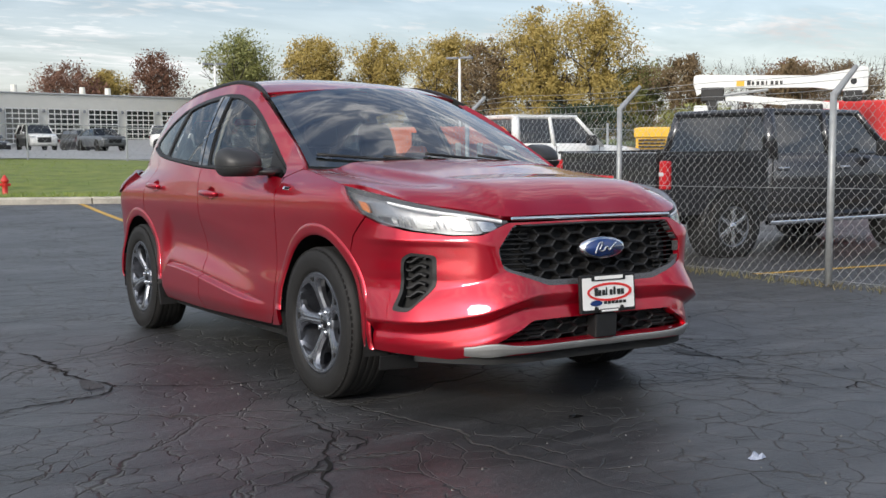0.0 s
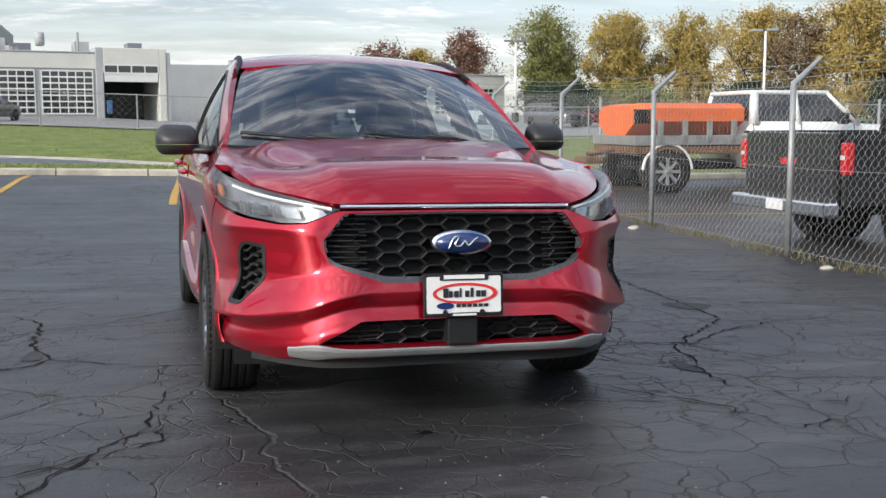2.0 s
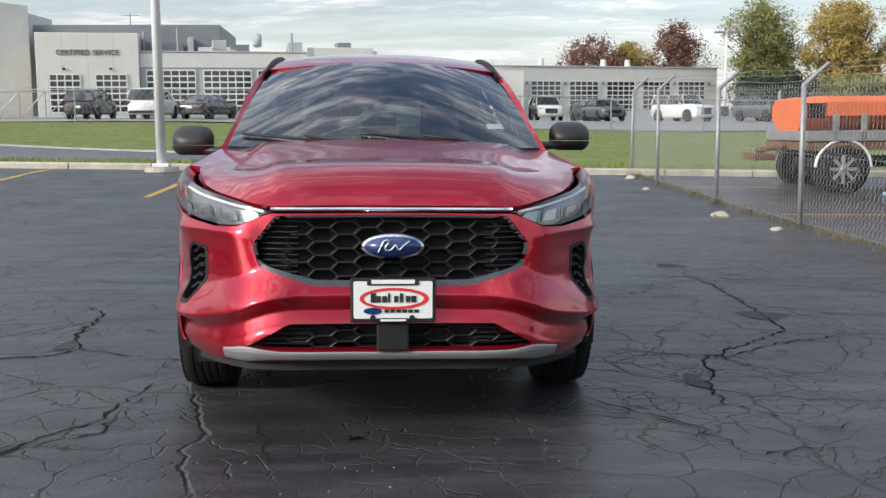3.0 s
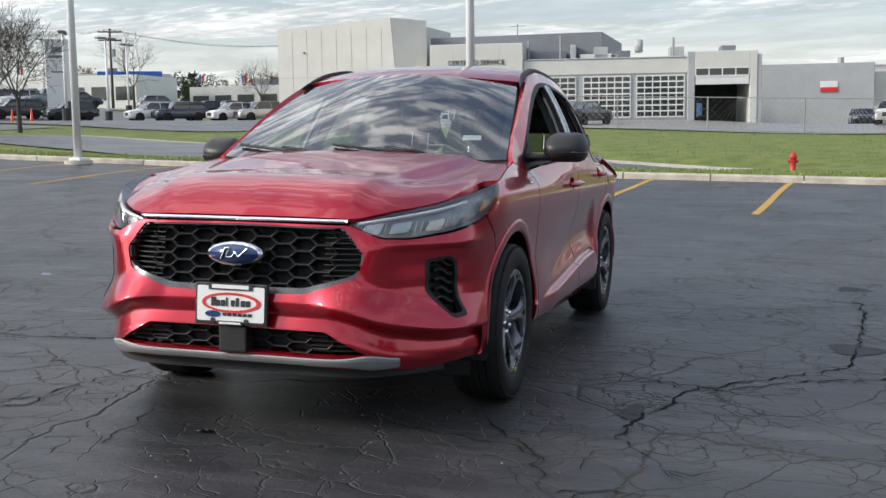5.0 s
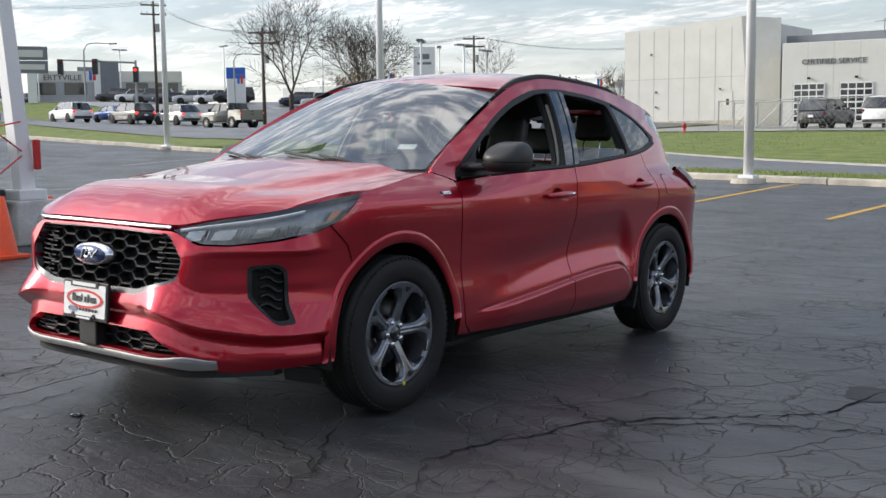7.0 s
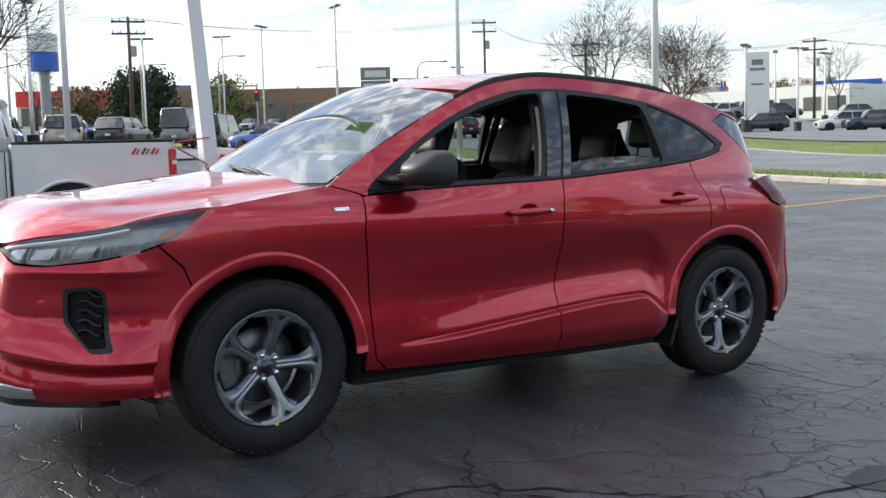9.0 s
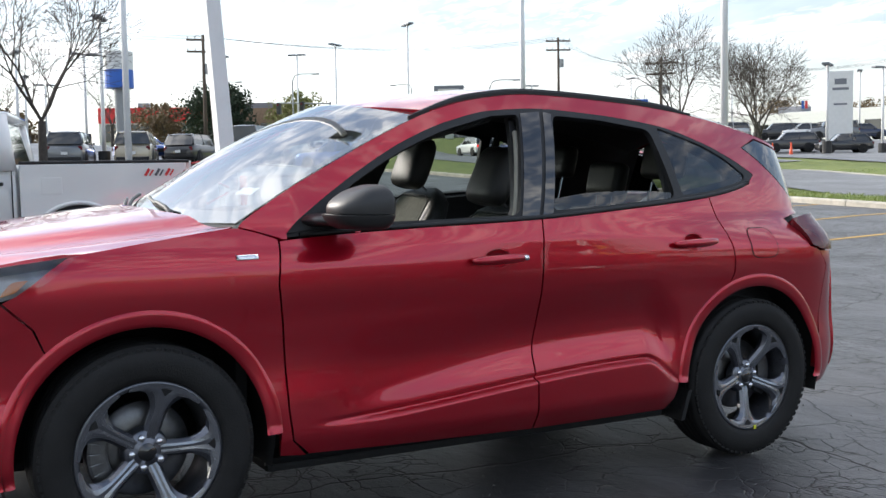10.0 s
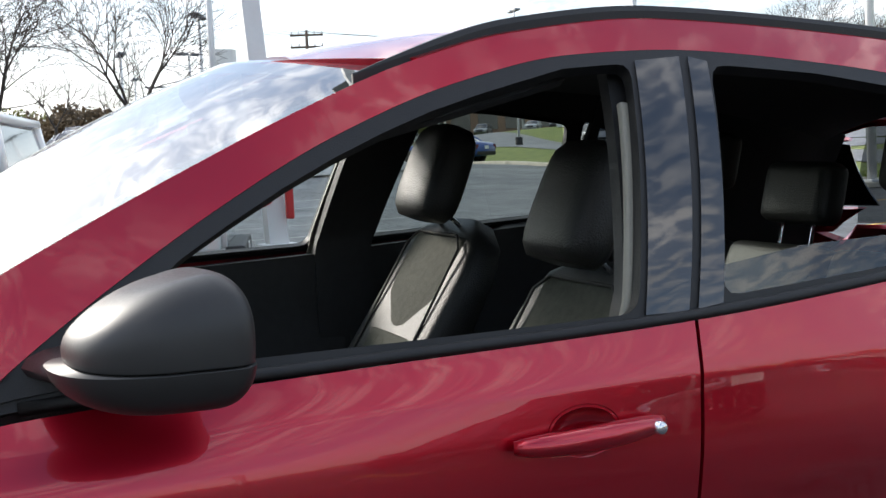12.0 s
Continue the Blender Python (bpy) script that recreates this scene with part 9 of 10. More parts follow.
for (xa, ya, za), (xb, yb, zb) in spans:
    for off in (-1.1, 0.0, 1.1):
        pts = [(xa + (xb - xa) * t + off * 0.4, ya + (yb - ya) * t - off * 0.8, za - 0.1 + (zb - za) * t - 1.1 * 4 * t * (1 - t)) for t in np.linspace(0, 1, 14)]
        v, f = tube(pts, 0.012, 4)
        tagged(mesh_object("power_cable", v, f, WIRE), "thin black overhead cable between poles", "cable", "overhead cables")

# traffic signals
def signal(x, y, top, label, mast=True):
    p = empty("traffic_light", Matrix.Translation((x, y, gz(x, y))) @ Matrix.Rotation(radians(40), 4, "Z"), label, "traffic light", "traffic lights")
    h = top - gz(x, y)
    b = bmesh.new()
    rod(b, (0, 0, 0), (0, 0, h - 0.4), 0.12, 0.10, 8)
    if mast:
        rod(b, (0, 0, h - 0.6), (-6.5, 0, h - 0.3), 0.09, 0.06, 8)
    part("mast", b, GALV, p)
    for u, z in ((0.0, h - 1.6), (-6.3, h - 0.9), (-3.4, h - 0.9)):
        b = bmesh.new()
        box(b, u - 0.22, u + 0.22, -0.2, 0.2, z - 0.65, z + 0.65, 0.04)
        head = part("signal_head", b, INK_BLACK, p)
        b = bmesh.new()
        rod(b, (u, -0.21, z + 0.38), (u, -0.26, z + 0.38), 0.13, None, 12)
        part("red_lens", b, BRAKE_LIT if u == 0 else TAIL_RED, head)


signal(-72, 52, 8.2, "black traffic lights on a steel mast")
signal(-102, 46, 9.5, "black traffic lights on a steel mast")

# pylon sign of the dealership over the road, tank-shaped sign, banners
py_ = empty("pylon_sign", Matrix.Translation((-65.9, 84.0, gz(-66, 84))) @ Matrix.Rotation(radians(38), 4, "Z"), "tall white pylon sign with a dark emblem", "sign")
h = 10.4 - gz(-66, 84)
block(py_, "slab", -1.15, 1.15, -0.25, 0.25, 0, h, WHITE_PAINT)
block(py_, "emblem", -0.55, 0.55, -0.28, -0.25, h - 1.3, h - 0.75, DARK_WALL, bevel=0)
block(py_, "printed_bar", -0.75, 0.75, -0.27, -0.25, h - 1.85, h - 1.60, DARK_WALL, bevel=0)
block(py_, "printed_bar", -0.6, 0.6, -0.27, -0.25, h - 3.3, h - 3.12, DARK_WALL, bevel=0)
tank = empty("drum_sign", Matrix.Translation((-68.2, 15.3, gz(-68, 15))), "round white and blue drum sign on a post", "sign")
h = 9.6 - gz(-68, 15)
b = bmesh.new()
rod(b, (0, 0, 0), (0, 0, h - 2.4), 0.35, None, 12)
part("post", b, GALV, tank)
for z0, z1, mt in ((h - 2.4, h - 1.2, BLUE_SIGN), (h - 1.2, h, WHITE_PAINT)):
    b = bmesh.new()
    rod(b, (0, 0, z0), (0, 0, z1), 0.95, None, 20)
    part("drum", b, mt, tank)
lin = empty("roof_sign", Matrix.Translation((-107, 64, gz(-107, 64))) @ Matrix.Rotation(radians(58), 4, "Z"), "dark box sign on a white post", "sign")
h = 11.7 - gz(-107, 64)
block(lin, "post", -0.5, 0.5, -0.3, 0.3, 0, h - 3.0, WHITE_PAINT)
block(lin, "box", -1.8, 1.8, -0.35, 0.35, h - 1.5, h, DARK_WALL)
block(lin, "box", -1.8, 1.8, -0.35, 0.35, h - 3.0, h - 1.6, DARK_WALL)
block(lin, "emblem", -1.3, 1.3, -0.38, -0.35, h - 1.2, h - 0.4, STUCCO, bevel=0)
block(lin, "printed_bar", -1.45, 1.45, -0.38, -0.35, h - 2.6, h - 2.0, STUCCO, bevel=0)
blue = empty("panel_sign", Matrix.Translation((-84, 74, gz(-84, 74))) @ Matrix.Rotation(radians(50), 4, "Z"), "upright white sign with a blue head", "sign")
block(blue, "panel", -1.0, 1.0, -0.2, 0.2, 0, 4.2, WHITE_PAINT)
block(blue, "head", -1.02, 1.02, -0.22, 0.22, 3.2, 4.4, BLUE_SIGN)
for x, y, z in ((-78.2, 52, 6.8), (-77.6, 68.8, 7.0), (-72, 86, 7.6), (-58, 98, 6.9), (-56, 104, 7.0)):
    fl_ = empty("banner", Matrix.Translation((x, y, z)) @ Matrix.Rotation(radians(45), 4, "Z") @ Matrix.Scale(0.62, 4), "red and blue banner on a lamp post", "banner", "lamp post banners")
    block(fl_, "cloth", 0.06, 0.46, -0.01, 0.01, -0.7, 0.6, INK_RED, bevel=0)
    block(fl_, "cloth", -0.46, -0.06, -0.01, 0.01, -0.7, 0.6, BLUE_SIGN, bevel=0)
    block(fl_, "bracket", -0.8, 0.8, -0.02, 0.02, 0.7, 0.76, GALV, bevel=0)

# hydrants
def hydrant(x, y, label):
    RED_IRON = bpy.data.materials.get("hydrant_red") or material("hydrant_red", (0.50, 0.025, 0.02), 0.45, var=0.15, scale=12)
    p = empty("fire_hydrant", Matrix.Translation((x, y, gz(x, y) + (0.12 if y < 20 else 0))) @ Matrix.Scale(0.74, 4), label, "fire hydrant", "fire hydrants")
    v, f = lathe([(0.15, 0), (0.15, 0.05), (0.10, 0.08), (0.10, 0.52), (0.14, 0.55), (0.14, 0.60), (0.11, 0.66), (0.06, 0.74), (0.03, 0.78), (0, 0.80)], 20)
    mesh_object("barrel", [(q[1], q[2], q[0]) for q in v], f, RED_IRON, p)
    for d in ((1, 0), (-1, 0), (0, -1)):
        b = bmesh.new()
        rod(b, (d[0] * 0.08, d[1] * 0.08, 0.44), (d[0] * 0.19, d[1] * 0.19, 0.44), 0.055, None, 12)
        part("outlet", b, RED_IRON, p)


hydrant(2.5, 24.3, "red iron fire hydrant on the grass")
hydrant(-21.7, 51.5, "red iron fire hydrant on the grass")

# ---- trees ----
BARK = material("grey_bark", (0.065, 0.054, 0.045), 0.9, var=0.3, scale=8, bump=0.5, bump_scale=30)
LEAF = {"gold": material("golden_leaves", (0.26, 0.19, 0.045), 0.7, second=(0.42, 0.31, 0.09), scale=0.9), "green": material("green_leaves", (0.12, 0.14, 0.04), 0.7, second=(0.26, 0.25, 0.08), scale=0.9),
        "red": material("brown_red_leaves", (0.12, 0.055, 0.038), 0.75, second=(0.20, 0.10, 0.06), scale=0.9), "brown": material("brown_leaves", (0.13, 0.085, 0.045), 0.8, second=(0.20, 0.14, 0.07), scale=0.9),
        "dark": material("dark_needles", (0.020, 0.035, 0.018), 0.8, second=(0.035, 0.055, 0.025), scale=1.5)}


def grow(rnd, start, direction, length, radius, depth, segs, tips, spread=0.55, up=0.10, shrink=0.72, kids=3, twigs=False):
    """Branches as tapered rods; collects segments and tips."""
    p, d = Vector(start), Vector(direction).normalized()
    n = 3 if depth > 1 else 2
    for i in range(n):
        d = (d + Vector((rnd.gauss(0, 0.10), rnd.gauss(0, 0.10), rnd.gauss(0, 0.06) + up * 0.3))).normalized()
        q = p + d * (length / n)
        r0, r1 = max(0.009, radius * (1 - 0.35 * i / n)), max(0.008, radius * (1 - 0.35 * (i + 1) / n))
        segs.append((p, q, r0, r1))
        p = q
        if depth > 0 and i >= 1:
            tips.append((p.copy(), depth))
        if twigs and 1 <= depth <= 4 and i < n - 1:
            a = rnd.uniform(0, 6.28)
            side_ = d.orthogonal().normalized()
            axis = (side_ * math.cos(a) + d.cross(side_) * math.sin(a)).normalized()
            grow(rnd, p, (d * 0.7 + axis).normalized(), length * 0.62, radius * 0.42, min(depth - 1, 2), segs, tips, spread, up, shrink, kids, True)
    if depth == 0:
        tips.append((p.copy(), 0))
        return
    for k in range(kids):
        a = 2 * math.pi * (k + rnd.random() * 0.7) / kids
        side_ = d.orthogonal().normalized()
        axis = (side_ * math.cos(a) + d.cross(side_) * math.sin(a)).normalized()
        nd = (d + axis * spread * rnd.uniform(0.7, 1.35) + Vector((0, 0, up))).normalized()
        grow(rnd, p, nd, length * shrink * rnd.uniform(0.8, 1.15), radius * 0.56, depth - 1, segs, tips, spread, up, shrink, kids, twigs)


def rods_mesh(segs, sides=4):
    verts, faces = [], []
    for a, b, r0, r1 in segs:
        q = (b - a).to_track_quat("Z", "Y").to_matrix()
        k = len(verts)
        for p, r in ((a, r0), (b, r1)):
            for i in range(sides):
                w = 2 * math.pi * i / sides
                verts.append(p + q @ Vector((r * math.cos(w), r * math.sin(w), 0)))
        for i in range(sides):
            j = (i + 1) % sides
            faces.append((k + i, k + j, k + sides + j, k + sides + i))
    return verts, faces


def bare_tree(x, y, h, seed, label, depth=5, trunk=0.20, spread=0.55):
    rnd = random.Random(seed)
    t = empty("tree", Matrix.Translation((x, y, gz(x, y) - 0.05)), label, "tree", "bare trees")
    segs, tips = [], []
    base = h * 0.24
    p = Vector((0, 0, 0))
    segs.append((p, Vector((0, 0, base)), trunk, trunk * 0.8))
    for k in range(4):
        a = 2 * math.pi * (k + rnd.random() * 0.6) / 4
        grow(rnd, (0, 0, base), (math.cos(a) * 0.55, math.sin(a) * 0.55, 1), h * 0.25, trunk * 0.36, min(depth, 5) - 1, segs, tips, spread, 0.10, 0.72, 3, True)
    v, f = rods_mesh(segs[:1] + [s for s in segs[1:] if s[2] > trunk * 0.2], 6)
    mesh_object("trunk", v, f, BARK, t)
    v, f = rods_mesh([s for s in segs[1:] if s[2] <= trunk * 0.2], 3)
    mesh_object("twig_mass", v, f, BARK, t, smooth=False)["kind"] = "stuff"
    return t


def leafy_tree(x, y, top, width, kind, seed, label, leaves=2600, leaf=0.40, low=0.16):
    rnd = random.Random(seed)
    z0 = gz(x, y)
    h = top - z0
    t = empty("tree", Matrix.Translation((x, y, z0 - 0.05)), label, "tree", "trees behind the yard")
    segs, tips = [], []
    trunk = 0.16 + h * 0.006
    segs.append((Vector((0, 0, 0)), Vector((0, 0, h * 0.25)), trunk, trunk * 0.8))
    for k in range(5):
        a = 2 * math.pi * (k + rnd.random() * 0.6) / 5
        grow(rnd, (0, 0, h * rnd.uniform(0.16, 0.32)), (math.cos(a) * width / h * 1.25, math.sin(a) * width / h * 1.25, 1), h * 0.26, trunk * 0.5, 2, segs, tips, 0.6, 0.10, 0.72, 3)
    v, f = rods_mesh(segs, 5)
    mesh_object("trunk", v, f, BARK, t)
    pts = [p for p, _ in tips]
    zs = [p.z for p in pts]
    zmax = max(zs)
    rmax = max(math.hypot(p.x, p.y) for p in pts)
    clumps = [(Vector((p.x * width / rmax, p.y * width / rmax, p.z * (h * 0.93) / zmax)), rnd.uniform(0.55, 1.25)) for p in pts]
    # an uneven outline: limbs of different reach, each a plume of small clumps with gaps between
    plumes = [(rnd.uniform(0, 6.28), rnd.uniform(0.25, 1.0), rnd.uniform(0.62, 1.02)) for _ in range(15)]
    for a, reach, tall in plumes:
        for q in range(15):
            u = rnd.uniform(0.0, 1.0)
            zz = low + (tall - low) * u
            r = width * reach * (0.95 * math.sin(math.pi * (0.16 + 0.80 * u)) ** 0.7) * rnd.uniform(0.65, 1.1)
            clumps.append((Vector((r * math.cos(a + rnd.gauss(0, 0.22)), r * math.sin(a + rnd.gauss(0, 0.22)), h * zz)), rnd.uniform(0.30, 0.80)))
    gen_ = np.random.RandomState(seed)
    pick = gen_.randint(0, len(clumps), leaves)
    cen = np.array([tuple(c) for c, _ in clumps])[pick]
    sc = np.array([w_ for _, w_ in clumps])[pick] * (0.75 + h * 0.07)
    pts_ = cen + gen_.normal(0, 1, (leaves, 3)) * (sc[:, None] * np.array([0.36, 0.36, 0.34]))
    pts_ = pts_[(pts_[:, 2] > h * 0.05) & (pts_[:, 2] < h * 1.03)]
    m_ = len(pts_)
    la = gen_.normal(0, 1, (m_, 3))
    la /= np.linalg.norm(la, axis=1, keepdims=True)
    lb = np.cross(la, gen_.normal(0, 1, (m_, 3)))
    lb /= np.linalg.norm(lb, axis=1, keepdims=True)
    ln = (leaf * gen_.uniform(0.5, 1.2, m_))[:, None]
    quad_ = np.stack((pts_ - la * ln * 0.5, pts_ + lb * ln * 0.32, pts_ + la * ln * 0.5, pts_ - lb * ln * 0.32), 1)
    verts = quad_.reshape(-1, 3).tolist()
    faces = [(k, k + 1, k + 2, k + 3) for k in range(0, 4 * m_, 4)]
    mesh_object("crown", verts, faces, LEAF[kind], t, smooth=False)["kind"] = "stuff"
    return t


for i, (x, y, top, w, kind) in enumerate(((23.6, 118, 11.0, 5.2, "red"), (28.6, 121, 9.9, 2.8, "gold"), (33.8, 119, 12.4, 4.0, "red"), (38.8, 104.4, 13.5, 4.6, "green"), (46, 100, 13.0, 5.0, "gold"), (53, 98.4, 13.0, 5.2, "gold"), (56, 90, 12.8, 4.8, "gold"),
                                          (57.5, 84, 11.6, 4.2, "brown"), (59.5, 79, 14.2, 4.6, "gold"), (63.8, 75.5, 14.6, 5.2, "gold"), (71, 77, 9.4, 4.8, "green"), (70.5, 69.5, 9.4, 4.2, "brown"), (81.7, 67.4, 9.3, 4.5, "red"), (89, 66, 9.2, 5.0, "brown"),
                                          (42, 112, 10.5, 4.5, "green"), (49, 106, 9.5, 5.0, "gold"), (66, 84, 9.0, 5.0, "brown"), (77, 62, 8.8, 4.0, "brown"))):
    name = {"gold": "autumn tree with golden olive leaves", "red": "autumn tree with thin dark red-brown leaves", "green": "tree with yellowing green leaves", "brown": "autumn tree with sparse brown leaves"}[kind]
    leafy_tree(x, y, top, w, kind, 20 + i, name, 26000 if kind in ("gold", "green") else 17000, 0.25, 0.07)
for i, (x, y, top, w, kind) in enumerate(((36, 93, 5.2, 4.5, "dark"), (44, 92, 5.0, 4.5, "green"), (52, 84, 5.0, 4.5, "dark"), (60, 72, 4.8, 4.0, "dark"), (67, 64, 4.6, 4.0, "green"), (75, 56, 4.6, 4.0, "brown"), (83, 58, 5.0, 4.0, "dark"))):
    leafy_tree(x, y, top, w, kind, 60 + i, "dense dark hedge tree behind the yard", 9000, 0.32, 0.02)
for i, (x, y, h, d, tr) in enumerate(((-42.9, 41.5, 9.2, 6, 0.18), (-47.0, 52.4, 9.2, 6, 0.18), (-35.7, 40.6, 6.9, 5, 0.14), (-69.6, 102.5, 10.5, 4, 0.18), (-65.9, 127.7, 8.5, 4, 0.2), (-41.1, 5.6, 8.6, 6, 0.20), (-37.0, 0.2, 8.2, 6, 0.18),
                                          (77.4, 69.2, 10.4, 4, 0.2), (76.3, 55.1, 10.2, 4, 0.2), (-90.9, 11.0, 7.5, 4, 0.18), (-86, 6, 8.0, 4, 0.18), (6, 140, 8.0, 4, 0.2), (-8, 150, 9.0, 4, 0.2), (14, 135, 8.6, 4, 0.2), (-78, 17, 6.5, 4, 0.15))):
    bare_tree(x, y, h, 100 + i, "leafless tree with fine upswept twigs", d, tr)
for i, (x, y, top, w, kind) in enumerate(((-130, 35.6, 10.6, 6, "brown"), (-119, 37.7, 12.2, 3.6, "dark"), (-122.8, 42, 12.6, 3.6, "dark"), (-142.7, 59.7, 13.6, 6, "green"), (-174, 87.5, 14, 7, "green"), (-143, 160, 15, 6, "brown"), (-130, 172, 14, 8, "brown"), (-110, 185, 13, 8, "dark"),
                                          (-96, 8, 8.2, 5, "brown"), (-104, 2, 8.5, 6, "green"), (-110, 12, 8.5, 6, "brown"), (-84, -4, 8.0, 6, "brown"), (-90, 178, 12, 8, "brown"), (-70, 185, 12, 8, "brown"), (-160, 120, 13, 8, "brown"), (-46, 175, 11, 7, "brown"))):
    leafy_tree(x, y, top, w, kind, 200 + i, "distant tree with dull autumn foliage", 6500, 0.45, 0.05)

# unseen trees added round the other sides, to darken reflections in the bodywork
for i in range(22):
    a = radians(100 + 130 * i / 21)
    x, y = 58 * math.sin(a), -6 + 58 * math.cos(a)
    leafy_tree(x, y, 7.5 + 2.5 * math.sin(i * 2.3), 4.6, ("dark", "brown", "green")[i % 3], 300 + i, "tree in the woods round the lot", 5200, 0.60, 0.03)

# ---- parked and waiting cars ----
G1, G2, G3, G4 = "cars in the service yard", "cars in the display lot", "cars waiting on the road", "cars in the side lot"
for kind, paint, x, y, turn, lab in (("suv", "black", -16.6, 60.6, 175, "black SUV parked in the service yard"), ("boxy", "white", -12.9, 60.8, 175, "white large SUV parked in the service yard"), ("sedan", "black", -9.6, 61.2, 160, "black sedan parked in the service yard"),
                                     ("sedan", "white", 7.2, 66.5, -8, "white sedan facing out in the service yard"), ("sedan", "white", 0.8, 78.5, 90, "white sedan parked across the yard"), ("suv", "white", 11.2, 70.5, 2, "white SUV facing out in the service yard"),
                                     ("sedan", "grey", 14.8, 67.5, 8, "grey sedan facing out in the service yard"), ("suv", "black", 17.6, 75.5, 10, "black SUV in the service yard"), ("suv", "white", 15.4, 62.0, 175, "white crossover seen from behind in the yard"),
                                     ("sedan", "grey", 20.2, 70.5, 12, "grey sedan in the service yard"), ("boxy", "white", 22.2, 66.8, 25, "white SUV parked in the service yard"), ("suv", "grey", 25.6, 66.0, 20, "grey SUV parked in the service yard"), ("sedan", "black", 12.0, 80.5, 5, "black sedan far in the yard"),
                                     ("sedan", "dark_red", 30.5, 68.5, 80, "dark red sedan in the yard"), ("sedan", "white", 4.4, 77.5, 70, "white sedan by the store"), ("suv", "white", 26.0, 84.0, 5, "white SUV near the far doors"), ("sedan", "black", 8.6, 85.0, 0, "black sedan near the far doors")):
    parked_car(kind, paint, x, y, turn, lab, G1)
row = ["black", "white", "black", "grey", "white", "white", "navy", "white", "white", "silver", "grey", "black"]
for k in range(11):
    x = -60.9 + 2.25 * k
    y = 71.4 + 0.70 * k
    parked_car(("suv", "sedan", "crossover")[k % 3], row[k], x, y, -38 + (k * 7) % 5, f"{row[k].replace('_', ' ')} car parked in the display lot across the road", G2)
for k in range(10):
    x = -77 + 2.7 * k
    parked_car(("crossover", "suv", "sedan")[k % 3], row[(k + 3) % 12], x, 89.0 + 0.80 * k, 142, f"{row[(k + 3) % 12].replace('_', ' ')} car parked in the display lot across the road", G2)
for k in range(16):
    x = -112 + 3.0 * k
    parked_car(("sedan", "suv", "crossover", "boxy")[k % 4], ("white", "black", "white", "grey", "navy", "silver")[k % 6], x, 76 + 0.55 * k, -40, "car parked on the far display lot", "cars on the far lot")
for k in range(14):
    parked_car(("sedan", "crossover", "suv")[k % 3], ("grey", "white", "silver", "black")[k % 4], -134 + 1.6 * k, 52 + 3.0 * k, 50, "car parked in a row before the brick building", "cars on the far lot")
for kind, paint, x, y, turn, lab, lit in (("suv", "white", -77.8, 49.3, -97, "white SUV waiting on the road", True), ("sedan", "blue", -75.0, 51.8, -97, "bright blue sedan waiting on the road", True), ("suv", "black", -70.2, 50.0, -97, "black SUV waiting on the road", True),
                                          ("crossover", "silver", -65.6, 51.0, -97, "pale silver crossover waiting on the road", True), ("sedan", "dark_red", -92, 49.0, 84, "dark red sedan on the road", False), ("suv", "grey", -64, 58.5, 60, "grey minivan beyond the road", False)):
    parked_car(kind, paint, x, y, turn, lab, G3, lit)
pickup("olive", -55.5, 48.0, -97, "grey-green pickup waiting on the road", gz(-55.5, 48.0) + 0.06, group=G3, chrome=False, long_bed=1.6, squash=0.95)
for kind, paint, x, y, turn, lab in (("boxy", "beige", -53.3, 12.5, -110, "pale boxy off-roader seen from behind"), ("boxy", "grey", -54.2, 9.3, -110, "grey boxy off-roader seen from behind"), ("suv", "black", -57.4, 16.9, -130, "black SUV seen from behind"), ("van", "grey", -63.5, 23.2, -130, "grey high-roofed van seen from behind"),
                                     ("van", "black", -67.3, 26.9, -130, "black van beside the grey van"), ("sedan", "blue", -60, 14.5, 100, "blue car in the side lot"), ("suv", "grey", -24.6, 9.4, -40, "grey crossover nose out in the side lot"), ("sedan", "blue", -45.5, 20.9, -60, "blue hatchback in the side lot"),
                                     ("crossover", "beige", -19.6, 0.6, 75, "pale gold estate car beside the white pickup"), ("suv", "black", -19.0, -3.6, 80, "dark SUV beside the white pickup"), ("sedan", "white", -45, 1.0, 60, "white car under the bare tree"), ("suv", "navy", -42.5, 3.6, 60, "dark blue SUV under the bare tree")):
    parked_car(kind, paint, x, y, turn, lab, G4)
for k in range(18):
    parked_car(("sedan", "crossover", "suv")[k % 3], ("white", "grey", "silver", "black", "white", "navy")[k % 6], -58 - 3.0 * (k % 9), (4.0 + 0.5 * (k % 9)) if k < 9 else (-5 + 0.6 * (k % 9)), 60, "car in the long rows of the side lot", G4)

# ---- litter on the asphalt ----
def scrap(x, y, size, mat, label, seed, rise):
    """A torn, crumpled flat piece lying on the ground."""
    rnd = random.Random(seed)
    bm = bmesh.new()
    n, rings = 11, []
    for q, up in ((1.0, 0.002), (0.55, rise), (0.2, rise * 0.5)):
        ring_ = []
        for k in range(n):
            a = 2 * math.pi * k / n
            d = size * q * rnd.uniform(0.6, 1.15)
            px, py = x + d * math.cos(a), y + d * 0.6 * math.sin(a)
            ring_.append(bm.verts.new((px, py, gz(px, py) + up * rnd.uniform(0.5, 1.6))))
        rings.append(ring_)
    for r0, r1 in zip(rings, rings[1:]):
        for k in range(n):
            bm.faces.new((r0[k], r0[(k + 1) % n], r1[(k + 1) % n], r1[k]))
    bm.faces.new(rings[-1])
    return tagged(part("litter", bm, mat, None), label, "litter", "litter on the asphalt")


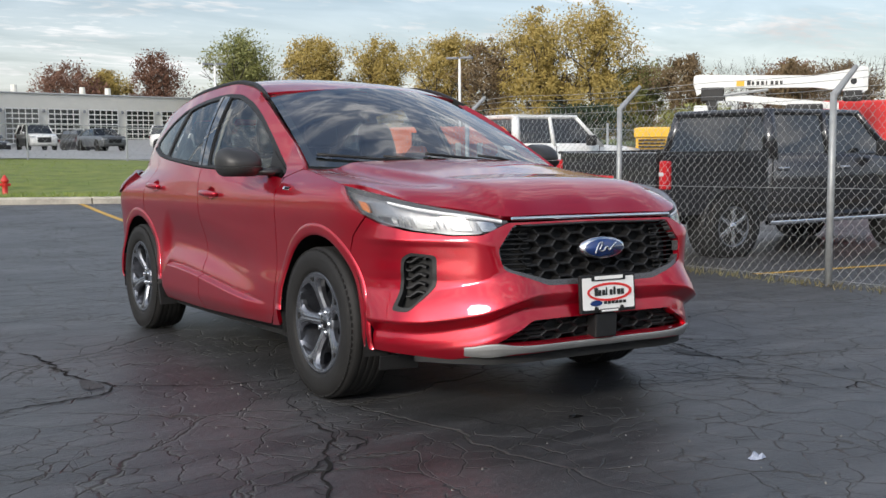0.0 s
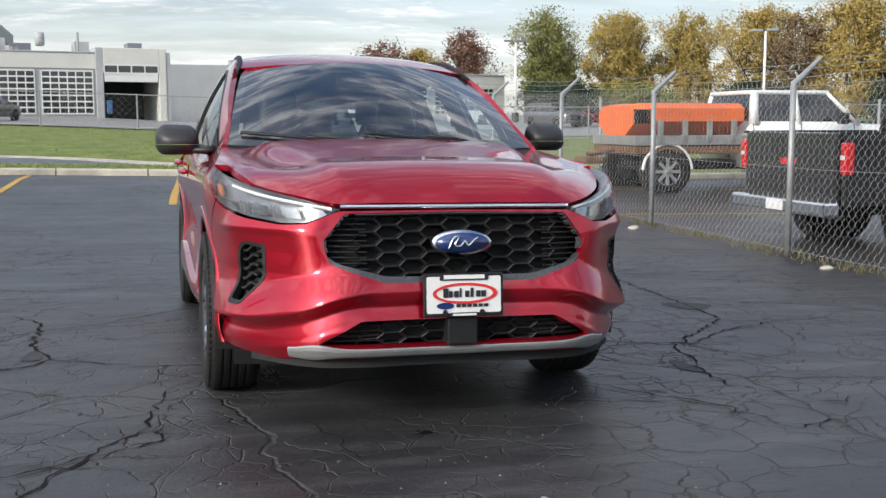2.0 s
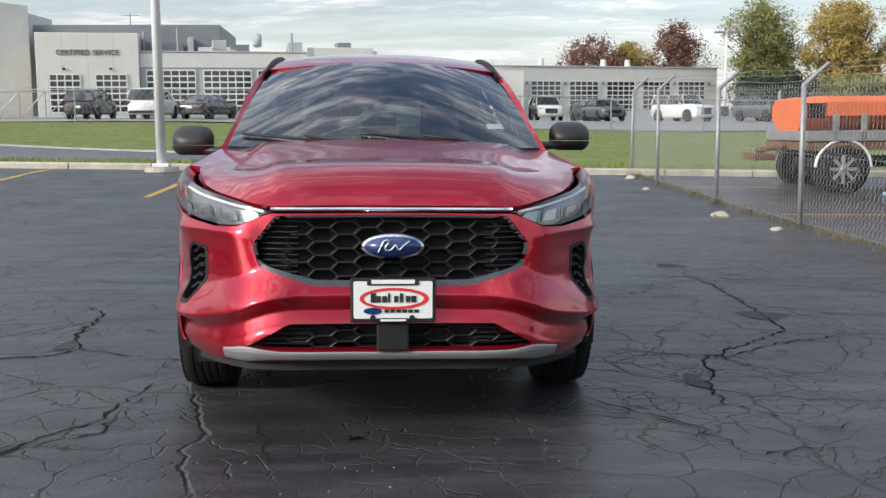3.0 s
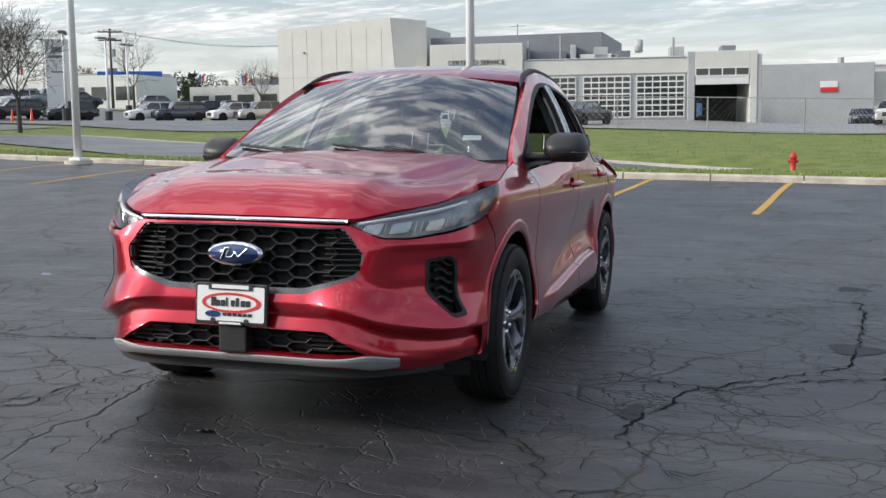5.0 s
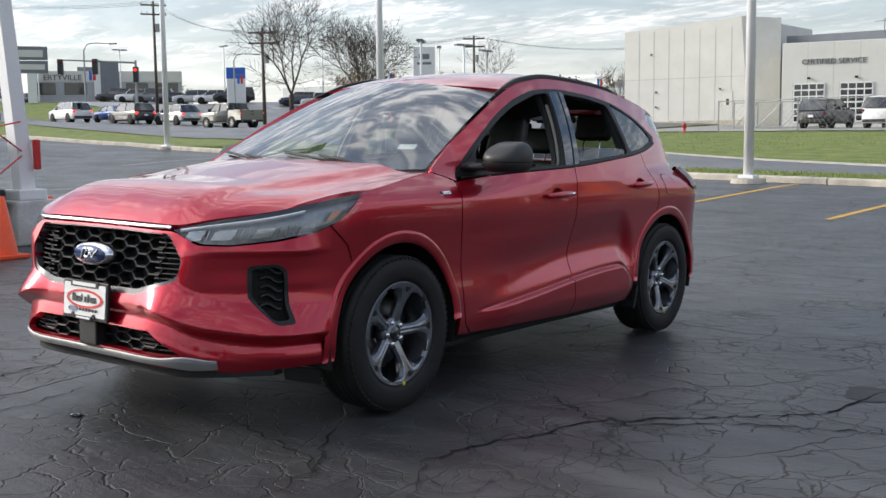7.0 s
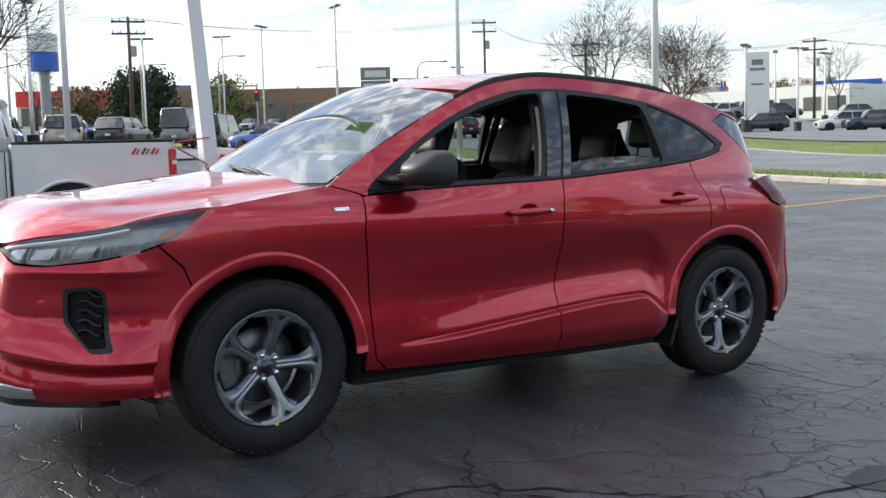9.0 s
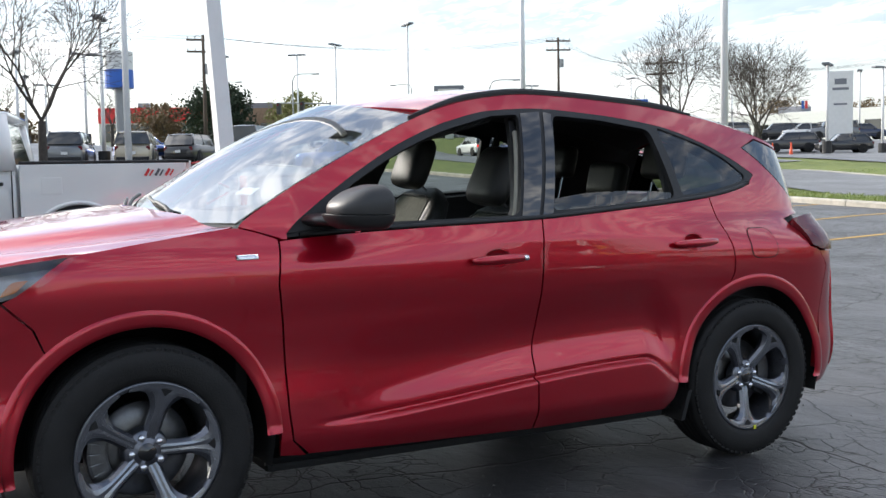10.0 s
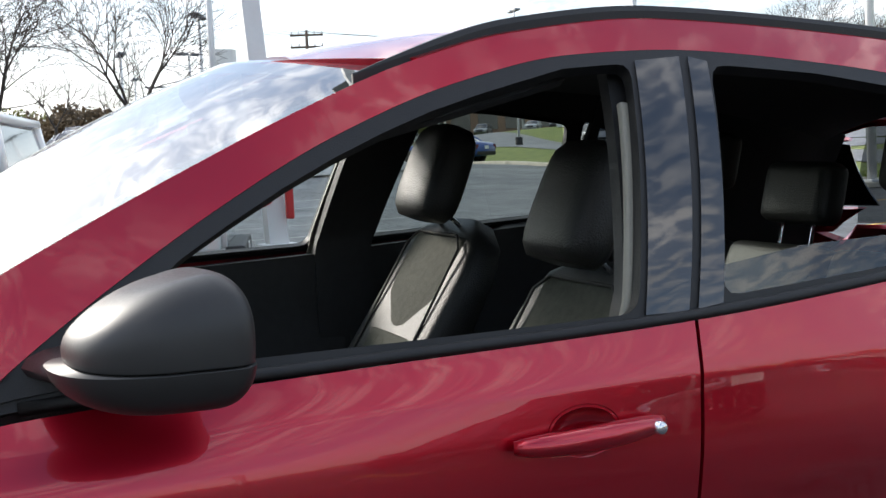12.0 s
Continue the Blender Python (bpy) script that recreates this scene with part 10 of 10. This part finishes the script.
PAPER = material("torn_paper", (0.40, 0.43, 0.50), 0.7, second=(0.20, 0.23, 0.32), scale=22)
TAR = material("black_tar", (0.006, 0.006, 0.006), 0.25, var=0.2, scale=30)
scrap(0.03, -3.18, 0.042, PAPER, "torn pale paper scrap on the asphalt", 3, 0.016)
scrap(-4.01, 1.67, 0.06, PAPER, "torn pale paper scrap on the asphalt", 5, 0.014)
scrap(-0.15, -2.33, 0.050, TAR, "small black tar blob on the asphalt", 7, 0.006)
# fine grit, past counting
rnd = random.Random(12)
verts, faces = [], []
for i in range(1500):
    x, y = rnd.uniform(-4.5, 4.6), rnd.uniform(-5.2, 7.0)
    s = 0.0025 + 0.004 * rnd.random() ** 3
    z = gz(x, y)
    k = len(verts)
    verts += [(x - s, y - s * 0.7, z), (x + s, y - s * 0.5, z), (x + s * 0.2, y + s, z), (x, y, z + s * 1.3)]
    faces += [(k, k + 1, k + 3), (k + 1, k + 2, k + 3), (k + 2, k, k + 3)]
tagged(mesh_object("grit", verts, faces, material("pale_grit", (0.20, 0.19, 0.175), 0.8, var=0.3, scale=3), smooth=False), "pale grit scattered on the asphalt", "gravel", kind="stuff")

# ---- the yard beyond the fence lies askew to the lot ----
YARD = Matrix.Translation((-1.651, -6.020, 0)) @ Matrix.Rotation(radians(-1.52), 4, "Z") @ Matrix.Translation((1.56, 6.084, 0))
for ob in [o for o in scene.objects if o.parent is None and (o.type == "EMPTY" or o.type == "MESH")]:
    if ob.name.split(".")[0] in ("ground", "lawn", "kerb", "road", "far_kerb", "dealer_yard", "dealer_lot", "main_road", "far_lot", "side_lot", "crack", "worn_patch", "grass", "grit", "fire_hydrant", "car", "showroom"):
        continue
    c = ob.matrix_world.translation.copy()
    if c.length < 0.01:
        parts_ = [ob] if ob.type == "MESH" else [q for q in ob.children if q.type == "MESH"]
        c = sum((q.data.vertices[0].co for q in parts_), Vector()) / max(1, len(parts_))
    if c.x > 3.0 and c.y > -2.0:
        ob.matrix_world = YARD @ ob.matrix_world
